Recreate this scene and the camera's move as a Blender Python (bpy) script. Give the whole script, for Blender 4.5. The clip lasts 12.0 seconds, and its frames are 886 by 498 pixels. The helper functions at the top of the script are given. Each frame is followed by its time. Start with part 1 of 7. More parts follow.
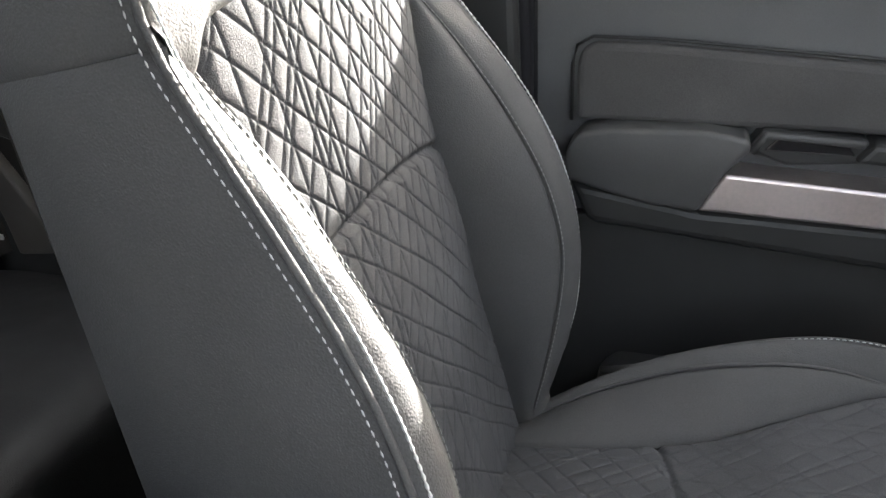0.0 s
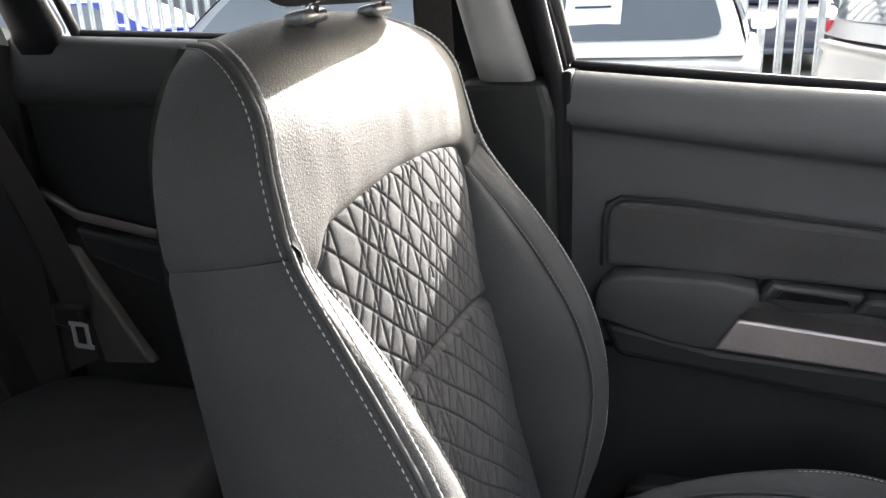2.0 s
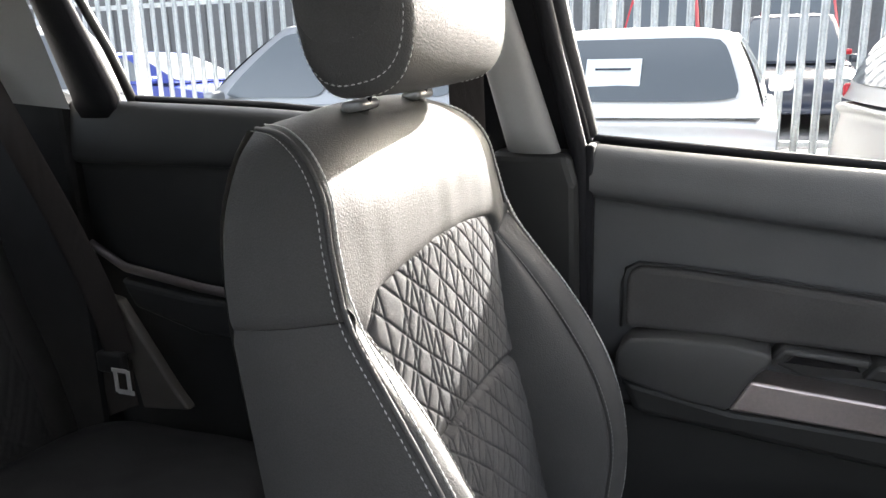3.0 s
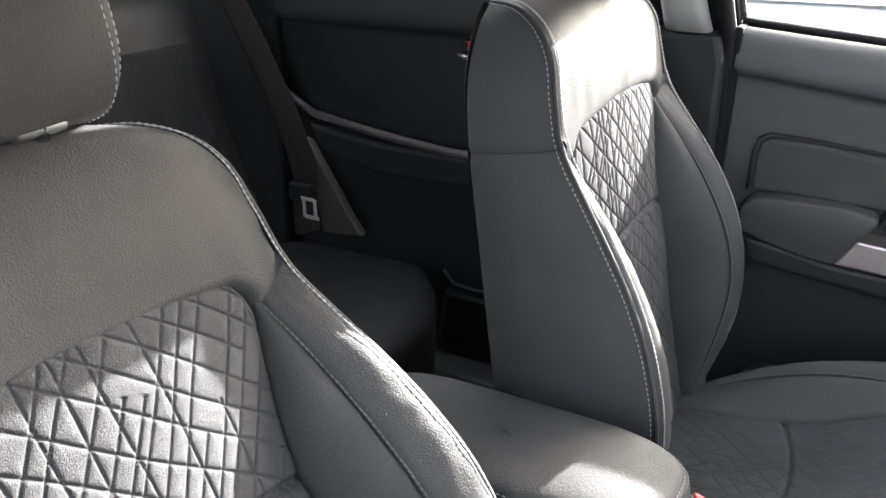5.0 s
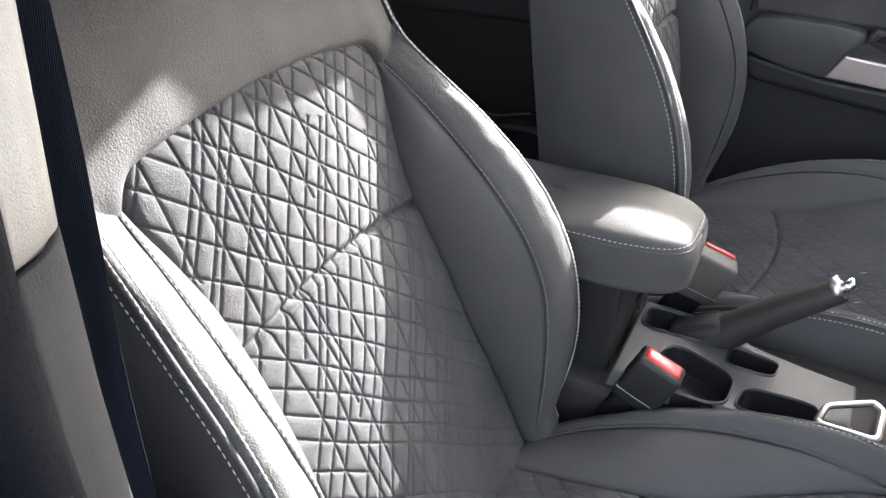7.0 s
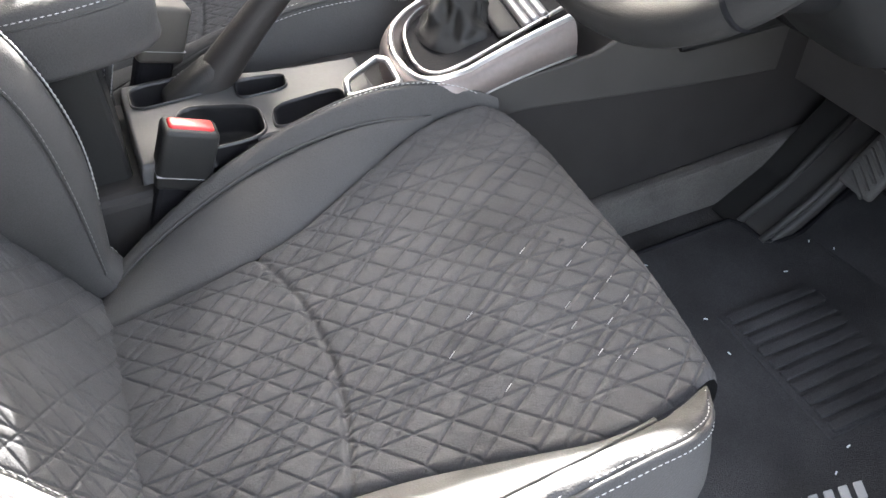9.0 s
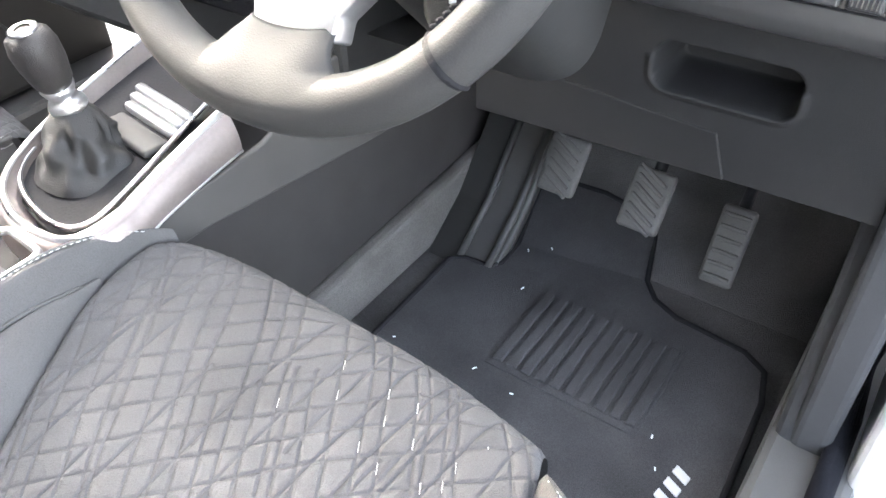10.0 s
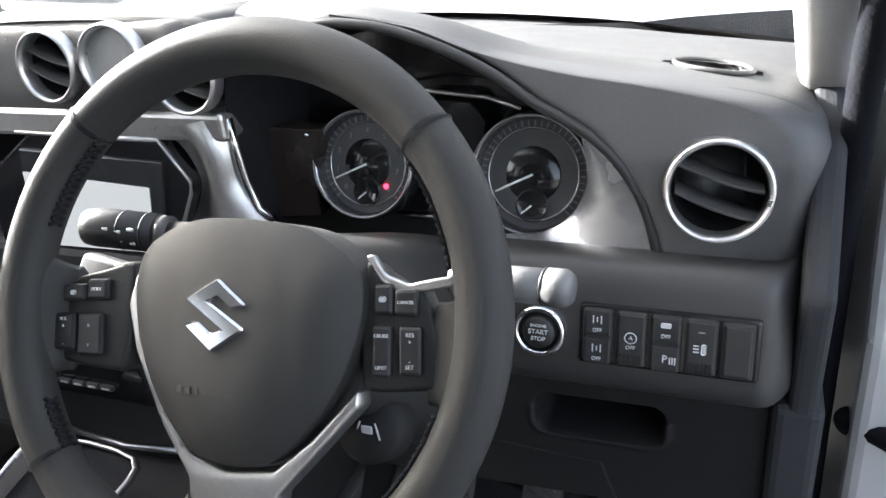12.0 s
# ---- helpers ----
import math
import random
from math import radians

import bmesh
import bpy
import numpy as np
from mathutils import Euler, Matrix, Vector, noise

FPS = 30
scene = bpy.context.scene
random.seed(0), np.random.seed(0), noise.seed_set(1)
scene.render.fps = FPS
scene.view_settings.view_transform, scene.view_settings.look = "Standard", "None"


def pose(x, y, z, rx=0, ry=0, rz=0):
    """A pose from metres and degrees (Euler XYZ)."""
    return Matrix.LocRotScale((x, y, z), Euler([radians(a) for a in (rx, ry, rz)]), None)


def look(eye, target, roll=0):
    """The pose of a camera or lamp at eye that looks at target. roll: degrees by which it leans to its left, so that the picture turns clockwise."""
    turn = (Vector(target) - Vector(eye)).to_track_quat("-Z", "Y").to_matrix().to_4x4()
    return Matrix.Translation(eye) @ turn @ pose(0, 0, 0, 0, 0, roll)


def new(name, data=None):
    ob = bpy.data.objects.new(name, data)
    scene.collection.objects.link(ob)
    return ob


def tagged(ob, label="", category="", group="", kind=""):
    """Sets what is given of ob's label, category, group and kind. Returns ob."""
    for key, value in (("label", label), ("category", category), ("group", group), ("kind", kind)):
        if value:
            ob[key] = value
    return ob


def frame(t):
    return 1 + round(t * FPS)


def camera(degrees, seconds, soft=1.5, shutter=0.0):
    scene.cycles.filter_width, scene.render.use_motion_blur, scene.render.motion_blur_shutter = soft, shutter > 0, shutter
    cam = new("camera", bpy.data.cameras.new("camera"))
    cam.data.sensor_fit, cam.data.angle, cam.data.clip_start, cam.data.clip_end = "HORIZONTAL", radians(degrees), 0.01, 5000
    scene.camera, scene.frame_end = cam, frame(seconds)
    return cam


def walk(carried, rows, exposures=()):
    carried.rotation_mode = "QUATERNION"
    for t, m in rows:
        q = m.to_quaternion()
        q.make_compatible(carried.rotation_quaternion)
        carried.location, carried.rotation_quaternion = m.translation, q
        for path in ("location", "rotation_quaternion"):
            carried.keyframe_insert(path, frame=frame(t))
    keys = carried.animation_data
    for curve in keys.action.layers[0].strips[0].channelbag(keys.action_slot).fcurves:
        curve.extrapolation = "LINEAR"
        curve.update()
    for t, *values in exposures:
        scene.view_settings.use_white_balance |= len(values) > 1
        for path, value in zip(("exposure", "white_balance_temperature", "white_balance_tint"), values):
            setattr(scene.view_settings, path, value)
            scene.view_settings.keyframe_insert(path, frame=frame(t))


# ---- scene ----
cam = camera(59.0, 12.0)
EXPOSURES = [(0.0, 3.55, 6850, 9), (0.5, 3.58, 6800, 9), (1.0, 3.15, 6800, 10), (2.7, 2.9, 6850, 10), (4.5, 3.3, 6650, 11), (5.0, 3.35, 6600, 11), (6.0, 3.36, 6500, 11), (7.2, 3.48, 6550, 11),
             (9.0, 3.95, 6750, 11), (9.5, 4.6, 6800, 11), (10.0, 5.25, 6700, 10), (10.5, 5.32, 6600, 10), (11.0, 4.45, 6500, 9), (11.5, 4.08, 6500, 9), (12.0, 3.15, 6400, 9)]
PATH = [
    (0, (0.14, -0.181, 1.265), (-0.429, 1.532, 0.404), -3.0),
    (0.5, (0.148, -0.213, 1.293), (-0.434, 1.52, 0.482), -2.7),
    (1, (0.155, -0.247, 1.338), (-0.454, 1.507, 0.596), -3.1),
    (1.5, (0.154, -0.269, 1.356), (-0.484, 1.491, 0.652), -3.0),
    (2, (0.16, -0.287, 1.368), (-0.508, 1.486, 0.729), -2.4),
    (2.5, (0.161, -0.313, 1.385), (-0.544, 1.487, 0.873), -1.9),
    (2.7, (0.165, -0.326, 1.397), (-0.549, 1.475, 0.902), -1.7),
    (4.5, (0.169, -0.535, 1.412), (-0.599, 1.13, 0.615), -0.8),
    (5, (0.164, -0.613, 1.435), (-0.721, 0.987, 0.625), 0.3),
    (5.5, (0.153, -0.695, 1.446), (-0.857, 0.824, 0.625), 1.7),
    (6, (0.144, -0.777, 1.461), (-0.958, 0.678, 0.643), 2.7),
    (6.5, (0.141, -0.845, 1.43), (-0.873, 0.618, 0.519), 2.8),
    (7, (0.164, -0.852, 1.411), (-0.59, 0.646, 0.321), 1.0),
    (7.2, (0.165, -0.858, 1.392), (-0.518, 0.626, 0.239), 0.1),
    (8.8, (0.048, -0.839, 1.272), (0.537, 0.526, -0.105), -0.0),
    (9, (0.049, -0.818, 1.266), (0.623, 0.488, -0.135), -0.9),
    (9.5, (0.075, -0.738, 1.219), (0.996, 0.349, -0.185), -2.4),
    (9.7, (0.098, -0.712, 1.204), (1.133, 0.272, -0.196), -3.1),
    (10, (0.107, -0.691, 1.219), (1.319, 0.211, -0.092), -2.2),
    (10.5, (0.111, -0.657, 1.26), (1.587, 0.143, 0.173), -3.2),
    (11, (0.107, -0.649, 1.291), (1.679, 0.102, 0.31), -3.3),
    (11.2, (0.11, -0.639, 1.304), (1.704, 0.094, 0.343), -3.5),
    (11.5, (0.108, -0.642, 1.325), (1.728, 0.095, 0.412), -3.8),
    (12, (0.109, -0.651, 1.363), (1.777, 0.053, 0.514), -5.3),
]
walk(cam, [(t, look(eye, target, roll)) for t, eye, target, roll in PATH], EXPOSURES)

# ---- light ----
SUN = Vector((0.74, 3.1, 1.168)).normalized()
world = bpy.data.worlds.new("world")
scene.world = world
world.use_nodes = True
wn = world.node_tree
sky = wn.nodes.new("ShaderNodeTexSky")
sky.sky_type = 'NISHITA'
sky.sun_disc = False
sky.dust_density, sky.air_density, sky.ozone_density = 4.0, 0.7, 0.3
sky.sun_elevation = math.asin(SUN.z)
sky.sun_rotation = math.atan2(SUN.x, SUN.y)
wn.nodes["Background"].inputs["Strength"].default_value = 0.15
haze = wn.nodes.new("ShaderNodeHueSaturation")
haze.inputs["Saturation"].default_value = 0.55
wn.links.new(sky.outputs["Color"], haze.inputs["Color"])
wn.links.new(haze.outputs["Color"], wn.nodes["Background"].inputs["Color"])
sun = new("sun", bpy.data.lights.new("sun", 'SUN'))
sun.data.energy, sun.data.angle, sun.data.color = 5.1, radians(0.53), (1.0, 0.998, 0.992)
sun.matrix_world = look(SUN * 20, (0, 0, 0))


# ---- materials ----
def material(name, colour, rough=0.5, metal=0.0, scale=0.0, bump=0.0, vary=0.0, kind="noise", spec=0.5, big=0.0):
    """A surface with grain (scale in 1/m, bump in m) and colour that varies at two scales."""
    m = bpy.data.materials.new(name)
    m.use_nodes = True
    nt = m.node_tree
    b = nt.nodes["Principled BSDF"]
    b.inputs["Roughness"].default_value, b.inputs["Metallic"].default_value = rough, metal
    b.inputs["Base Color"].default_value = (*colour, 1)
    b.inputs["Specular IOR Level"].default_value = spec
    geo = nt.nodes.new("ShaderNodeTexCoord")
    def noise_at(s, detail=3.0):
        n = nt.nodes.new("ShaderNodeTexNoise")
        n.inputs["Scale"].default_value, n.inputs["Detail"].default_value = s, detail
        nt.links.new(geo.outputs["Object"], n.inputs["Vector"])
        return n.outputs["Fac"]
    def ramp(src, lo, hi):
        r = nt.nodes.new("ShaderNodeMapRange")
        r.inputs["To Min"].default_value, r.inputs["To Max"].default_value = lo, hi
        r.inputs["From Min"].default_value, r.inputs["From Max"].default_value = 0.3, 0.7
        nt.links.new(src, r.inputs["Value"])
        return r.outputs["Result"]
    if vary:
        mul = nt.nodes.new("ShaderNodeMath")
        mul.operation = 'MULTIPLY'
        nt.links.new(ramp(noise_at(9.0), 1 - vary, 1 + vary), mul.inputs[0])
        nt.links.new(ramp(noise_at(max(scale, 60.0)), 1 - vary, 1 + vary), mul.inputs[1])
        mix = nt.nodes.new("ShaderNodeVectorMath")
        mix.operation = 'SCALE'
        mix.inputs[0].default_value = colour
        nt.links.new(mul.outputs[0], mix.inputs["Scale"])
        nt.links.new(mix.outputs[0], b.inputs["Base Color"])
        rr = ramp(noise_at(14.0), max(0.02, rough - 0.06), min(1, rough + 0.06))
        nt.links.new(rr, b.inputs["Roughness"])
    if bump:
        bp = nt.nodes.new("ShaderNodeBump")
        bp.inputs["Distance"].default_value = bump
        if kind == "leather":
            v = nt.nodes.new("ShaderNodeTexVoronoi")
            v.feature = 'SMOOTH_F1'
            v.inputs["Scale"].default_value = scale
            nt.links.new(geo.outputs["Object"], v.inputs["Vector"])
            src = v.outputs["Distance"]
        elif kind == "weave":
            w = nt.nodes.new("ShaderNodeTexWave")
            w.inputs["Scale"].default_value, w.inputs["Distortion"].default_value = scale, 0.4
            nt.links.new(geo.outputs["Object"], w.inputs["Vector"])
            src = w.outputs["Fac"]
        else:
            src = noise_at(scale, 4.0)
        nt.links.new(src, bp.inputs["Height"])
        nt.links.new(bp.outputs["Normal"], b.inputs["Normal"])
    return m


LEATHER = material("leather", (0.068, 0.067, 0.0665), 0.60, scale=720, bump=0.0004, vary=0.10, kind="leather", spec=0.13)
SUEDE = material("suede", (0.066, 0.066, 0.068), 0.92, scale=900, bump=0.0008, vary=0.16, spec=0.15)
WHEEL_LEATHER = material("wheel_leather", (0.031, 0.0306, 0.0300), 0.54, scale=1000, bump=0.00012, vary=0.08, kind="leather", spec=0.16)
MOULDED = material("moulded_cover", (0.020, 0.0195, 0.0188), 0.60, scale=1500, bump=0.0001, vary=0.05)
BOOT = material("boot_leather", (0.012, 0.0110, 0.0105), 0.55, scale=900, bump=0.0004, vary=0.1, kind="leather")
KEY = material("key_plastic", (0.014, 0.014, 0.0155), 0.36, scale=1500, bump=0.0001, vary=0.06)
GREY_THREAD = material("grey_thread", (0.16, 0.16, 0.155), 0.8)
THREAD = material("thread", (0.44, 0.44, 0.43), 0.8)
PLASTIC = material("plastic", (0.018, 0.018, 0.018), 0.50, scale=900, bump=0.00015, vary=0.08, kind="leather", spec=0.35)
DOOR_SOFT = material("door_cover", (0.057, 0.058, 0.060), 0.55, scale=700, bump=0.0002, vary=0.08, kind="leather")
SOFT_PLASTIC = material("soft_plastic", (0.040, 0.0395, 0.039), 0.58, scale=700, bump=0.0002, vary=0.08, kind="leather")
GLOSS_BLACK = material("gloss_black", (0.008, 0.008, 0.009), 0.12)
FLOOR_CARPET = material("floor_carpet", (0.074, 0.073, 0.074), 0.97, scale=700, bump=0.0025, vary=0.25, spec=0.1)
CARPET = material("carpet", (0.125, 0.119, 0.114), 0.97, scale=700, bump=0.0025, vary=0.25, spec=0.1)
MAT_PILE = material("mat_pile", (0.052, 0.052, 0.055), 0.98, scale=800, bump=0.0022, vary=0.25, spec=0.1)
SCUFF = material("scuff_plastic", (0.066, 0.066, 0.066), 0.34, scale=900, bump=0.0001, vary=0.06)
RUBBER = material("rubber", (0.008, 0.008, 0.010), 0.75, spec=0.2, scale=300, bump=0.0005, vary=0.1)
SATIN = material("satin_metal", (0.58, 0.57, 0.565), 0.32, metal=0.95, scale=300, bump=0.0001, vary=0.05)
BRONZE = material("brushed_trim", (0.48, 0.425, 0.415), 0.36, metal=0.9, scale=200, bump=0.0001, vary=0.06)
ROSE = material("rose_trim", (0.27, 0.232, 0.222), 0.42, metal=0.75, scale=200, bump=0.0001, vary=0.05)
STEEL = material("tongue_steel", (0.72, 0.72, 0.71), 0.35, metal=0.4)
DULL_BRONZE = material("dull_trim", (0.20, 0.175, 0.17), 0.42, metal=0.7, vary=0.06)
# soft plastic lightened to stand for doorway light on the outer vent housing
DASH_LIT = material("lit_dash_plastic", (0.054, 0.054, 0.055), 0.56, scale=700, bump=0.0002, vary=0.08, kind="leather")
# stalk plastic made pale all over to stand for sun on it
STALK_SUNLIT = material("sunlit_stalk_plastic", (0.105, 0.105, 0.105), 0.42, scale=700, bump=0.0001, vary=0.06)
FASCIA = material("fascia_plastic", (0.024, 0.0235, 0.0235), 0.46, scale=1300, bump=0.0001, vary=0.08, kind="leather")
CHROME = material("chrome", (0.66, 0.66, 0.67), 0.10, metal=1.0)
PEWTER = material("pewter_plastic", (0.315, 0.315, 0.315), 0.35, metal=0.6, scale=200, bump=0.0001, vary=0.05)
BEIGE = material("pillar_trim", (0.33, 0.325, 0.315), 0.75, scale=800, bump=0.0004, vary=0.05)
LINING = material("roof_lining", (0.44, 0.44, 0.435), 0.9, scale=700, bump=0.0006, vary=0.06)
# brown webbing lightened to stand for sun on the lower strap
STRAP_SUNLIT = material("sunlit_brown_webbing", (0.060, 0.053, 0.048), 0.8, spec=0.2, scale=500, bump=0.0006, vary=0.12, kind="weave")
BELT_BROWN = material("brown_webbing", (0.050, 0.043, 0.041), 0.8, spec=0.2, scale=500, bump=0.0006, vary=0.1, kind="weave")
BELT = material("belt_webbing", (0.008, 0.010, 0.021), 0.85, spec=0.15, scale=500, bump=0.0006, vary=0.1, kind="weave")
RED = material("red_button", (0.55, 0.03, 0.03), 0.35)
CONCRETE = material("worn_concrete", (0.21, 0.205, 0.195), 0.92, scale=120, bump=0.006, vary=0.25)
WHITE_PAINT = material("white_paint", (0.78, 0.78, 0.77), 0.22)
SILVER_PAINT = material("silver_paint", (0.30, 0.305, 0.31), 0.28, metal=0.5)
BODY_PAINT = material("body_paint", (0.37, 0.37, 0.375), 0.30, metal=0.15)
BLUE_PAINT = material("blue_paint", (0.03, 0.05, 0.25), 0.25)
RED_PAINT = material("red_paint", (0.45, 0.02, 0.03), 0.25)
DARK_PAINT = material("dark_paint", (0.03, 0.035, 0.05), 0.25)
GALVANISED = material("galvanised_steel", (0.42, 0.44, 0.45), 0.5, metal=0.6, scale=40, bump=0.0003, vary=0.12)
CAR_GLASS = material("car_glass", (0.10, 0.115, 0.125), 0.08, spec=0.8)
TYRE = material("tyre_rubber", (0.015, 0.015, 0.015), 0.8, scale=80, bump=0.001, vary=0.1)
PAPER = material("paper", (0.75, 0.80, 0.82), 0.8, vary=0.03)
WHITE_PRINT = material("white_print", (0.46, 0.47, 0.48), 0.6)


def pane_material():
    m = bpy.data.materials.new("clear_glass")
    m.use_nodes = True
    b = m.node_tree.nodes["Principled BSDF"]
    b.inputs["Transmission Weight"].default_value, b.inputs["Roughness"].default_value = 1.0, 0.0
    b.inputs["IOR"].default_value, b.inputs["Base Color"].default_value = 1.02, (0.93, 0.96, 0.95, 1)
    return m


GLASS = pane_material()
TRIM_PLASTIC = material("matte_trim_plastic", (0.030, 0.031, 0.034), 0.78, scale=900, bump=0.0002, vary=0.08, kind="leather", spec=0.16)
SEAL = material("seal_rubber", (0.006, 0.0065, 0.009), 0.9, scale=260, bump=0.0008, vary=0.1, spec=0.10)
# black plastic darkened for the shade on the lower dash; other black trim shares it
DARKENED_BLACK = material("darkened_black_plastic", (0.0085, 0.0085, 0.009), 0.66, scale=900, bump=0.0002, vary=0.08, kind="leather", spec=0.22)
CONSOLE_GREY = material("console_plastic", (0.058, 0.055, 0.052), 0.6, scale=900, bump=0.00015, vary=0.07, kind="leather", spec=0.3)
BRAKE_GRIP = material("brake_grip", (0.026, 0.023, 0.022), 0.5, scale=900, bump=0.0003, vary=0.1, kind="leather", spec=0.35)
BUCKLE_GREY = material("buckle_plastic", (0.075, 0.068, 0.060), 0.6, scale=700, bump=0.0001, vary=0.06)
CONSOLE_DARK = material("dark_console_plastic", (0.031, 0.0290, 0.0285), 0.6, scale=900, bump=0.00015, vary=0.08, kind="leather", spec=0.3)
BROWN_GLOSS = material("brown_gloss", (0.026, 0.020, 0.017), 0.24, vary=0.05)
DIM_PRINT = material("dim_print", (0.17, 0.17, 0.175), 0.6)
GAUGE_RING = material("gauge_ring", (0.34, 0.34, 0.35), 0.22, metal=0.95)


# ---- mesh helpers ----
def mesh_part(name, verts, faces, mat, parent=None, label="", smooth=True):
    me = bpy.data.meshes.new(name)
    me.from_pydata([tuple(v) for v in verts], [], faces)
    me.materials.append(mat)
    if smooth:
        me.polygons.foreach_set("use_smooth", [True] * len(me.polygons))
    ob = new(name, me)
    ob.parent = parent
    return tagged(ob, label)


def part(name, bm, mat, parent=None, label="", smooth=False):
    me = bpy.data.meshes.new(name)
    bm.to_mesh(me)
    bm.free()
    me.materials.append(mat)
    if smooth:
        me.polygons.foreach_set("use_smooth", [True] * len(me.polygons))
    ob = new(name, me)
    ob.parent = parent
    return tagged(ob, label)


def thing(name, label, category, place=(0, 0, 0), group="", kind=""):
    ob = new(name)
    ob.empty_display_size = 0.05
    ob.location = (0, 0, 0)
    return tagged(ob, label, category, group, kind)


def lerp(a, b, t):
    return a + (b - a) * t


def table(pairs, x):
    """Smooth interpolation in a short table of (x, value or tuple)."""
    pairs = list(pairs)
    if x <= pairs[0][0]:
        return Vector(pairs[0][1]) if isinstance(pairs[0][1], tuple) else pairs[0][1]
    if x >= pairs[-1][0]:
        return Vector(pairs[-1][1]) if isinstance(pairs[-1][1], tuple) else pairs[-1][1]
    for k in range(len(pairs) - 1):
        if pairs[k][0] <= x <= pairs[k + 1][0]:
            break
    def val(i):
        v = pairs[max(0, min(len(pairs) - 1, i))][1]
        return Vector(v) if isinstance(v, tuple) else v
    x0, x1 = pairs[k][0], pairs[k + 1][0]
    t = (x - x0) / (x1 - x0)
    def slope(i):
        a, b = max(0, i - 1), min(len(pairs) - 1, i + 1)
        return (val(b) - val(a)) * ((x1 - x0) / (pairs[b][0] - pairs[a][0]))
    t2, t3 = t * t, t * t * t
    return val(k) * (2 * t3 - 3 * t2 + 1) + slope(k) * (t3 - 2 * t2 + t) + val(k + 1) * (-2 * t3 + 3 * t2) + slope(k + 1) * (t3 - t2)


def sheet(name, f, nu, nv, mat, parent=None, label="", flip=False, close=False):
    """A surface f(s, t) for s and t from 0 to 1."""
    verts = [f(i / nu, j / nv) for j in range(nv + 1) for i in range(nu + 1)]
    w = nu + 1
    faces = []
    for j in range(nv):
        for i in range(nu):
            q = (j * w + i, j * w + i + 1, (j + 1) * w + i + 1, (j + 1) * w + i)
            faces.append(q[::-1] if flip else q)
    return mesh_part(name, verts, faces, mat, parent, label)


def tube_data(points, r, n=8, flat=1.0, up=None):
    pts = [Vector(p) for p in points]
    verts, faces = [], []
    for i, p in enumerate(pts):
        d = (pts[min(i + 1, len(pts) - 1)] - pts[max(i - 1, 0)]).normalized()
        ref = Vector(up) if up else (Vector((0, 0, 1)) if abs(d.z) < 0.9 else Vector((1, 0, 0)))
        a = d.cross(ref).normalized()
        b = a.cross(d).normalized()
        rr = r(i / (len(pts) - 1)) if callable(r) else r
        for k in range(n):
            g = 2 * math.pi * k / n
            verts.append(p + a * (rr * math.cos(g)) + b * (rr * flat * math.sin(g)))
    for i in range(len(pts) - 1):
        for k in range(n):
            faces.append((i * n + k, i * n + (k + 1) % n, (i + 1) * n + (k + 1) % n, (i + 1) * n + k))
    faces.append(tuple(range(n))[::-1])
    faces.append(tuple((len(pts) - 1) * n + k for k in range(n)))
    return verts, faces


def tube(name, points, r, mat, parent=None, label="", n=8, flat=1.0, up=None):
    return mesh_part(name, *tube_data(points, r, n, flat, up), mat, parent, label)


def resample(points, step):
    pts = [Vector(p) for p in points]
    out, acc = [pts[0].copy()], 0.0
    for a, b in zip(pts, pts[1:]):
        l = (b - a).length
        pos = step - acc
        while pos <= l and l > 0:
            out.append(a.lerp(b, pos / l))
            pos += step
        acc = (acc + l) % step if l > 0 else acc
    return out


def stitches(name, rows, mat, parent, label="", step=0.0062, length=0.0040, w=0.0009):
    """Short raised dashes along each row of points."""
    verts, faces = [], []
    for row in rows:
        pts = resample(row, step)
        for a, b in zip(pts, pts[1:]):
            d = (b - a)
            if d.length < 1e-6:
                continue
            d.normalize()
            ref = Vector((0.13, 0.21, 0.97))
            s = d.cross(ref).normalized() * w * 0.5
            u = s.cross(d).normalized() * w * 0.5
            e = a + d * length
            base = len(verts)
            for p, q in ((a, 0.4), ((a + e) / 2, 1.0), (e, 0.4)):
                for k in ((1, 0), (0, 1), (-1, 0), (0, -1)):
                    verts.append(p + (s * k[0] + u * k[1]) * q * 1.4)
            for seg in (0, 4):
                for k in range(4):
                    faces.append((base + seg + k, base + seg + (k + 1) % 4, base + seg + 4 + (k + 1) % 4, base + seg + 4 + k))
    return mesh_part(name, verts, faces, mat, parent, label)


def box_bm(size, centre=(0, 0, 0), bevel=0.0, segs=2, rot=None):
    bm = bmesh.new()
    bmesh.ops.create_cube(bm, size=1.0)
    bmesh.ops.scale(bm, vec=size, verts=bm.verts)
    if bevel:
        bmesh.ops.bevel(bm, geom=bm.edges[:], offset=bevel, segments=segs, affect='EDGES', profile=0.5)
    if rot:
        bmesh.ops.transform(bm, matrix=rot.to_4x4() if hasattr(rot, "to_4x4") else rot, verts=bm.verts)
    bmesh.ops.translate(bm, vec=centre, verts=bm.verts)
    return bm


def box(name, size, centre, mat, parent=None, label="", bevel=0.004, segs=2, rot=None):
    return part(name, box_bm(size, centre, bevel, segs, rot), mat, parent, label, smooth=False)


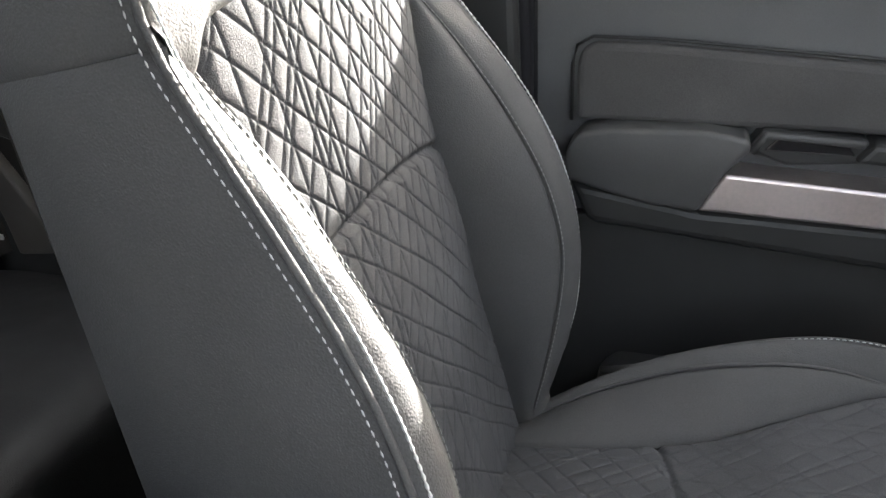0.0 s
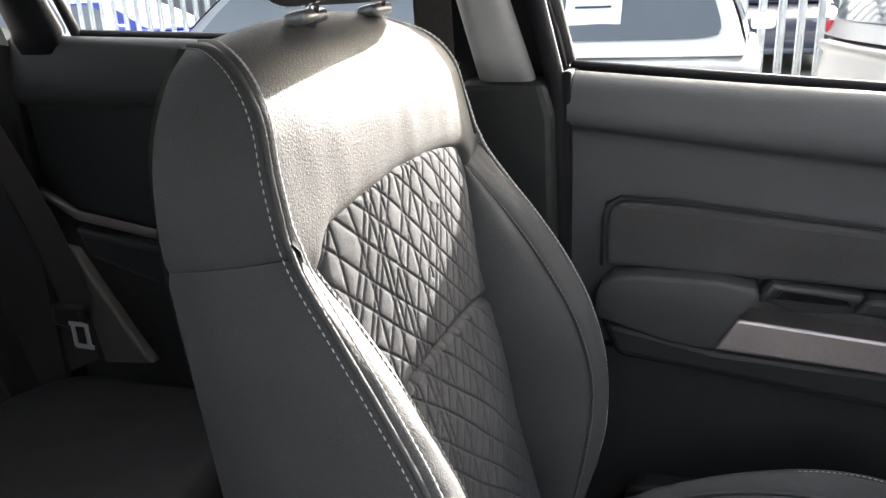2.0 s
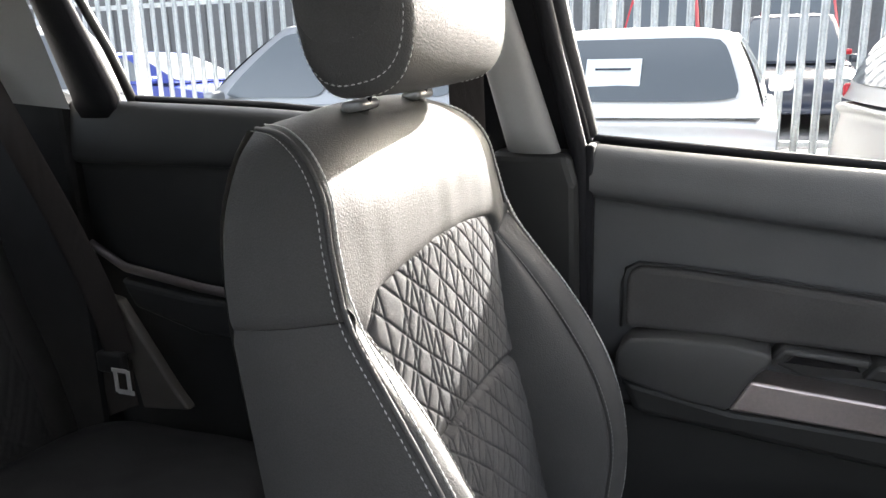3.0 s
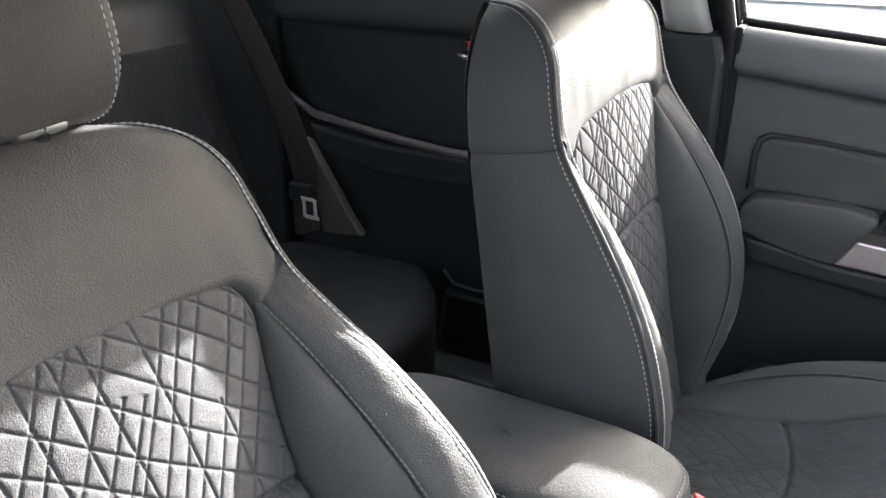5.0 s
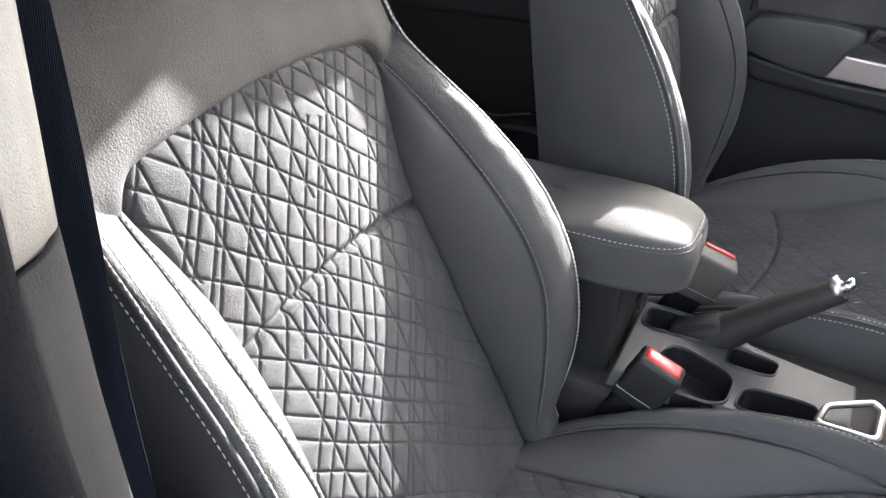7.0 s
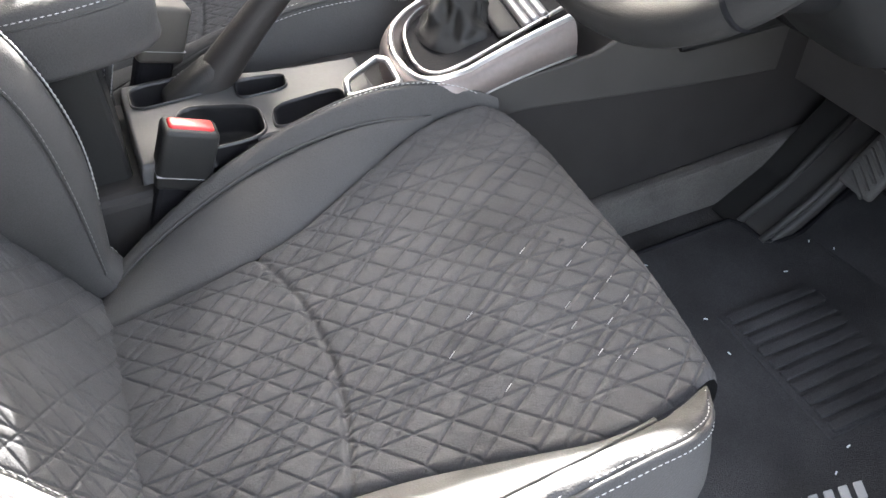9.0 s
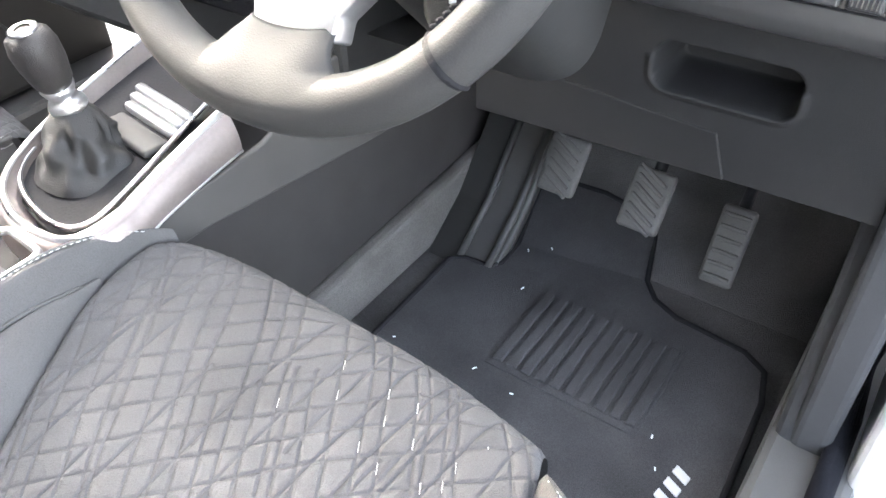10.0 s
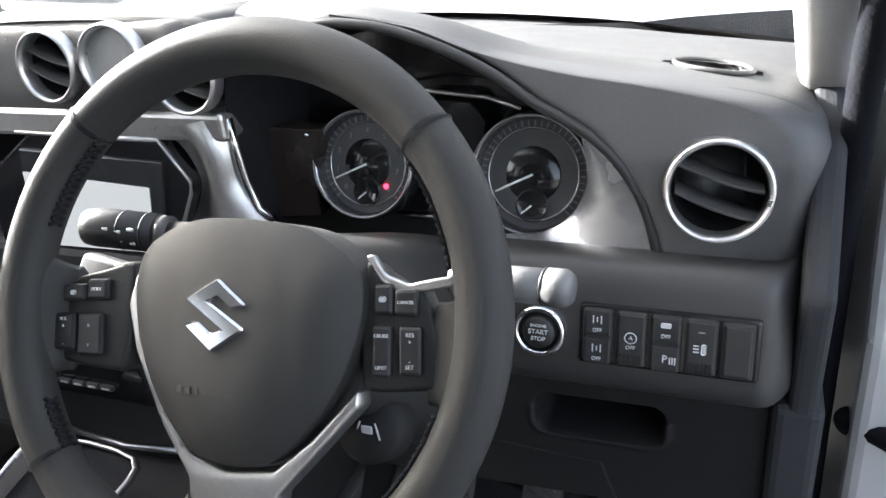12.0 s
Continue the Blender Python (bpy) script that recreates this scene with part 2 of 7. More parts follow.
def prism(name, outline, y0, y1, mat, parent=None, label="", axis="y", bevel=0.003, smooth=False, segs=2):
    """An outline in the plane across the axis, extruded from y0 to y1, with rounded edges."""
    bm = bmesh.new()
    def at(a, b, c):
        return {"y": (a, c, b), "x": (c, a, b), "z": (a, b, c)}[axis]
    lo = [bm.verts.new(at(a, b, y0)) for a, b in outline]
    hi = [bm.verts.new(at(a, b, y1)) for a, b in outline]
    n = len(lo)
    bm.faces.new(lo)
    bm.faces.new(hi[::-1])
    for i in range(n):
        bm.faces.new((lo[(i + 1) % n], lo[i], hi[i], hi[(i + 1) % n]))
    bmesh.ops.recalc_face_normals(bm, faces=bm.faces[:])
    if bevel:
        bmesh.ops.bevel(bm, geom=bm.edges[:], offset=bevel, segments=segs, affect='EDGES', profile=0.5, clamp_overlap=True)
    return part(name, bm, mat, parent, label, smooth)


def revolve(name, profile, centre, axis, mat, parent=None, label="", n=48, cap=False):
    """A profile of (radius, height) turned about an axis through centre."""
    z = Vector(axis).normalized()
    x = z.orthogonal().normalized()
    y = z.cross(x)
    c = Vector(centre)
    verts, faces = [], []
    for r, h in profile:
        for k in range(n):
            g = 2 * math.pi * k / n
            verts.append(c + z * h + (x * math.cos(g) + y * math.sin(g)) * r)
    for i in range(len(profile) - 1):
        for k in range(n):
            faces.append((i * n + k, i * n + (k + 1) % n, (i + 1) * n + (k + 1) % n, (i + 1) * n + k))
    if cap:
        faces.append(tuple(range(n))[::-1])
        faces.append(tuple((len(profile) - 1) * n + k for k in range(n)))
    return mesh_part(name, verts, faces, mat, parent, label)


def punch(ob, centre, axis, r):
    """Remove the faces of a shell that lie within r of an axis."""
    z = Vector(axis).normalized()
    c = Vector(centre)
    bm = bmesh.new()
    bm.from_mesh(ob.data)
    gone = []
    for f in bm.faces:
        d = f.calc_center_median() - c
        if (d - z * d.dot(z)).length < r:
            gone.append(f)
    bmesh.ops.delete(bm, geom=gone, context='FACES')
    bm.to_mesh(ob.data)
    bm.free()


# ---- seats ----
quilt_rng = random.Random(7)


def line_offsets(lo, hi, steps):
    """Uneven spacing: single lines and close pairs."""
    out, x = [], lo
    while x < hi:
        out.append((x, quilt_rng.random()))
        x += quilt_rng.choice(steps)
    return out


def binned(lines):
    """For each 4 mm step, the lines that lie near it."""
    out = {}
    for off, key in lines:
        for k in range(round((off - 0.013) / 0.004), round((off + 0.013) / 0.004) + 1):
            out.setdefault(k, []).append((off, key))
    return out


def family(degrees, lines, share):
    return math.cos(radians(degrees)), math.sin(radians(degrees)), binned(lines), share


FAMILIES = [family(49, line_offsets(-0.9, 0.9, (0.019, 0.022, 0.024, 0.027)), 0.05),
            family(-34, line_offsets(-0.9, 0.9, (0.009, 0.016, 0.019, 0.024)), 0.18),
            family(3, line_offsets(-0.9, 0.9, (0.009, 0.024, 0.031, 0.040)), 0.16)]


def quilt(u, v):
    """Depth of the sewn channels below the padding: soft pillows and a fine stitched groove."""
    depth, near = 0.0, 1.0
    for c, sn, bins, share in FAMILIES:
        p, along = u * c + v * sn, v * c - u * sn
        for off, key in bins.get(round(p / 0.004), ()):
            e = abs(p - off - 0.0012 * math.sin(along * 31 + key * 50))
            # some lines stop part way
            if e < near and not (key < share and math.sin(along * (13 + 17 * key) + key * 40) > 0.10):
                near = e
    if near < 0.009:
        depth = 0.0011 * (1 - near / 0.009) ** 2.0 + 0.0015 * math.exp(-(near / 0.00085) ** 2)
    return depth


BACK_INSERT = [(0.00, 0.185), (0.06, 0.185), (0.20, 0.163), (0.335, 0.148), (0.43, 0.160), (0.47, 0.170), (0.49, 0.172)]
BACK_SEAM = [(0.00, (0.186, 0.030)), (0.08, (0.190, 0.064)), (0.16, (0.193, 0.090)), (0.213, (0.193, 0.097)), (0.278, (0.190, 0.091)), (0.355, (0.186, 0.067)), (0.432, (0.181, 0.032)), (0.49, (0.176, -0.001))]
BACK_PIPE = [(0.00, (0.238, 0.030)), (0.06, (0.243, 0.064)), (0.12, (0.246, 0.087)), (0.20, (0.247, 0.100)), (0.277, (0.243, 0.096)), (0.34, (0.236, 0.081)), (0.395, (0.229, 0.060)), (0.444, (0.221, 0.038)), (0.49, (0.214, 0.018)), (0.515, (0.211, 0.012))]
# upper edge from the notch to the rear corner of the top: (u, v, n)
EDGE_UP = [(0.0, (0.211, 0.515, 0.012)), (0.25, (0.205, 0.558, 0.010)), (0.45, (0.196, 0.597, 0.008)), (0.62, (0.182, 0.628, -0.008)), (0.78, (0.158, 0.650, -0.040)), (1.0, (0.116, 0.660, -0.092))]
REAR_UP = [(0.0, (0.208, 0.515, -0.102)), (0.4, (0.186, 0.585, -0.100)), (0.75, (0.150, 0.635, -0.097)), (1.0, (0.116, 0.660, -0.094))]
CENTRE_UP = [(0.0, (0, 0.527, 0.006)), (0.12, (0, 0.545, 0.018)), (0.35, (0, 0.590, 0.022)), (0.60, (0, 0.645, 0.002)), (0.78, (0, 0.668, -0.035)), (1.0, (0, 0.665, -0.092))]


def seat(y0, x0, z0, recline, cushion_dx, label, headrest_up=0.0, swell=0.0, headrest_n=0.042):
    top = thing("front_seat", label, "car seat", group="front seats")
    ca, sa = math.cos(radians(recline)), math.sin(radians(recline))

    def seam_at(v, sg):
        out = 1.3 * swell * math.sin(math.pi * max(0, min(1, v / 0.49))) if sg < 0 else 0.0
        return table(BACK_SEAM, v) + Vector((0.9, 0.5)) * out
    def pipe_at(v):
        """Outer edge of the bolster, a little fuller on the more used seat."""
        return table(BACK_PIPE, v) + Vector((0.3, 1.0)) * swell * math.sin(math.pi * max(0, min(1, v / 0.5)))

    def B(u, v, n):
        """Backrest: u to the car's left, v up the back, n forward."""
        return Vector((x0 + n * ca - v * sa, y0 + u, z0 + v * ca + n * sa))


    # quilted insert
    def insert(s, t):
        v = -0.03 + t * 0.557
        a = s * 2 - 1
        w = table(BACK_INSERT, v)
        topv = 0.527
        # rounded upper corners
        if v > 0.44:
            k = (v - 0.44) / (topv - 0.44)
            w = w * (1 - 0.22 * max(0, k) ** 4)
        u = a * w
        vv = v
        lim = topv - 0.014 * (u / 0.17) ** 2
        if vv > lim:
            vv = lim
        edge = max(0.0, 1 - (1 - abs(a)) * w / 0.010)
        tedge = max(0.0, 1 - (lim - vv) / 0.010)
        crease = abs(v - (0.335 + 0.018 * (1 - (u / 0.15) ** 2)))
        n = 0.012 * (1 - a * a) + 0.006 - quilt(u, v) - 0.007 * max(edge, tedge) ** 2
        n -= 0.007 * math.exp(-(crease / 0.0045) ** 2) * (1.0 if v > 0.2 else 0)
        n += 0.006 * math.exp(-((v - 0.27) / 0.07) ** 2) + (0.05 * max(0, 0.05 - v))
        return B(u, vv, n)
    sheet("insert", insert, 320, 520, SUEDE, top, "quilted dark grey suede centre panel", flip=True)

    rows_stitch = []
    for sg, side in ((1, "left"), (-1, "right")):
        def inner(s, t, sg=sg):
            v = -0.02 + t * 0.511
            w = table(BACK_INSERT, v)
            m = seam_at(v, sg)
            a, b = Vector((w + 0.0005, 0.0)), Vector((m[0], m[1]))
            p = a.lerp(b, s)
            bul = math.sin(math.pi * s) * 0.012 * min(1, (0.5 - v) / 0.1) * min(1, 0.45 + v * 1.8)
            e = min(s, 1 - s)
            dip = 0.004 * max(0, 1 - e / 0.06) ** 2
            return B(sg * (p[0] - bul * 0.75), v, p[1] + bul * 0.75 - dip)
        sheet("inner_bolster", inner, 20, 60, LEATHER, top, "", flip=(sg > 0))

        def strip(s, t, sg=sg):
            v = -0.02 + t * (0.509 + 0.026 * s)
            m = seam_at(v, sg)
            p = pipe_at(v)
            q = Vector((m[0], m[1])).lerp(Vector((p[0], p[1])), s)
            e = min(s, 1 - s)
            dip = 0.004 * max(0, 1 - e / 0.10) ** 2
            bul = math.sin(math.pi * s) ** 0.9 * 0.011 * min(1.0, max(0.0, (0.51 - v) / 0.10))
            wr = 0.0012 * noise.noise(Vector((s * 3, v * 42, sg * 3))) + 0.0005 * noise.noise(Vector((s * 6, v * 110, sg * 5)))
            return B(sg * (q[0] + bul * 0.3), v, q[1] + bul - dip + wr)
        sheet("outer_bolster", strip, 20, 150, LEATHER, top, "", flip=(sg > 0))

        def lower_side(s, t, sg=sg):
            v = -0.03 + t * 0.531
            p = pipe_at(v)
            rear = (lerp(0.243, 0.208, max(0, min(1, v / 0.5))), lerp(-0.110, -0.102, v / 0.5))
            q = Vector((p[0], p[1])).lerp(Vector(rear), s)
            e = min(s, 1 - s)
            bul = math.sin(math.pi * s) * 0.007 - 0.004 * max(0, 1 - s / 0.04) ** 2
            tip = 0.004 * max(0, 1 - (0.501 - v) / 0.008) ** 2
            return B(sg * (q[0] + bul - tip), v, q[1])
        sheet("side_panel", lower_side, 24, 60, LEATHER, top, "", flip=(sg < 0))

        def upper_side(s, t, sg=sg):
            a, b = table(EDGE_UP, t), table(REAR_UP, t)
            if t < 0.12:
                a = a - Vector((0, 0.014, 0)) * (1 - t / 0.12)
                b = b - Vector((0, 0.014, 0)) * (1 - t / 0.12)
            q = a.lerp(b, s)
            bul = math.sin(math.pi * s) * 0.006 * (1 - t * 0.6) - 0.004 * max(0, 1 - s / 0.05) ** 2 - 0.004 * max(0, 1 - t / 0.04) ** 2
            return B(sg * (q[0] + bul), q[1], q[2])
        sheet("shoulder_side", upper_side, 22, 44, LEATHER, top, "", flip=(sg < 0))

        # piping and the double row of stitches beside it
        path = []
        for i in range(81):
            v = -0.02 + 0.535 * i / 80
            p = pipe_at(v)
            path.append((p[0], v, p[1]))
        for i in range(1, 51):
            p = table(EDGE_UP, i / 50)
            path.append((p[0], p[1], p[2]))
        tube("piping", [B(sg * (u + 0.0005), v, n - 0.001) for u, v, n in path], 0.0026, LEATHER, top, n=6)
        rows_stitch.append([B(sg * (u + 0.0042), v, n - 0.0065) for u, v, n in path])
        k = 80
        rows_stitch.append([B(sg * (u - 0.0055), v + (0.003 if i > k else 0), n + (0.0032 if i > k else 0.0042 + 0.0012 * max(0, min(1, (0.51 - v) / 0.10)) + 0.0006)) for i, (u, v, n) in enumerate(path)])
        seam = [B(sg * seam_at(v, sg)[0], v, seam_at(v, sg)[1] - 0.0005) for v in [0.487 * i / 50 for i in range(51)]]
        tube("seam_welt", seam, 0.0016, LEATHER, top, n=6)
        stitches("seam_stitching", [[p + Vector((0.0016, -sg * 0.0012, 0.0006)) for p in seam]], GREY_THREAD, top, "grey seam stitching", 0.0060, 0.0046, 0.0010)
    for i, row in enumerate(rows_stitch):
        if i % 2:
            stitches("stitching", [row], THREAD, top, "row of close white stitching", 0.0060, 0.0056, 0.0018)
        else:
            stitches("stitching", [row], THREAD, top, "row of white stitching")

    # shoulder panel above the insert
    def shoulder(s, t):
        a = s * 2 - 1
        e, c = table(EDGE_UP, t), table(CENTRE_UP, t)
        u = a * e[0]
        k = abs(a) ** 2.6
        v, n = lerp(c[1], e[1], k), lerp(c[2], e[2], k)
        au = abs(u)
        if au < 0.150:
            low = 0.527 - 0.012 * (au / 0.15) ** 2
        elif au < 0.176:
            low = lerp(0.515, 0.487, ((au - 0.150) / 0.026) ** 1.6)
        else:
            low = lerp(0.487, 0.515, (au - 0.176) / 0.038)
        low -= 0.014 if au < 0.19 else 0.014 * max(0, (0.212 - au) / 0.022)
        ln = -0.010 if au < 0.15 else lerp(-0.010, 0.020, min(1, (au - 0.15) / 0.060) ** 1.5)
        f = max(0, 1 - t / 0.30) ** 2
        v, n = lerp(v, low, f), lerp(n, ln, max(0, 1 - t / 0.07) ** 1.8)
        dip = 0.004 * max(0, 1 - (1 - abs(a)) / 0.03) ** 2
        wr = 0.0016 * noise.noise(Vector((u * 30, v * 9, 4.0))) * (1 - t)
        return B(u, v, n - dip + wr)
    sheet("shoulder_panel", shoulder, 80, 60, LEATHER, top, "", flip=True)

    # rear shell
    def rear(s, t):
        a = s * 2 - 1
        v = -0.03 + t * 0.69
        w = lerp(0.243, 0.208, max(0, min(1, v / 0.5)))
        if v > 0.5:
            w = table([(0.5, 0.208), (0.585, 0.186), (0.635, 0.15), (0.66, 0.116)], v)
        return B(a * w, v, -0.104 - 0.030 * (1 - a ** 4) * min(1, (0.67 - v) / 0.08))
    sheet("rear_panel", rear, 30, 40, LEATHER, top)

    # headrest with its two guides and posts
    hv, hn = 0.664 + headrest_up, headrest_n
    def headrest(s, t):
        g = 2 * math.pi * s
        lat = (t - 0.5) * 2
        # rounded box section across n and v, lofted across u
        q = 2.9
        c, d = math.cos(g), math.sin(g)
        cx = math.copysign(abs(c) ** (2 / q), c)
        dy = math.copysign(abs(d) ** (2 / q), d)
        shrink = 1 - max(0, abs(lat) - 0.86) ** 2 * 26.0
        hh, tt = 0.092 * shrink, 0.052 * (0.55 + 0.45 * shrink)
        v = hv + 0.092 + dy * hh * (1 - 0.04 * lat * lat)
        n = hn + cx * tt - 0.012 * lat * lat + 0.18 * (v - hv - 0.09) * 0.5
        return B(lat * 0.142, v, n)
    hr = sheet("headrest", headrest, 56, 44, LEATHER, top, "padded leather headrest")
    # closed ends
    for sg in (1, -1):
        def cap(s, t, sg=sg):
            edge = headrest(s, 1.0 if sg > 0 else 0.0)
            mid = B(sg * 0.146, hv + 0.092, hn - 0.012)
            return edge.lerp(mid, t)
        sheet("headrest_end", cap, 40, 4, LEATHER, hr, "", flip=(sg > 0))
        rows = []
        for off in (0.86, 0.93):
            rows.append([headrest(i / 60.0, 0.5 + sg * off / 2) + (headrest(i / 60.0, 0.5 + sg * off / 2) - B(sg * off * 0.142, hv + 0.092, hn)).normalized() * 0.0008 for i in range(61)])
        for row in rows:
            stitches("headrest_stitching", [row], THREAD, hr)
        tube("headrest_post", [B(sg * 0.066, 0.640, -0.020), B(sg * 0.066, hv + 0.03, 0.010)], 0.0058, CHROME, top)
        guide = box_bm((0.022, 0.040, 0.011), (0, 0, 0), 0.0045, 3)
        bmesh.ops.rotate(guide, cent=(0, 0, 0), matrix=Matrix.Rotation(radians(-recline), 3, 'Y'), verts=guide.verts)
        bmesh.ops.translate(guide, vec=B(sg * 0.066, 0.662, -0.012), verts=guide.verts)
        part("headrest_guide", guide, PEWTER, top, "", smooth=True)

    # cushion: along x from the fold, u across
    cx0 = x0 + cushion_dx
    INS_BY_SIDE = {1: [(0.0, 0.135), (0.10, 0.140), (0.20, 0.155), (0.30, 0.190), (0.37, 0.218), (0.42, 0.230), (0.455, 0.234), (0.486, 0.226), (0.54, 0.215)],
                   -1: [(0.0, 0.135), (0.10, 0.140), (0.20, 0.155), (0.30, 0.187), (0.37, 0.206), (0.42, 0.200), (0.458, 0.192), (0.486, 0.182), (0.54, 0.175)]}
    RID_BY_SIDE = {1: [(0.0, (0.225, -0.048)), (0.06, (0.240, -0.008)), (0.12, (0.250, 0.028)), (0.165, (0.254, 0.051)), (0.232, (0.256, 0.076)), (0.306, (0.256, 0.095)), (0.366, (0.254, 0.099)), (0.414, (0.251, 0.090)), (0.452, (0.246, 0.074)), (0.486, (0.236, 0.050))],
                   -1: [(0.0, (0.225, -0.040)), (0.06, (0.240, 0.000)), (0.12, (0.250, 0.040)), (0.20, (0.256, 0.072)), (0.28, (0.256, 0.088)), (0.36, (0.252, 0.087)), (0.40, (0.247, 0.078)), (0.435, (0.230, 0.060)), (0.458, (0.200, 0.044))]}
    SEAM_BY_SIDE = {1: [(0.0, (0.185, -0.024)), (0.06, (0.205, 0.008)), (0.12, (0.218, 0.034)), (0.20, (0.226, 0.062)), (0.28, (0.229, 0.076)), (0.34, (0.229, 0.076)), (0.40, (0.231, 0.060))],
                    -1: [(0.0, (0.185, -0.020)), (0.06, (0.205, 0.012)), (0.12, (0.218, 0.042)), (0.20, (0.226, 0.066)), (0.28, (0.227, 0.076)), (0.34, (0.221, 0.068)), (0.40, (0.209, 0.050))]}
    def C(u, x, h):
        return Vector((cx0 + x, y0 + u, z0 + h))
    def mid_h(x):
        base = table([(0.0, -0.010), (0.10, 0.004), (0.20, 0.014), (0.30, 0.028), (0.38, 0.036), (0.43, 0.034)], min(x, 0.43))
        return base
    LEN = 0.486
    def cushion_insert(s, t):
        x = -0.02 + t * (LEN + 0.10)
        a = s * 2 - 1
        # the front rolls over and down
        xx, h = x, None
        if x > LEN - 0.035:
            g = (x - (LEN - 0.035)) / 0.135 * 2.2
            r = 0.055
            xx = LEN - 0.035 + r * math.sin(min(g, math.pi / 2)) * 0.9
            drop = r * (1 - math.cos(min(g, math.pi / 2))) + max(0, g - math.pi / 2) * 0.10
            h = mid_h(LEN - 0.035) - drop
        else:
            h = mid_h(x)
        w = table(INS_BY_SIDE[1 if a > 0 else -1], xx)
        u = a * w
        bow = 0.030 * (1 - a * a) if xx > LEN - 0.04 else 0.0
        crease = abs(x - (0.158 + 0.032 * (1 - (u / 0.16) ** 2)))
        h += 0.010 * (1 - a * a) + 0.010 * abs(a) ** 4 * min(1, max(0, (x - 0.1) / 0.2))
        h += 0.020 * max(0, a) ** 1.5 * max(0, min(1, (x - 0.22) / 0.2))
        h -= quilt(u + 0.02, x + 0.05) + 0.0048 * math.exp(-(crease / 0.004) ** 2)
        h -= 0.006 * max(0, 1 - (1 - abs(a)) * w / 0.010) ** 2
        return C(u, xx + 0.018 * (1 - (a * a if a < 0 else a ** 6)) * max(0, (xx - 0.3) / 0.15), h)
    sheet("cushion_insert", cushion_insert, 330, 460, SUEDE, top, "quilted dark grey suede seat panel", flip=True)
    cush_rows = []
    for sg in (1, -1):
        INS, RID, SEAM = INS_BY_SIDE[sg], RID_BY_SIDE[sg], SEAM_BY_SIDE[sg]
        END = RID[-1][0]
        def c_inner(s, t, sg=sg, INS=INS, SEAM=SEAM):
            x = t * 0.40
            w = table(INS, x)
            m = table(SEAM, x)
            a = Vector((w, mid_h(x) + 0.010 * min(1, max(0, (x - 0.1) / 0.2)) - 0.003 + (0.020 * max(0, min(1, (x - 0.22) / 0.2)) if sg > 0 else 0)))
            q = a.lerp(Vector((m[0], m[1])), s)
            bul = math.sin(math.pi * s) * 0.005
            dip = 0.004 * max(0, 1 - min(s, 1 - s) / 0.06) ** 2
            return C(sg * q[0], x, q[1] + bul - dip)
        sheet("cushion_inner_bolster", c_inner, 18, 50, LEATHER, top, "", flip=(sg < 0))
        def c_strip(s, t, sg=sg, INS=INS, RID=RID, SEAM=SEAM, END=END):
            x = t * END
            m = table(SEAM, x)
            if x > 0.40:
                w = table(INS, x)
                m = Vector((w, mid_h(min(x, LEN)) + (0.024 if sg > 0 else 0) - max(0, x - LEN + 0.035) ** 2 * 6))
                m = table(SEAM, 0.40).lerp(m, min(1, (x - 0.40) / 0.03)) if x < 0.43 else m
            p = table(RID, x)
            q = Vector((m[0], m[1])).lerp(Vector((p[0], p[1])), s)
            bul = math.sin(math.pi * s) * 0.011
            dip = 0.004 * max(0, 1 - min(s, 1 - s) / 0.10) ** 2
            wr = 0.0014 * noise.noise(Vector((x * 45, s * 4, sg * 7.0))) + 0.0007 * noise.noise(Vector((x * 120, s * 5, sg * 3.0)))
            return C(sg * (q[0] + bul * 0.2), x, q[1] + bul - dip + wr)
        sheet("cushion_outer_bolster", c_strip, 18, 130, LEATHER, top, "", flip=(sg < 0))
        def c_side(s, t, sg=sg, RID=RID, END=END):
            x = t * END
            p = table(RID, x)
            q = Vector((p[0], p[1])).lerp(Vector((p[0] + 0.006, -0.120 + 0.02 * t)), s)
            bul = math.sin(math.pi * min(1, s * 1.2)) * 0.014
            return C(sg * (q[0] + bul), x, q[1])
        sheet("cushion_side", c_side, 14, 50, LEATHER, top, "", flip=(sg > 0))
        pts = [(table(RID, END * i / 80), END * i / 80) for i in range(81)]
        tube("cushion_piping", [C(sg * p[0], x, p[1] + 0.0005) for p, x in pts], 0.0025, LEATHER, top, n=6)
        cush_rows.append([C(sg * (p[0] - 0.0045), x, p[1] + 0.0035) for p, x in pts])
        cush_rows.append([C(sg * (p[0] + 0.0045), x, p[1] - 0.0045) for p, x in pts])
        tube("cushion_seam", [C(sg * table(SEAM, 0.4 * i / 40)[0], 0.4 * i / 40, table(SEAM, 0.4 * i / 40)[1] + 0.0003) for i in range(41)], 0.002, LEATHER, top, n=6)
        # plastic valance below
        box("side_valance", (0.40, 0.022, 0.10), (cx0 + 0.20, y0 + sg * 0.252, z0 - 0.155), PLASTIC, top, "", 0.008, 3)
        box("seat_rail", (0.46, 0.035, 0.03), (cx0 + 0.20, y0 + sg * 0.19, FLOOR + 0.018), RUBBER, top, "", 0.004)
        for fx in (0.06, 0.34):
            box("rail_bracket", (0.05, 0.03, z0 - 0.12 - FLOOR - 0.03), (cx0 + fx, y0 + sg * 0.19, (z0 - 0.12 + FLOOR + 0.03) / 2), RUBBER, top, "", 0.004)
    for row in cush_rows:
        stitches("cushion_stitching", [row], THREAD, top, "row of white stitching")
    # pale tack stitches on the front of the quilting
    tack_rng = random.Random(3)
    tacks = []
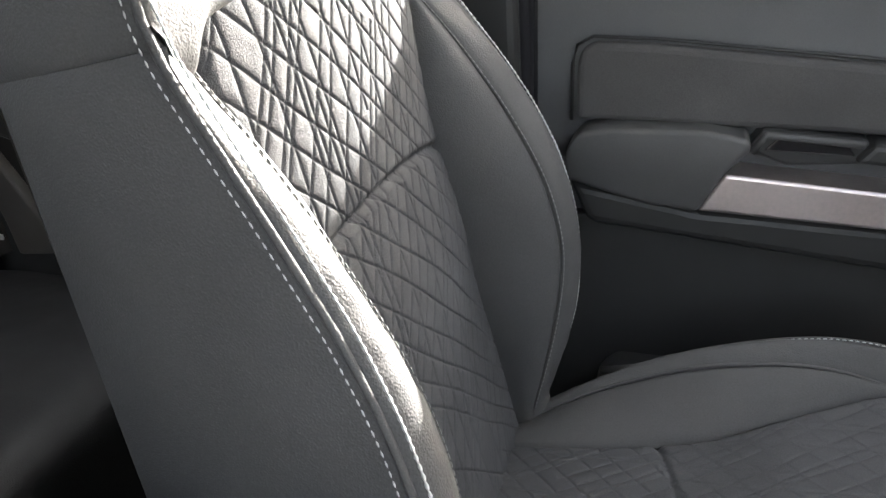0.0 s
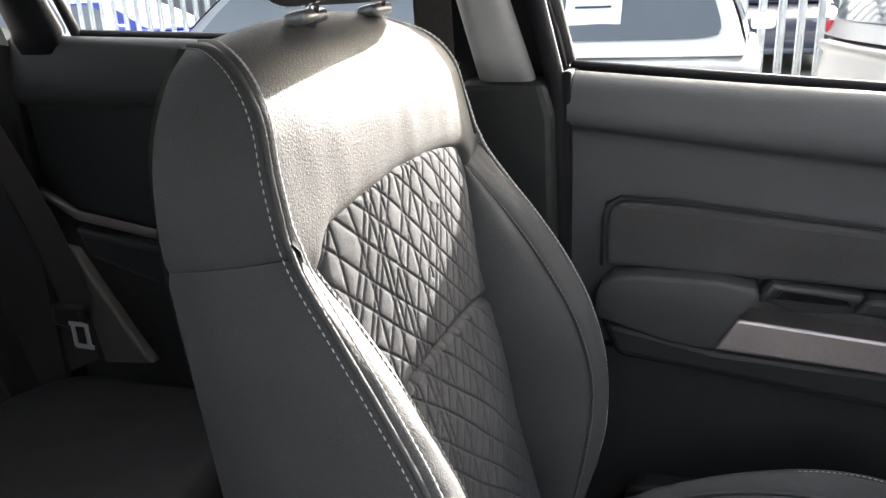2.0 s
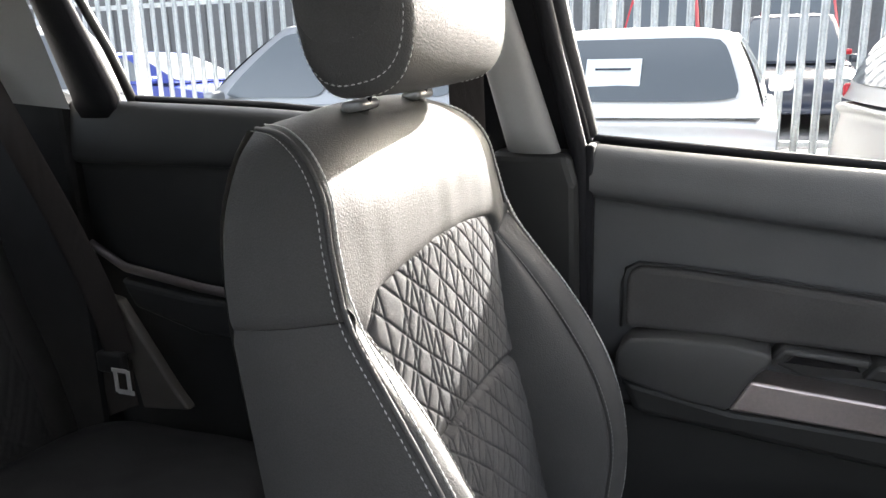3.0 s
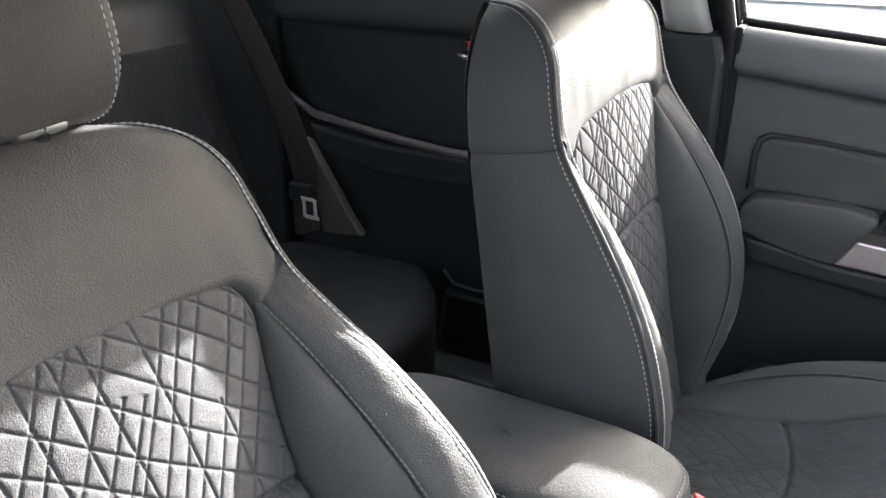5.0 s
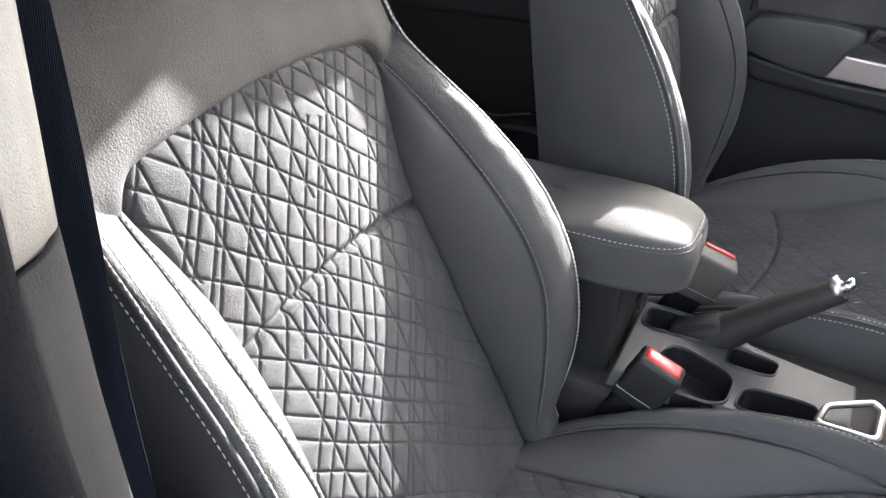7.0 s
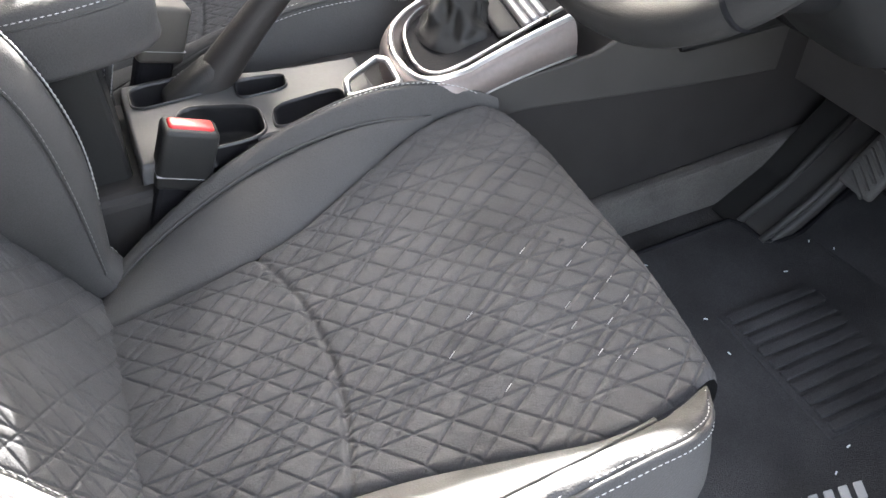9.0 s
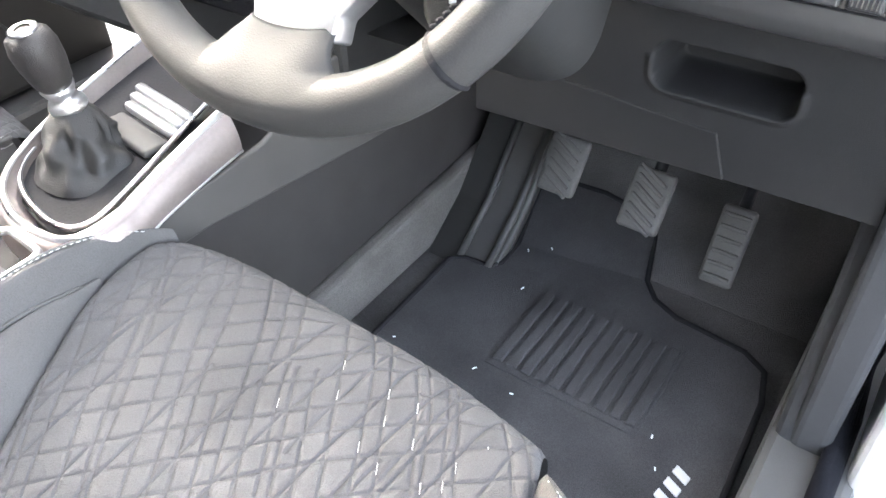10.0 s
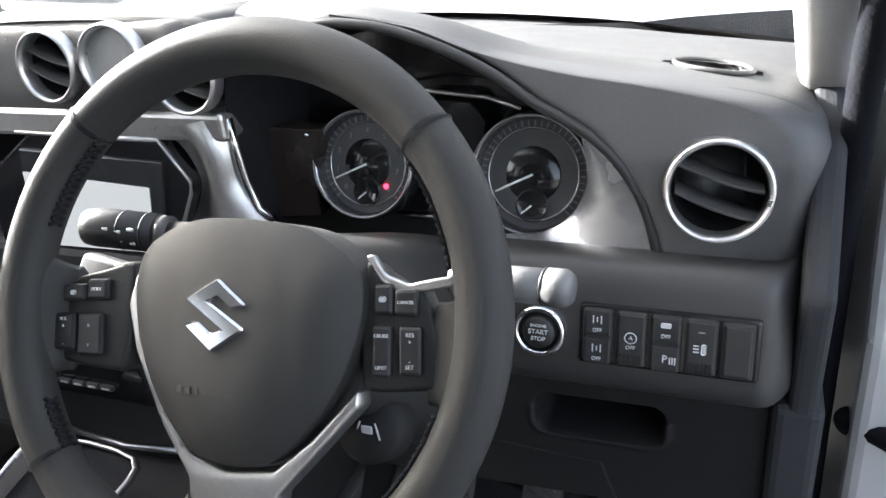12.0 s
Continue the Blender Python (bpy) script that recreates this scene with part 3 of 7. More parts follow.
    for c, sn, bins, share in FAMILIES[1:2]:
        for off in sorted({o for group in bins.values() for o, k in group}):
            for k in range(14):
                along = tack_rng.uniform(-0.4, 0.9)
                b, a = off * c - along * sn - 0.02, off * sn + along * c - 0.05
                if 0.28 < a < 0.45 and abs(b) < 0.18 and (a > 0.38 or k < 2):
                    d = 0.009
                    def on(a, b):
                        q = b / table(INS_BY_SIDE[1 if b > 0 else -1], a)
                        return C(b, a + 0.018 * (1 - q * q) * max(0, (a - 0.3) / 0.15), mid_h(a) + 0.010 * (1 - q * q) + 0.010 * abs(q) ** 4 - 0.0015)
                    tacks.append([on(a, b), on(a + c * d, b - sn * d)])
    verts, faces = [], []
    for row in tacks:
        v_, f_ = tube_data(row, 0.00045, 5)
        faces += [tuple(k + len(verts) for k in f) for f in f_]
        verts += v_
    tagged(mesh_part("tack_stitching", verts, faces, THREAD, top, "pale tack stitches"), kind="stuff")
    box("seat_pan", (0.44, 0.47, 0.05), (cx0 + 0.20, y0, z0 - 0.12), RUBBER, top, "", 0.01)
    return top


FLOOR = 0.415
seat(0.36, -0.030, 0.700, 11.0, 0.005, "dark grey leather and quilted suede passenger seat, upright on the floor")
seat(-0.36, -0.070, 0.683, 22.0, 0.010, "dark grey leather and quilted suede driver's seat, leaning further back", -0.006, 0.010, -0.010)


# ---- cabin shell ----
def slab(name, size, centre, mat, bevel=0.0, label="", category=""):
    ob = box(name, size, centre, mat, None, "", bevel)
    return tagged(ob, label, category, kind="structure")


def strip_sheet(name, rows, mat, parent=None, label="", flip=False, thick=0.0):
    """A smooth surface through rows of points; all rows have the same number of points."""
    n = len(rows[0])
    def f(s, t):
        col = [(i / (n - 1), None) for i in range(n)]
        pts = []
        for i in range(n):
            pts.append((i / (n - 1), tuple(table([(j / (len(rows) - 1), tuple(r[i])) for j, r in enumerate(rows)], t))))
        return table(pts, s)
    ob = sheet(name, f, max(12, 6 * (n - 1)), max(12, 6 * (len(rows) - 1)), mat, parent, label, flip)
    if thick:
        sol = ob.modifiers.new("thickness", 'SOLIDIFY')
        sol.thickness, sol.offset = thick, -1
    return ob


slab("ground", (240, 240, 0.2), (0, 0, -0.1), CONCRETE, 0, "pale worn concrete of the parking area", "ground")
slab("floor", (2.75, 1.44, 0.04), (-0.24, 0, FLOOR - 0.02), FLOOR_CARPET, 0, "black carpeted cabin floor", "floor")
# firewall slope, tunnel sides, sills
strip_sheet("wall_front", [[(0.96, y, 0.414) for y in (-0.72, 0, 0.72)], [(1.08, y, 0.48) for y in (-0.72, 0, 0.72)], [(1.20, y, 0.66) for y in (-0.72, 0, 0.72)], [(1.24, y, 0.95) for y in (-0.72, 0, 0.72)], [(1.26, y, 1.16) for y in (-0.72, 0, 0.72)]], FLOOR_CARPET).data.name = "wall_front"
tagged(bpy.data.objects["wall_front"], "dark carpeted bulkhead behind the pedals", "wall", kind="structure")
for sg, nm in ((-1, "sill_right"), (1, "sill_left")):
    prism(nm, [(-1.0, 0.36), (1.05, 0.36), (1.05, 0.47), (0.98, 0.495), (-1.0, 0.495)], sg * 0.665, sg * 0.765, SCUFF, None, "grey plastic sill trim below the door opening", bevel=0.012)
    tagged(bpy.data.objects[nm], category="sill", kind="structure")
    prism("body_sill" + ("_right" if sg < 0 else "_left"), [(-1.9, 0.22), (1.3, 0.22), (1.3, 0.44), (-1.9, 0.44)], sg * 0.767, sg * 0.86, BODY_PAINT, None, "silver painted body sill", bevel=0.02)
    tagged(bpy.data.objects["body_sill" + ("_right" if sg < 0 else "_left")], category="sill", kind="structure")

# roof and rear end
slab("ceiling", (2.07, 1.24, 0.05), (-0.665, 0, 1.660), LINING, 0.0, "pale fabric roof lining", "ceiling")
slab("tailgate", (0.06, 1.36, 0.95), (-1.86, 0, 0.85), PLASTIC, 0.0, "dark inner side of the tailgate", "tailgate")
slab("roof_tail", (0.12, 1.2, 0.09), (-1.70, 0, 1.62), LINING, 0.0, "pale trim over the rear window", "trim")


def pillar(name, foot, head, mat, label, w=(0.05, 0.05)):
    f, h = Vector(foot), Vector(head)
    rows = []
    for t in (0, 0.33, 0.66, 1):
        c = f.lerp(h, t)
        rows.append(c)
    ob = tube(name, rows, 1.0, mat, None, label, n=12)
    ob.data.vertices.foreach_set("co", [0.0] * (3 * len(ob.data.vertices)))
    k = 0
    for c in rows:
        for i in range(12):
            g = 2 * math.pi * i / 12
            a, b = math.cos(g), math.sin(g)
            a, b = math.copysign(abs(a) ** 0.6, a), math.copysign(abs(b) ** 0.6, b)
            ob.data.vertices[k].co = c + Vector((a * w[0], b * w[1], 0))
            k += 1
    return tagged(ob, category="pillar", kind="structure")


# A pillars: from the dash corner up and back to the roof
for sg, nm in ((-1, "pillar_a_right"), (1, "pillar_a_left")):
    pillar(nm, (0.93, sg * 0.722, 1.12), (0.33, sg * 0.630, 1.65), BEIGE, "pale grey windscreen pillar trim", (0.058, 0.024))
    tube(nm + "_frame", [(1.12, sg * 0.765, 1.10), (0.78, sg * 0.735, 1.37), (0.33, sg * 0.67, 1.655), (-0.4, sg * 0.68, 1.692), (-1.3, sg * 0.68, 1.665), (-1.75, sg * 0.66, 1.45)], 0.035, BODY_PAINT, None, "silver painted roof rail", n=10)
    tagged(bpy.data.objects[nm + "_frame"], category="roof rail", kind="structure")
prism("bonnet", [(1.50, 0.95), (1.50, 1.09), (1.66, 1.128), (2.12, 1.092), (2.28, 0.95), (2.22, 0.5), (1.5, 0.5)], -0.84, 0.84, BODY_PAINT, None, "silver painted bonnet ahead of the windscreen", bevel=0.04, segs=3)
tagged(bpy.data.objects["bonnet"], category="bonnet", kind="structure")
# windscreen, with its black lower border
def screen_pane(s, t):
    y = lerp(-0.70, 0.70, s) * lerp(1.0, 0.87, t)
    return Vector((lerp(1.43 - 0.60 * y * y, 0.38 - 0.06 * (2 * s - 1) ** 2, t), y, lerp(1.150, 1.645, t)))
ws = tagged(sheet("windscreen", screen_pane, 16, 10, GLASS), "clear sloping windscreen glass", "windscreen", kind="structure")
ws.visible_shadow = False
def screen_band(s, t):
    p = screen_pane(s, t * 0.035)
    return p + Vector((-0.004, 0, -0.004))
tagged(sheet("trim_windscreen", screen_band, 16, 3, GLOSS_BLACK), "black border along the foot of the windscreen", "trim", kind="structure")


# ---- doors on the far side ----
def belt_z(x):
    return table([(-1.1, 1.318), (-0.89, 1.311), (-0.55, 1.297), (-0.055, 1.254), (0.21, 1.234), (0.32, 1.227), (0.9, 1.180)], x)


def door_skin(x0, x1, crease, floor_z=0.46, shift=0.0):
    def f(s, t):
        x = lerp(x0, x1, s)
        zb, zc = belt_z(x), crease(x)
        prof = [(0.0, (0.800, zb - 0.004)), (0.05, (0.770, zb)), (0.10, (0.752, zb - 0.012)), (0.20, (0.742, lerp(zb, zc, 0.6))), (0.27, (0.741, zc + 0.008)), (0.30, (0.746, zc - 0.002)), (0.34, (0.758, zc - 0.012)),
                (0.55, (0.764, 1.0)), (0.70, (0.770, 0.88)), (0.85, (0.772, 0.65)), (1.0, (0.776, floor_z))]
        p = table(prof, t)
        return Vector((x, p[0] + shift, p[1]))
    return f


INLAY = material("inlay_fabric", (0.060, 0.058, 0.057), 0.9, scale=900, bump=0.0005, vary=0.14, spec=0.2)
door = thing("front_door", "closed black passenger door with a padded armrest and brushed metal trim", "car door")
crease_f = lambda x: table([(-0.05, 1.186), (0.33, 1.148), (0.9, 1.09)], x)
sheet("door_panel", door_skin(-0.045, 0.94, crease_f), 60, 80, DOOR_SOFT, door)
prism("lower_panel", [(-0.035, 0.47), (-0.035, 0.86), (0.03, 0.866), (0.30, 0.838), (0.66, 0.80), (0.93, 0.79), (0.93, 0.47)], 0.752, 0.79, PLASTIC, door, "black lower panel", bevel=0.006)
prism("edge_strip", [(-0.052, 0.47), (-0.040, 0.47), (-0.040, 1.255), (-0.052, 1.255)], 0.742, 0.80, RUBBER, door, "", bevel=0.003)
prism("insert_panel", [(0.010, 0.990), (0.010, 1.055), (0.014, 1.073), (0.028, 1.082), (0.10, 1.080), (0.336, 1.060), (0.56, 1.035), (0.575, 1.02), (0.575, 0.975), (0.30, 0.985)], 0.746, 0.79, INLAY, door, "dark grey fabric inlay", bevel=0.009, segs=3)
# groove line round the inlay
tube("inlay_bead", [(0.004, 0.753, 0.988), (0.004, 0.753, 1.056), (0.009, 0.753, 1.078), (0.027, 0.753, 1.088), (0.10, 0.753, 1.086), (0.336, 0.753, 1.066), (0.57, 0.753, 1.040)], 0.0022, PLASTIC, door)
prism("armrest_pad", [(0.002, 0.925), (0.004, 0.965), (0.020, 0.984), (0.060, 0.991), (0.160, 0.992), (0.206, 0.984), (0.212, 0.972), (0.186, 0.941), (0.160, 0.893), (0.10, 0.898)], 0.712, 0.785, SOFT_PLASTIC, door, "soft padded armrest", bevel=0.011, segs=4, smooth=True)
prism("armrest_body", [(0.004, 0.918), (0.160, 0.890), (0.64, 0.872), (0.66, 0.80), (0.30, 0.835), (0.03, 0.862)], 0.728, 0.785, PLASTIC, door, "", bevel=0.012, segs=3)
prism("trim_strip", [(0.186, 0.941), (0.62, 0.910), (0.64, 0.872), (0.30, 0.888), (0.160, 0.894)], 0.7155, 0.78, BRONZE, door, "brushed rose-grey metal trim", bevel=0.004, segs=3)
prism("pull_cup", [(0.205, 0.966), (0.222, 0.990), (0.33, 0.982), (0.345, 0.955), (0.25, 0.948)], 0.735, 0.78, PLASTIC, door, "", bevel=0.005)
prism("pull_cup_floor", [(0.225, 0.966), (0.238, 0.981), (0.312, 0.976), (0.320, 0.964)], 0.7325, 0.74, GLOSS_BLACK, door, "", bevel=0.002)
tube("cup_rim", [(0.212, 0.724, 0.967), (0.226, 0.722, 0.988), (0.325, 0.722, 0.981)], 0.0045, SOFT_PLASTIC, door, n=8)
prism("switch_block", [(0.318, 0.960), (0.335, 0.982), (0.46, 0.975), (0.48, 0.945)], 0.718, 0.78, PLASTIC, door, "black window switch block", bevel=0.006)
prism("door_pocket", [(0.05, 0.50), (0.05, 0.64), (0.075, 0.665), (0.70, 0.66), (0.74, 0.60), (0.74, 0.50)], 0.715, 0.78, PLASTIC, door, "", bevel=0.014, segs=3)
tube("pocket_lip", [(0.058, 0.712, 0.655), (0.10, 0.708, 0.668), (0.68, 0.708, 0.662)], 0.006, SOFT_PLASTIC, door)
tube("window_seal", [(x, 0.795, belt_z(x) + 0.004) for x in (-0.05, 0.2, 0.5, 0.9)], 0.007, RUBBER, door)
prism("sail_panel", [(0.44, 1.195), (0.90, 1.165), (0.90, 1.345), (0.86, 1.335), (0.455, 1.228)], 0.770, 0.792, PLASTIC, door, "plain corner panel ahead of the window", bevel=0.004)
def side_glass(x0, x1, lean0, lean1):
    def f(s, t):
        x = lerp(x0 + lean0 * t, x1 + lean1 * t, s)
        return Vector((x, lerp(0.806, 0.690, t ** 1.3), lerp(belt_z(lerp(x0, x1, s)) - 0.02, 1.66, t)))
    return f
g = sheet("window_pane", side_glass(-0.05, 0.90, -0.06, -0.66), 10, 8, GLASS, door, "clear door glass")
g.visible_shadow = False

# thin satin tube added for the reflection of the outer sill
tube("sill_reflection", [(x, 0.803, belt_z(x) + 0.004) for x in (-0.03, 0.2, 0.45, 0.7, 0.9)], 0.0018, SATIN, door, "fine bright line below the glass", n=6)

rear_door = thing("rear_door", "closed black rear passenger door with a thin metal strip", "car door")
crease_r = lambda x: 1.205
sheet("door_panel", door_skin(-1.03, -0.20, crease_r, shift=0.004), 50, 80, PLASTIC, rear_door)
tube("trim_strip", [(-1.0, 0.752, 1.045), (-0.92, 0.748, 1.005), (-0.75, 0.744, 0.982), (-0.578, 0.742, 0.968), (-0.47, 0.742, 0.968), (-0.33, 0.744, 0.985)], 0.0065, DULL_BRONZE, rear_door, "thin dull metal strip", n=8, flat=1.5)
prism("armrest_body", [(-0.93, 0.985), (-0.75, 0.965), (-0.33, 0.965), (-0.33, 0.90), (-0.75, 0.89), (-0.90, 0.93)], 0.735, 0.79, PLASTIC, rear_door, "", bevel=0.012, segs=3)
prism("handle_recess", [(-0.555, 1.160), (-0.545, 1.195), (-0.44, 1.190), (-0.43, 1.152)], 0.742, 0.775, GLOSS_BLACK, rear_door, "", bevel=0.005)
tube("door_handle", [(-0.550, 0.736, 1.168), (-0.52, 0.732, 1.162), (-0.455, 0.732, 1.160)], 0.006, CHROME, rear_door, "chrome door release")
box("lock_mark", (0.012, 0.006, 0.016), (-0.525, 0.739, 1.186), RED, rear_door, "red lock mark", 0.002)
tube("pocket_wire", [(-0.585, 0.745, 0.70), (-0.56, 0.742, 0.672), (-0.50, 0.742, 0.668), (-0.42, 0.745, 0.69)], 0.004, SOFT_PLASTIC, rear_door)
prism("door_pocket", [(-0.60, 0.50), (-0.58, 0.655), (-0.26, 0.66), (-0.22, 0.50)], 0.735, 0.785, PLASTIC, rear_door, "", bevel=0.012)
tube("window_frame", [(-0.890, 0.795, 1.30), (-0.912, 0.772, 1.40), (-0.935, 0.742, 1.49), (-0.955, 0.71, 1.66)], 0.009, PLASTIC, rear_door, n=10)
tube("window_seal", [(x, 0.797, belt_z(x) + 0.003) for x in (-0.89, -0.6, -0.2)], 0.007, RUBBER, rear_door)
g = sheet("window_pane", side_glass(-0.89, -0.20, -0.08, -0.06), 8, 8, GLASS, rear_door, "clear door glass")
g.visible_shadow = False

# B pillar on the far side, with the belt
prism("pillar_b_left", [(-0.205, 0.44), (-0.052, 0.44), (-0.052, 0.93), (-0.058, 1.20), (-0.072, 1.245), (-0.19, 1.245), (-0.205, 1.10)], 0.728, 0.83, PLASTIC, None, "black lower trim of the door pillar", bevel=0.014, segs=3)
tagged(bpy.data.objects["pillar_b_left"], category="pillar", kind="structure")
def upper_pillar(s, t):
    z = lerp(1.243, 1.66, t)
    k = (z - 1.245)
    a = -0.165 - 0.22 * k
    b = -0.086 - 0.29 * k
    q = s * 2 - 1
    return Vector((lerp(a, b, s), 0.727 - 0.20 * k + 0.016 * q ** 4, z))
tagged(sheet("pillar_b_left_upper", upper_pillar, 16, 12, BEIGE, None, "pale grey upper trim of the door pillar", flip=True), category="pillar", kind="structure")
sol = bpy.data.objects["pillar_b_left_upper"].modifiers.new("thickness", 'SOLIDIFY')
sol.thickness, sol.offset = 0.03, 1
tube("trim_seal_left", [(-0.050, 0.755, 0.50), (-0.052, 0.752, 1.0), (-0.060, 0.750, 1.235), (-0.098, 0.725, 1.40), (-0.150, 0.690, 1.65)], 0.013, RUBBER, None, "black rubber door seal", n=10)
tagged(bpy.data.objects["trim_seal_left"], category="seal", kind="structure")
tube("trim_frame_left", [(-0.064, 0.800, 1.26), (-0.094, 0.765, 1.40), (-0.142, 0.715, 1.66)], 0.020, RUBBER, None, "black window frame", n=10)
tagged(bpy.data.objects["trim_frame_left"], category="frame", kind="structure")
def b_frame(s, t):
    z = lerp(1.235, 1.67, t)
    k = max(0, z - 1.25)
    return Vector((lerp(-0.21 - 0.2 * k, -0.048 - 0.26 * k, s), 0.790 - 0.27 * k, z))
bf = tagged(sheet("trim_post_left", b_frame, 8, 8, RUBBER, None, "black post between the door windows", flip=True), category="frame", kind="structure")
sol = bf.modifiers.new("thickness", 'SOLIDIFY')
sol.thickness, sol.offset = 0.03, 0


def webbing(name, points, width, across, label, category="seat belt", parent=None, mat=None):
    """A flat strap along points, as wide as given, in the direction across."""
    a = Vector(across).normalized()
    pts = [Vector(p) for p in points]
    def f(s, t):
        p = table([(i / (len(pts) - 1), tuple(q)) for i, q in enumerate(pts)], t)
        return p + a * (s - 0.5) * width
    ob = sheet(name, f, 8, 40, mat or BELT_BROWN, parent, label)
    sol = ob.modifiers.new("thickness", 'SOLIDIFY')
    sol.thickness = 0.0016
    return tagged(ob, category=category) if not parent else ob


webbing("seat_belt", [(-0.205, 0.675, 1.44), (-0.20, 0.672, 1.28), (-0.19, 0.680, 1.0), (-0.185, 0.69, 0.6)], 0.048, (1, 0.25, 0), "dark woven seat belt hanging beside the pillar")

# rear corner of the cabin
prism("wall_rear_left", [(-1.85, 0.42), (-1.005, 0.42), (-1.005, 1.312), (-1.10, 1.345), (-1.85, 1.42)], 0.7355, 0.80, DARKENED_BLACK, None, "black trim beside the rear bench", bevel=0.012)
tagged(bpy.data.objects["wall_rear_left"], category="wall", kind="structure")
prism("wall_rear_right", [(-1.85, 0.42), (-1.035, 0.42), (-1.035, 1.312), (-1.10, 1.345), (-1.85, 1.42)], -0.80, -0.728, DARKENED_BLACK, None, "black trim beside the rear bench", bevel=0.012)
tagged(bpy.data.objects["wall_rear_right"], category="wall", kind="structure")
for sg, nm in ((1, "pillar_c_left"), (-1, "pillar_c_right")):
    def c_pillar(s, t, sg=sg):
        z = lerp(1.30 + 0.05 * s, 1.66, t)
        return Vector((lerp(-0.985, -1.62, s) - 0.12 * (z - 1.3), sg * (0.735 - 0.20 * (z - 1.3)), z))
    tagged(sheet(nm, c_pillar, 12, 10, BEIGE, None, "pale grey rear pillar trim", flip=(sg < 0)), category="pillar", kind="structure")
    def c_frame(s, t, sg=sg):
        z = lerp(1.285, 1.67, t)
        k = max(0, z - 1.31)
        return Vector((lerp(-0.992 - 0.10 * k, -0.902 - 0.24 * k, s), sg * (0.772 - 0.26 * k - 0.012 * math.sin(math.pi * s)), z))
    fr_ = tagged(sheet(nm + "_frame", c_frame, 12, 10, RUBBER, None, "black frame beside the rear door window", flip=(sg < 0)), category="frame", kind="structure")
    sol = fr_.modifiers.new("thickness", 'SOLIDIFY')
    sol.thickness, sol.offset = 0.03, 0

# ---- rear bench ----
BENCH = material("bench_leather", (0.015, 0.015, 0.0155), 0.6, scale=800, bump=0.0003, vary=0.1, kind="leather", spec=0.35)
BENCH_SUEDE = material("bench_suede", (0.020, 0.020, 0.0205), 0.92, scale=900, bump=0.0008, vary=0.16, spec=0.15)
bench = thing("rear_bench", "dark grey leather and suede rear bench", "rear seat")
def bench_cushion(s, t):
    y = lerp(-0.69, 0.69, s)
    e = max(0, abs(y) - 0.42) / 0.27
    prof = [(0.0, (-0.98, 0.66)), (0.10, (-0.96, 0.735)), (0.5, (-0.72, 0.750)), (0.80, (-0.52, 0.752)), (0.90, (-0.475, 0.735)), (0.96, (-0.460, 0.69)), (1.0, (-0.47, 0.50))]
    p = table(prof, t)
    return Vector((p[0] - 0.21 * e * e * max(0, t - 0.3), y, p[1] - 0.030 * e ** 3 - 0.004 * math.exp(-((abs(y) - 0.22) / 0.006) ** 2)))
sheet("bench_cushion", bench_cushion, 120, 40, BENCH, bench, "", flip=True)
def bench_back(s, t):
    y = lerp(-0.66, 0.66, s)
    e = max(0, abs(y) - 0.52) / 0.14
    z = lerp(0.70, 1.30, t)
    roll = max(0, t - 0.88) / 0.12
    return Vector((-0.955 - 0.30 * (z - 0.70) - 0.05 * e * e - 0.06 * roll * roll + 0.006 * math.sin(t * 9), y, z - 0.02 * e * e * t))
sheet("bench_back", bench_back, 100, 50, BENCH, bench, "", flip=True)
for yc in (-0.40, 0.40):
    def back_inlay(s, t, yc=yc):
        y = yc + lerp(-0.165, 0.165, s)
        z = lerp(0.73, 1.17, t)
        a = s * 2 - 1
        x = -0.949 - 0.30 * (z - 0.70) + 0.006 * math.sin((z - 0.70) / 0.6 * 9) + 0.008 * (1 - a ** 4) * math.sin(math.pi * t) ** 0.3 - quilt(y, z)
        return Vector((x, y, z))
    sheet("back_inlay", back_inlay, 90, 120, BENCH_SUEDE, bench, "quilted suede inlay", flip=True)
    def b_head(s, t, yc=yc):
        g, lat = 2 * math.pi * s, (t - 0.5) * 2
        c, d = math.cos(g), math.sin(g)
        k = 1 - 0.75 * abs(lat) ** 6
        return Vector((-1.165 + 0.045 * k * math.copysign(abs(c) ** 0.7, c), yc + lat * 0.125, 1.375 + 0.062 * k * math.copysign(abs(d) ** 0.7, d)))
    sheet("bench_headrest", b_head, 32, 24, BENCH, bench, "", flip=True)
    for dy in (-0.05, 0.05):
        tube("headrest_post", [(-1.15, yc + dy, 1.27), (-1.16, yc + dy, 1.34)], 0.005, CHROME, bench)

belt = thing("rear_belt", "dark brown rear seat belt with a steel tongue", "seat belt")
webbing("strap", [(-1.150, 0.697, 1.372), (-1.083, 0.694, 1.255), (-1.000, 0.691, 1.110), (-0.935, 0.689, 0.975), (-0.898, 0.687, 0.850)], 0.056, (0.80, 0.30, 0.30), "", parent=belt)
webbing("lower_strap", [(-0.915, 0.692, 0.83), (-0.915, 0.690, 0.79), (-0.910, 0.688, 0.74)], 0.062, (0.85, 0.30, 0.35), "", parent=belt, mat=STRAP_SUNLIT)
box("tongue_grip", (0.062, 0.020, 0.040), (-0.912, 0.678, 0.842), PLASTIC, belt, "", 0.006, 3)
for dx, dz, w, h in ((-0.015, 0, 0.008, 0.046), (0.015, 0, 0.008, 0.046), (0, -0.021, 0.038, 0.009), (0, 0.021, 0.034, 0.008)):
    box("tongue_bar", (w, 0.0035, h), (-0.884 + dx * (1.0 + 6.0 * max(0, dz)) + dz * -0.25, 0.668, 0.811 + dz), STEEL, belt, "steel tongue", 0.001)
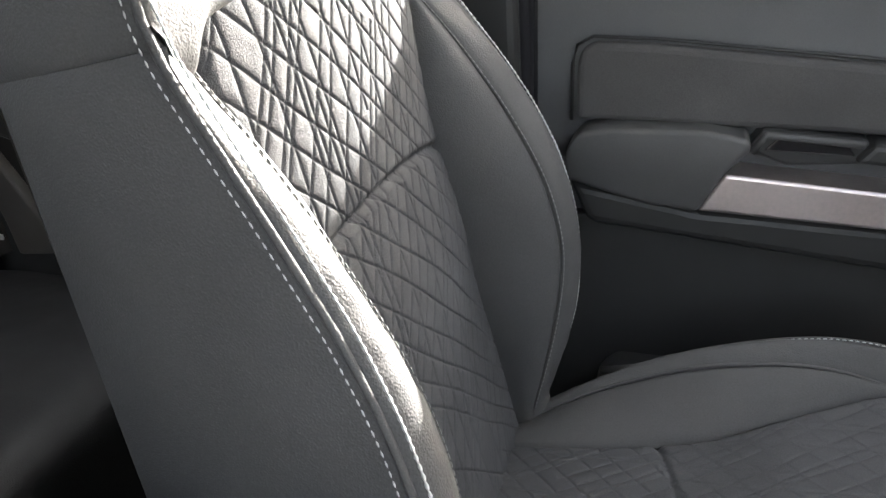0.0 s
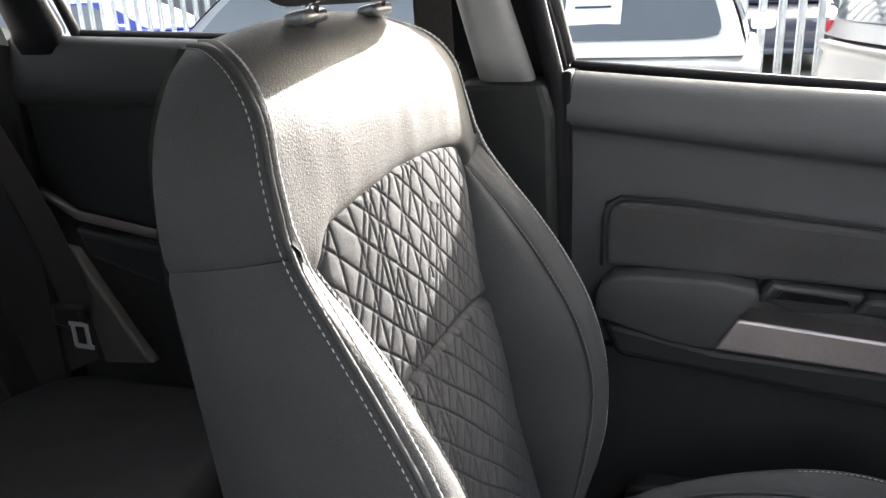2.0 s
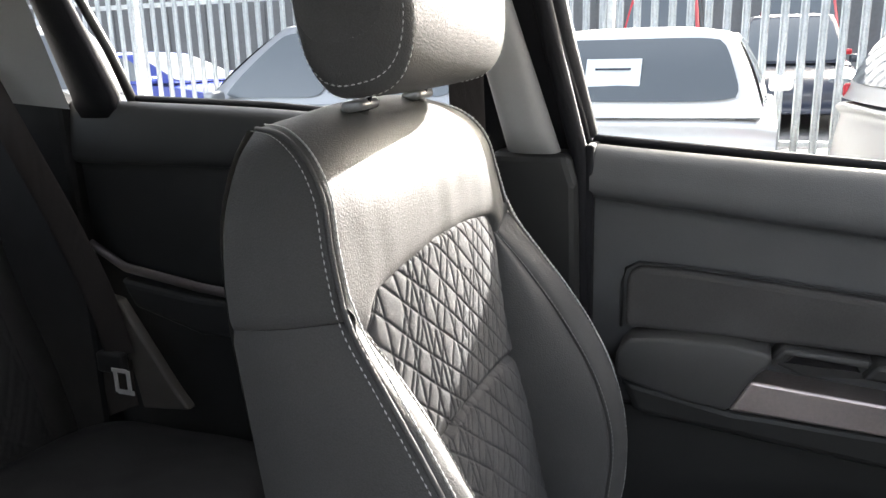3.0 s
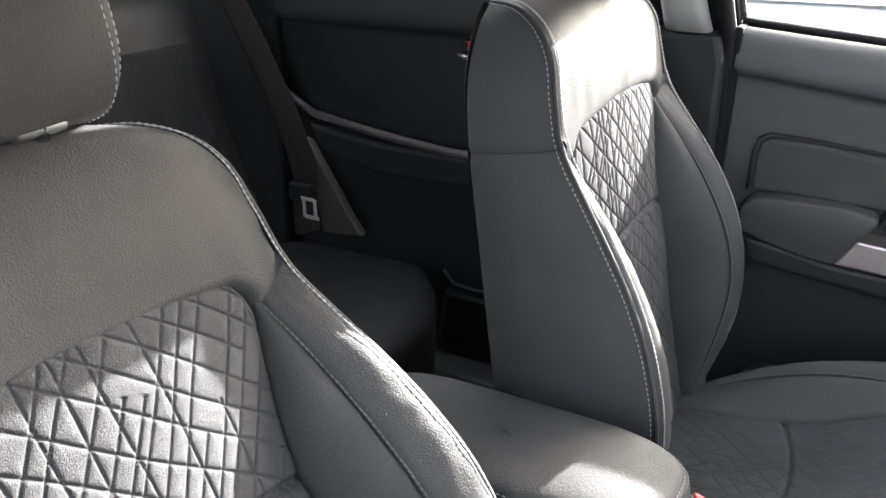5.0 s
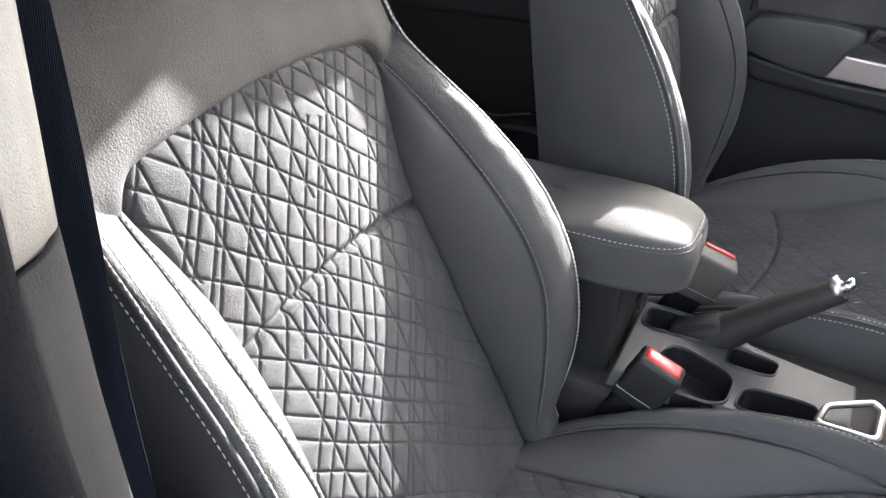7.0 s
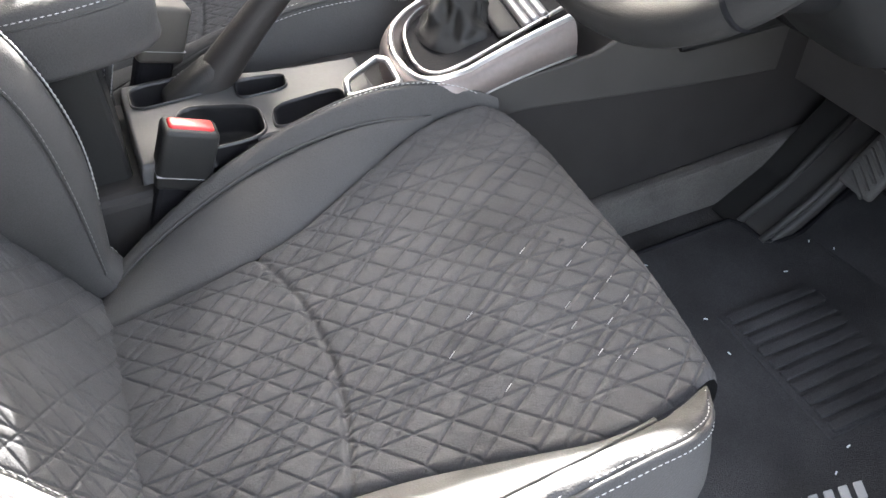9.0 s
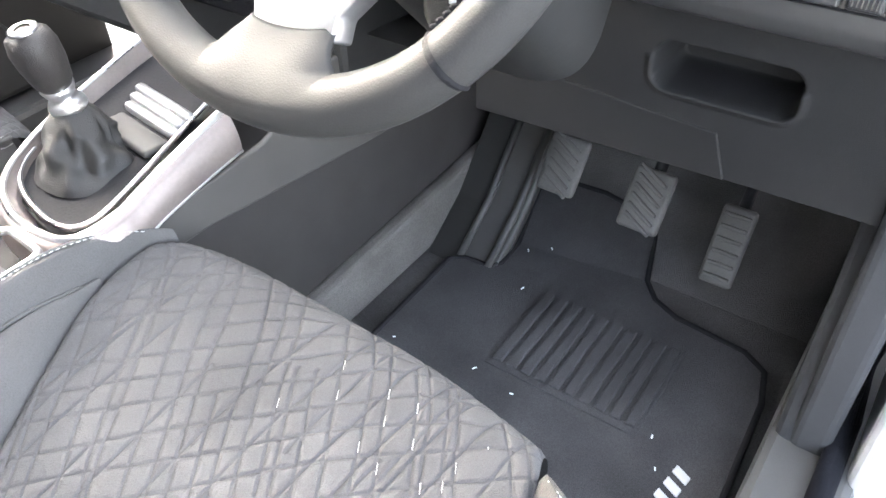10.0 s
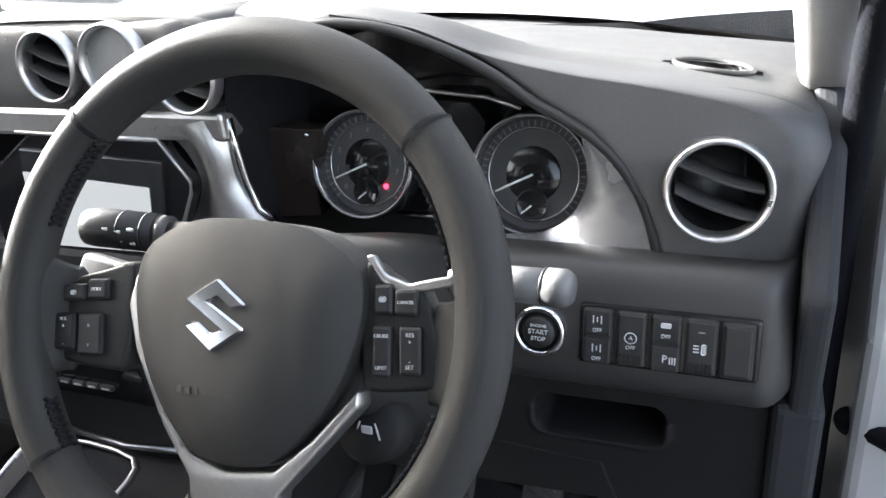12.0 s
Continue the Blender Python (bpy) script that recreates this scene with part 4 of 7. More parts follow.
prism("bench_side_trim", [(-0.940, 0.960), (-0.905, 0.955), (-0.800, 0.790), (-0.770, 0.752), (-0.880, 0.740), (-0.890, 0.800)], 0.704, 0.728, BUCKLE_GREY, bench, "brown-grey side trim", bevel=0.006, segs=3)

# ---- pillar beside the driver ----
def near_pillar(name, section, z0, z1, mat, label, steps=10):
    """A vertical trim whose plan section of (x, y) leans in above the waist line."""
    def f(s, t):
        z = lerp(z0, z1, t)
        k = max(0, z - 1.22)
        p = table([(i / (len(section) - 1), q) for i, q in enumerate(section)], s)
        return Vector((p[0] - 0.28 * k, p[1] + 0.30 * k, z))
    ob = sheet(name, f, 6 * (len(section) - 1), steps, mat, None, label)
    sol = ob.modifiers.new("thickness", 'SOLIDIFY')
    sol.thickness, sol.offset = 0.004, 0
    return tagged(ob, category="pillar", kind="structure")


near_pillar("pillar_b_right_upper", [(-0.076, -0.722), (-0.080, -0.705), (-0.092, -0.690), (-0.14, -0.676), (-0.22, -0.68)], 1.245, 1.66, BEIGE, "pale grey upper trim of the door pillar")
near_pillar("pillar_b_right_lower", [(-0.066, -0.728), (-0.072, -0.708), (-0.090, -0.692), (-0.14, -0.684), (-0.22, -0.69)], 0.48, 1.247, TRIM_PLASTIC, "black lower trim of the door pillar")
near_pillar("pillar_b_right_jamb", [(-0.085, -0.742), (-0.082, -0.765), (-0.060, -0.785), (-0.058, -0.815), (-0.075, -0.835), (-0.30, -0.85)], 0.42, 1.68, BODY_PAINT, "silver painted door jamb")
tube("trim_seal_right", [(-0.070, -0.735, 0.47), (-0.070, -0.735, 0.9), (-0.073, -0.738, 1.22), (-0.124, -0.690, 1.40), (-0.168, -0.640, 1.66)], 0.015, SEAL, None, "ribbed black rubber door seal", n=10)
tagged(bpy.data.objects["trim_seal_right"], category="seal", kind="structure")
dbelt = thing("driver_belt", "navy woven driver's seat belt hanging from its pillar guide", "seat belt")
webbing("strap", [(-0.163, -0.636, 1.430), (-0.150, -0.650, 1.26), (-0.152, -0.658, 1.12), (-0.155, -0.659, 0.985)], 0.046, (0.66, 0.75, 0), "", parent=dbelt, mat=BELT)
def guide_ball(s, t):
    g, h = 2 * math.pi * s, math.pi * t
    return Vector((-0.155 + 0.030 * math.sin(h) * math.cos(g), -0.644 + 0.016 * math.sin(h) * math.sin(g), 1.435 + 0.042 * math.cos(h)))
sheet("belt_guide", guide_ball, 20, 14, PEWTER, dbelt, "pale grey belt guide")
part("belt_anchor", box_bm((0.034, 0.024, 0.048), (-0.140, -0.650, 0.968), 0.010, 3, Matrix.Rotation(radians(20), 3, "Y")), SOFT_PLASTIC, dbelt, "dark grey lower anchor", smooth=True)
tube("anchor_stalk", [(-0.138, -0.642, 0.955), (-0.150, -0.655, 0.80), (-0.16, -0.675, 0.62)], 0.011, PLASTIC, dbelt, n=10)
rdoor = thing("side_glazing", "clear rear side window on the driver's side", "window")
def right_glass(s, t):
    return Vector((lerp(-0.93, -0.30, s), -lerp(0.806, 0.690, t), lerp(1.28, 1.66, t)))
g = sheet("window_pane", right_glass, 6, 6, GLASS, rdoor)
g.visible_shadow = False
prism("rear_door_panel", [(-1.03, 0.46), (-0.25, 0.46), (-0.25, 1.27), (-1.03, 1.30)], -0.80, -0.745, PLASTIC, rdoor, "black rear door panel", bevel=0.01)


# ---- centre console ----
console = thing("centre_console", "black centre console with silver-grey tray frame and gear surround", "console")
prism("console_body", [(-0.30, FLOOR), (1.26, FLOOR), (1.26, 0.86), (0.90, 0.86), (0.86, 0.73), (0.62, 0.725), (0.36, 0.715), (0.28, 0.722), (-0.05, 0.722), (-0.30, 0.72)], -0.098, 0.098, CONSOLE_DARK, console, "", bevel=0.014, segs=3)
prism("tunnel_carpet", [(0.25, FLOOR), (1.10, FLOOR), (1.10, 0.52), (0.60, 0.500), (0.25, 0.50)], -0.122, -0.096, CARPET, console, "grey carpeted tunnel side", bevel=0.008)
prism("storage_box", [(-0.28, 0.70), (0.010, 0.70), (0.012, 0.862), (-0.28, 0.868)], -0.064, 0.064, PLASTIC, console, "", bevel=0.006)


TRAY = material("tray_plastic", (0.062, 0.062, 0.064), 0.5, metal=0.0, spec=0.3, scale=300, bump=0.0001, vary=0.05)


WELLS = [("cup_well", [(0.055, -0.100), (0.158, -0.102), (0.162, -0.040), (0.075, -0.006)]),
         ("coin_well", [(0.168, -0.098), (0.262, -0.080), (0.256, -0.046), (0.176, -0.050)]),
         ("lever_slot", [(0.030, 0.006), (0.120, 0.010), (0.112, 0.054), (0.030, 0.058)]),
         ("lever_well", [(0.145, -0.020), (0.203, -0.020), (0.208, 0.012), (0.148, 0.022)])]


def rounded(pts, r=0.30, steps=5):
    loop, m = [], len(pts)
    for i in range(m):
        a, b, c = (Vector((*pts[(i + k - 1) % m], 0)) for k in range(3))
        p0, p2 = b.lerp(a, r), b.lerp(c, r)
        for k in range(steps):
            t = k / (steps - 1)
            loop.append(p0 * (1 - t) ** 2 + b * 2 * t * (1 - t) + p2 * t * t)
    return loop


def inside(loop, x, y):
    odd = False
    for p, q in zip(loop, loop[1:] + loop[:1]):
        if (p.y > y) != (q.y > y) and x < (q.x - p.x) * (y - p.y) / (q.y - p.y) + p.x:
            odd = not odd
    return odd


def tray_z(x):
    return 0.757 + 0.02 * max(0, x - 0.2)


def tray_top(s, t):
    x = lerp(0.018, 0.300, s)
    y = lerp(-0.102 + 0.03 * max(0, (x - 0.27) / 0.03), table([(0.0, 0.070), (0.10, 0.066), (0.15, 0.044), (0.21, 0.028), (0.30, 0.012)], x), t)
    e = min(s, 1 - s, t * 0.65, (1 - t) * 0.65)
    return Vector((x, y, tray_z(x) - 0.022 * max(0, 1 - e / 0.020) ** 2))


tray = sheet("tray_frame", tray_top, 110, 72, TRAY, console, "silver-grey tray frame", flip=False)
loops = [rounded(p) for n_, p in WELLS]
bm = bmesh.new()
bm.from_mesh(tray.data)
bmesh.ops.delete(bm, geom=[f for f in bm.faces if any(inside(l, *f.calc_center_median().xy) for l in loops)], context='FACES')
bm.to_mesh(tray.data)
bm.free()
for (nm, pts), loop in zip(WELLS, loops):
    cx, cy = sum(p.x for p in loop) / len(loop), sum(p.y for p in loop) / len(loop)
    verts, faces, k = [], [], len(loop)
    for q, dz in ((1.05, 0.0005), (1.03, 0.003), (0.99, 0.003), (0.96, -0.002), (0.93, -0.031), (0.88, -0.034)):
        for p in loop:
            x, y = cx + (p.x - cx) * q, cy + (p.y - cy) * q
            verts.append((x, y, tray_z(x) + dz))
    for r_ in range(5):
        for i in range(k):
            faces.append((r_ * k + i, r_ * k + (i + 1) % k, (r_ + 1) * k + (i + 1) % k, (r_ + 1) * k + i))
    faces.append(tuple(5 * k + i for i in range(k)))
    mesh_part(nm, verts, faces, KEY, console, "deep black tray well", smooth=True)
# small silver frame ahead of the tray
fr = rounded([(0.256, -0.092), (0.318, -0.094), (0.322, -0.040), (0.312, -0.030), (0.264, -0.058)], 0.16)
tube("frame_trim", [(p.x, p.y, 0.772 + 0.05 * (p.x - 0.26)) for p in fr + fr[:1]], 0.0042, SATIN, console, "satin silver frame", n=8)

# gear surround: a rounded silver ring that rises forward
def ring_path(off=0.0, lift=0.0):
    pts = [(0.340, -0.060), (0.352, -0.088), (0.385, -0.094), (0.470, -0.078), (0.565, -0.058), (0.640, -0.040), (0.640, 0.110), (0.560, 0.105), (0.470, 0.092), (0.395, 0.072), (0.362, 0.040), (0.345, -0.010)]
    out = []
    cx, cy = 0.48, 0.01
    m = len(pts)
    for i in range(m):
        for t in (0, 0.25, 0.5, 0.75):
            def P(k):
                return Vector((*pts[k % m], 0))
            p0, p1, p2, p3 = P(i - 1), P(i), P(i + 1), P(i + 2)
            q = 0.5 * ((2 * p1) + (p2 - p0) * t + (2 * p0 - 5 * p1 + 4 * p2 - p3) * t * t + (3 * p1 - p0 - 3 * p2 + p3) * t ** 3)
            x, y = cx + (q.x - cx) * (1 - off), cy + (q.y - cy) * (1 - off)
            out.append(Vector((x, y, 0.772 + 0.16 * max(0, x - 0.35) + lift)))
    return out


COLLAR = [(0.600, 0.098), (0.560, 0.096), (0.470, 0.086), (0.402, 0.068), (0.362, 0.035), (0.343, 0.0), (0.334, -0.040), (0.337, -0.085), (0.353, -0.103), (0.385, -0.104), (0.430, -0.097), (0.490, -0.091), (0.545, -0.088)]


def collar_at(s, out, drop):
    """A point of the U-shaped gear collar: out from its upper edge and down from it."""
    n = len(COLLAR) - 1
    pairs = [(i / n, p) for i, p in enumerate(COLLAR)]
    p, d = table(pairs, s), table(pairs, min(1, s + 0.01)) - table(pairs, max(0, s - 0.01))
    nrm = Vector((d.y, -d.x)).normalized() * -1
    q = p - nrm * out
    return Vector((q.x, q.y, 0.775 + 0.19 * max(0, p.x - 0.40) - drop * (1 + 3.0 * max(0, p.x - 0.42))))


def collar_band(name, profile, mat, label, nv):
    prof = [(i / (len(profile) - 1), q) for i, q in enumerate(profile)]
    return sheet(name, lambda s, t: collar_at(s, *table(prof, t)), 96, nv, mat, console, label)


collar_band("collar_inner", [(-0.016, 0.036), (-0.010, 0.012), (-0.0035, -0.002)], ROSE, "rose-grey inner slope", 8)
collar_band("collar_edge", [(-0.0040, 0.0), (-0.0025, -0.0035), (0.0025, -0.0038), (0.0045, 0.0005)], SATIN, "satin silver collar edge", 8)
collar_band("collar_band", [(0.0040, 0.0), (0.0095, 0.004), (0.0145, 0.014), (0.0165, 0.024), (0.0165, 0.031)], ROSE, "rose-grey metal collar", 12)
tube("collar_line", [collar_at(0.70 + 0.30 * i / 30, 0.0172, 0.0315) for i in range(31)], 0.0013, SATIN, console, "fine bright line below the collar", n=6)
prism("console_side", [(0.345, 0.742), (0.42, 0.744), (0.50, 0.748), (0.575, 0.752), (0.70, 0.800), (0.90, 0.79), (0.90, 0.645), (0.75, 0.660), (0.617, 0.678), (0.484, 0.697), (0.345, 0.700)], -0.1045, -0.097, CONSOLE_GREY, console, "grey-brown console side panel", bevel=0.003)
tube("gear_frame", [p + Vector((0, 0, -0.010)) for p in ring_path(0.12)] + [ring_path(0.12)[0] + Vector((0, 0, -0.010))], 0.0028, SATIN, console, "thin silver frame round the gear boot", n=6)
pl = ring_path(0.08, -0.016)
mesh_part("gear_plate", pl, [tuple(range(len(pl)))], RUBBER, console, "", smooth=False)
def boot(s, t):
    g = 2 * math.pi * s
    c, d = math.cos(g), math.sin(g)
    q = 0.80
    cx, dy = math.copysign(abs(c) ** q, c), math.copysign(abs(d) ** q, d)
    slack = math.sin(math.pi * min(1, t * 1.05))
    fold = 1 + (0.13 * math.sin(4 * g + 3.0 * t) + 0.07 * math.sin(9 * g - 5 * t) + 0.05 * math.sin(15 * t + 2 * g)) * slack
    r = table([(0, 0.050), (0.10, 0.047), (0.3, 0.039), (0.55, 0.032), (0.8, 0.026), (1.0, 0.015)], t) * fold
    p = Vector((0.432, 0.002, 0.764)).lerp(Vector((0.445, 0.019, 0.824)), t)
    return p + Vector((r * cx, r * dy, 0.004 * math.sin(5 * g + 8 * t) * slack))
sheet("gear_boot", boot, 80, 44, BOOT, console, "creased black leather gear boot")
def ridge_row(k):
    c = Vector((0.534 - 0.0125 * k, -0.004 - 0.004 * k, 0.791 - 0.003 * k))
    part("tray_ridge", box_bm((0.0118, 0.104 - 0.004 * k, 0.012), c, 0.004, 3, Matrix.Rotation(radians(-8), 3, 'Z')), PEWTER, console, "pale ridge of the tray ahead of the gear lever", smooth=True)
for k in range(3):
    ridge_row(k)
part("tray_step", box_bm((0.030, 0.094, 0.010), (0.484, -0.012, 0.780), 0.004, 2, Matrix.Rotation(radians(-8), 3, 'Z')), CONSOLE_GREY, console, "", smooth=True)
gear = thing("gear_lever", "gear lever with a dark knob and pale metal collar", "gear lever")
revolve("collar", [(0.0, 0), (0.015, 0), (0.0188, 0.004), (0.0192, 0.010), (0.0165, 0.015), (0.0125, 0.018), (0.0150, 0.023), (0.0175, 0.030), (0.0, 0.031)], (0.446, 0.021, 0.818), (-0.15, 0.05, 1), SATIN, gear, "pale metal collar", n=24)
revolve("knob", [(0.0, 0), (0.014, 0.0), (0.019, 0.008), (0.023, 0.028), (0.024, 0.046), (0.021, 0.058), (0.013, 0.064), (0.0, 0.065)], (0.442, 0.022, 0.846), (-0.15, 0.05, 1), BRAKE_GRIP, gear, "dark leather knob", n=28)
revolve("knob_cap", [(0.0145, 0), (0.0145, 0.0025), (0.010, 0.004), (0.008, 0.003)], (0.4325, 0.0252, 0.9082), (-0.15, 0.05, 1), SATIN, gear, "silver cap ring", n=24)
mesh_part("gear_grip", *tube_data([(0.447, 0.021, 0.81), (0.443, 0.022, 0.85)], 0.009, 10), CHROME, gear)

lid = thing("armrest", "grey leather armrest lid with white stitching, on the console", "armrest")
def lid_top(s, t):
    # a rounded slab, narrower at the front
    g = 2 * math.pi * s
    c, d = math.cos(g), math.sin(g)
    q = 0.45
    cx, dy = math.copysign(abs(c) ** q, c), math.copysign(abs(d) ** q, d)
    prof = [(0.0, (0.0, 0.938)), (0.30, (0.6, 0.937)), (0.46, (0.90, 0.931)), (0.55, (0.98, 0.918)), (0.62, (1.0, 0.906)), (0.80, (0.985, 0.878)), (0.92, (0.93, 0.860)), (1.0, (0.5, 0.855))]
    p = table(prof, t)
    w = 0.080
    x = -0.098 + 0.184 * cx * p[0]
    y = -0.003 + w * dy * p[0] * (1.0 - 0.06 * (x > 0.0) * (x / 0.08))
    return Vector((x, y, p[1] - 0.05 * max(0, x - 0.02) ** 1 * 0.3 + 0.003 * cx))
sheet("lid", lid_top, 96, 40, LEATHER, lid)
loop = [lid_top(i / 160, 0.515) + Vector((0, 0, 0.0012)) for i in range(161)]
stitches("stitching", [loop], THREAD, lid, "white stitching")
tube("seam", [lid_top(i / 120, 0.545) for i in range(121)], 0.0016, LEATHER, lid, n=6)

brake = thing("handbrake", "black handbrake lever with a bright release button", "handbrake")
def lever_r(t):
    return table([(0, 0.027), (0.2, 0.024), (0.5, 0.020), (0.9, 0.0165), (1.0, 0.0140)], t)
lev = [Vector((0.105, 0.032, 0.735)).lerp(Vector((0.248, 0.030, 0.876)), i / 16) + Vector((0, 0, 0.006 * math.sin(math.pi * i / 16))) for i in range(17)]
tube("grip", lev, lever_r, BRAKE_GRIP, brake, "", n=16)
tube("release_button", [(0.244, 0.030, 0.877), (0.258, 0.030, 0.889)], 0.0075, CHROME, brake, "bright release button", n=14)
tube("button_collar", [(0.238, 0.030, 0.873), (0.246, 0.030, 0.880)], 0.0145, SATIN, brake, "", n=16)
part("gaiter", box_bm((0.085, 0.044, 0.050), (0.108, 0.032, 0.752), 0.016, 4, Matrix.Rotation(radians(-30), 3, 'Y')), BOOT, brake, "", smooth=True)


def buckle(y, x, z, label, mat, turn=0.0, tilt=22, button=(0.048, 0.022), shift=0.0):
    b = thing("belt_buckle", label, "belt buckle", group="belt buckles")
    rot = Matrix.Rotation(radians(tilt), 3, 'Y') @ Matrix.Rotation(radians(turn), 3, 'Z')
    bm = box_bm((0.058, 0.034, 0.074), (0, 0, 0), 0.006, 3, rot)
    bmesh.ops.translate(bm, vec=(x, y, z), verts=bm.verts)
    part("casing", bm, mat, b, "", smooth=True)
    bm = box_bm((*button, 0.012), (0, 0, 0), min(button) * 0.22, 3, rot)
    bmesh.ops.translate(bm, vec=Vector((x, y, z)) + rot @ Vector((0.0, shift, 0.034)), verts=bm.verts)
    part("release", bm, RED, b, "red release button", smooth=True)
    bm = box_bm((0.0585, 0.0345, 0.0016), (0, 0, 0), 0.0005, 1, rot)
    bmesh.ops.translate(bm, vec=Vector((x, y, z)) + rot @ Vector((0, 0, -0.020)), verts=bm.verts)
    part("casing_joint", bm, PEWTER, b, "fine pale joint line")
    bm = box_bm((0.046, 0.022, 0.17), (0, 0, 0), 0.006, 2, rot)
    bmesh.ops.translate(bm, vec=Vector((x, y, z)) + rot @ Vector((-0.002, 0, -0.110)), verts=bm.verts)
    part("stalk", bm, RUBBER, b)
    return b


buckle(-0.097, 0.068, 0.757, "black belt buckle with a red button beside the driver's seat", PLASTIC)
buckle(0.106, 0.087, 0.797, "grey-brown belt buckle with a narrow red button beside the passenger seat", BUCKLE_GREY, 12, 22, (0.044, 0.006), 0.013)

# ---- footwell ----
mat_ = thing("floor_mat", "black pile floor mat with a ridged heel pad and pale lettering", "floor mat")
outline = [(0.42, -0.172), (0.828, -0.166), (0.842, -0.185), (0.846, -0.228), (0.862, -0.238), (0.915, -0.236), (1.040, -0.205), (1.056, -0.214), (1.060, -0.310), (1.045, -0.402), (1.020, -0.412), (0.945, -0.436), (0.915, -0.462), (0.898, -0.50), (0.888, -0.600), (0.868, -0.632), (0.816, -0.645), (0.60, -0.655), (0.42, -0.655)]
def floor_rise(x):
    return FLOOR + 0.45 * max(0, x - 0.98) ** 1.0
bm = bmesh.new()
ov = [bm.verts.new((x, y, floor_rise(x) + 0.012)) for x, y in outline]
lv = [bm.verts.new((x, y, floor_rise(x) + 0.001)) for x, y in outline]
bm.faces.new(ov)
for i in range(len(ov)):
    j = (i + 1) % len(ov)
    bm.faces.new((ov[i], lv[i], lv[j], ov[j]))
bmesh.ops.recalc_face_normals(bm, faces=bm.faces[:])
part("mat_body", bm, MAT_PILE, mat_)
edge = [(x, y, floor_rise(x) + 0.011) for x, y in outline]
tube("binding", edge + edge[:1], 0.0045, RUBBER, mat_, "black bound edge", n=8)
box("heel_pad", (0.165, 0.215, 0.004), (0.766, -0.430, FLOOR + 0.0125), MAT_PILE, mat_, "ridged rubber heel pad", 0.0015)
for i in range(10):
    y = -0.336 - 0.021 * i
    bm = box_bm((0.146, 0.0150, 0.006), (0.766, y, FLOOR + 0.0160), 0.0025, 2)
    part("ridge", bm, MAT_PILE, mat_)
# the model lettering stands as plain slanted bars
d = Vector((0.670, -0.603, 0)) - Vector((0.563, -0.588, 0))
for i in range(6):
    p = Vector((0.566, -0.589, 0)) + d * (i / 5.4)
    rot = Matrix.Rotation(math.atan2(d.y, d.x), 3, 'Z') @ Matrix(((1, 0.30, 0), (0, 1, 0), (0, 0, 1)))
    bm = box_bm((0.012, 0.021, 0.003), (0, 0, 0), 0.001, 1, rot)
    bmesh.ops.translate(bm, vec=(p.x, p.y, FLOOR + 0.0135), verts=bm.verts)
    part("letter_bar", bm, WHITE_PRINT, mat_, "pale bar")
for i in range(26):
    r = random.Random(i)
    x, y = r.uniform(0.55, 1.0), r.uniform(-0.62, -0.18)
    if i < 14:
        box("crumb", (0.004 + 0.003 * r.random(), 0.002, 0.0015), (x, y, floor_rise(x) + 0.0135), PAPER, mat_, "", 0.0004, 1, Matrix.Rotation(r.random() * 3, 3, 'Z'))

foot = thing("footrest", "black ribbed plastic footrest beside the clutch", "footrest")
strip_sheet("rest", [[(0.835, y, 0.417) for y in (-0.172, -0.20, -0.236)], [(0.92, y, 0.475) for y in (-0.170, -0.20, -0.238)], [(1.03, y, 0.60) for y in (-0.168, -0.20, -0.240)], [(1.10, y, 0.70) for y in (-0.166, -0.20, -0.242)]], SOFT_PLASTIC, foot, "", thick=0.02)
for y in (-0.176, -0.226):
    tube("rib", [(0.842, y, 0.427), (0.92, y - 0.001, 0.482), (1.03, y - 0.003, 0.607)], 0.006, SOFT_PLASTIC, foot)
prism("cheek", [(0.83, 0.414), (1.10, 0.414), (1.10, 0.70), (1.03, 0.60), (0.92, 0.475)], -0.172, -0.120, PLASTIC, foot, "", bevel=0.004)


PEDAL = material("pedal_rubber", (0.060, 0.059, 0.058), 0.7, scale=400, bump=0.0003, vary=0.12)


def pedal(name, c, w, h, label, tall=False):
    p = thing(name, label, "pedal", group="pedals")
    rot = Matrix.Rotation(radians(38 if not tall else 32), 3, 'Y')
    bm = box_bm((0.014, w, h), (0, 0, 0), 0.006, 3, rot)
    bmesh.ops.translate(bm, vec=c, verts=bm.verts)
    part("pad", bm, PEDAL, p, "", smooth=True)
    n = 6
    for i in range(n):
        z = -h / 2 + h * (i + 0.7) / (n + 0.4)
        q = Matrix.Rotation(radians(28 if not tall else 0), 3, 'X')
        bm = box_bm((0.005, w * 0.80, 0.0055), (0, 0, 0), 0.0015, 1, rot @ q)
        bmesh.ops.translate(bm, vec=Vector(c) + rot @ Vector((-0.0085, 0, z)), verts=bm.verts)
        part("grip_rib", bm, PEDAL, p)
    tube("arm", [Vector(c) + rot @ Vector((0.006, 0, h * 0.3)), Vector(c) + Vector((0.09, 0.0, 0.09)), Vector(c) + Vector((0.14, 0.0, 0.26))], 0.008, RUBBER, p)
    return p


pedal("clutch_pedal", (0.905, -0.306, 0.606), 0.056, 0.080, "black rubber clutch pedal pad")
bp_ = pedal("brake_pedal", (0.898, -0.430, 0.602), 0.056, 0.082, "black rubber brake pedal pad")
tube("switch_pin", [(0.93, -0.450, 0.650), (0.928, -0.452, 0.664)], 0.004, CHROME, bp_, "bright pin")
pedal("accelerator_pedal", (0.925, -0.536, 0.555), 0.044, 0.105, "tall black accelerator pedal pad", True)

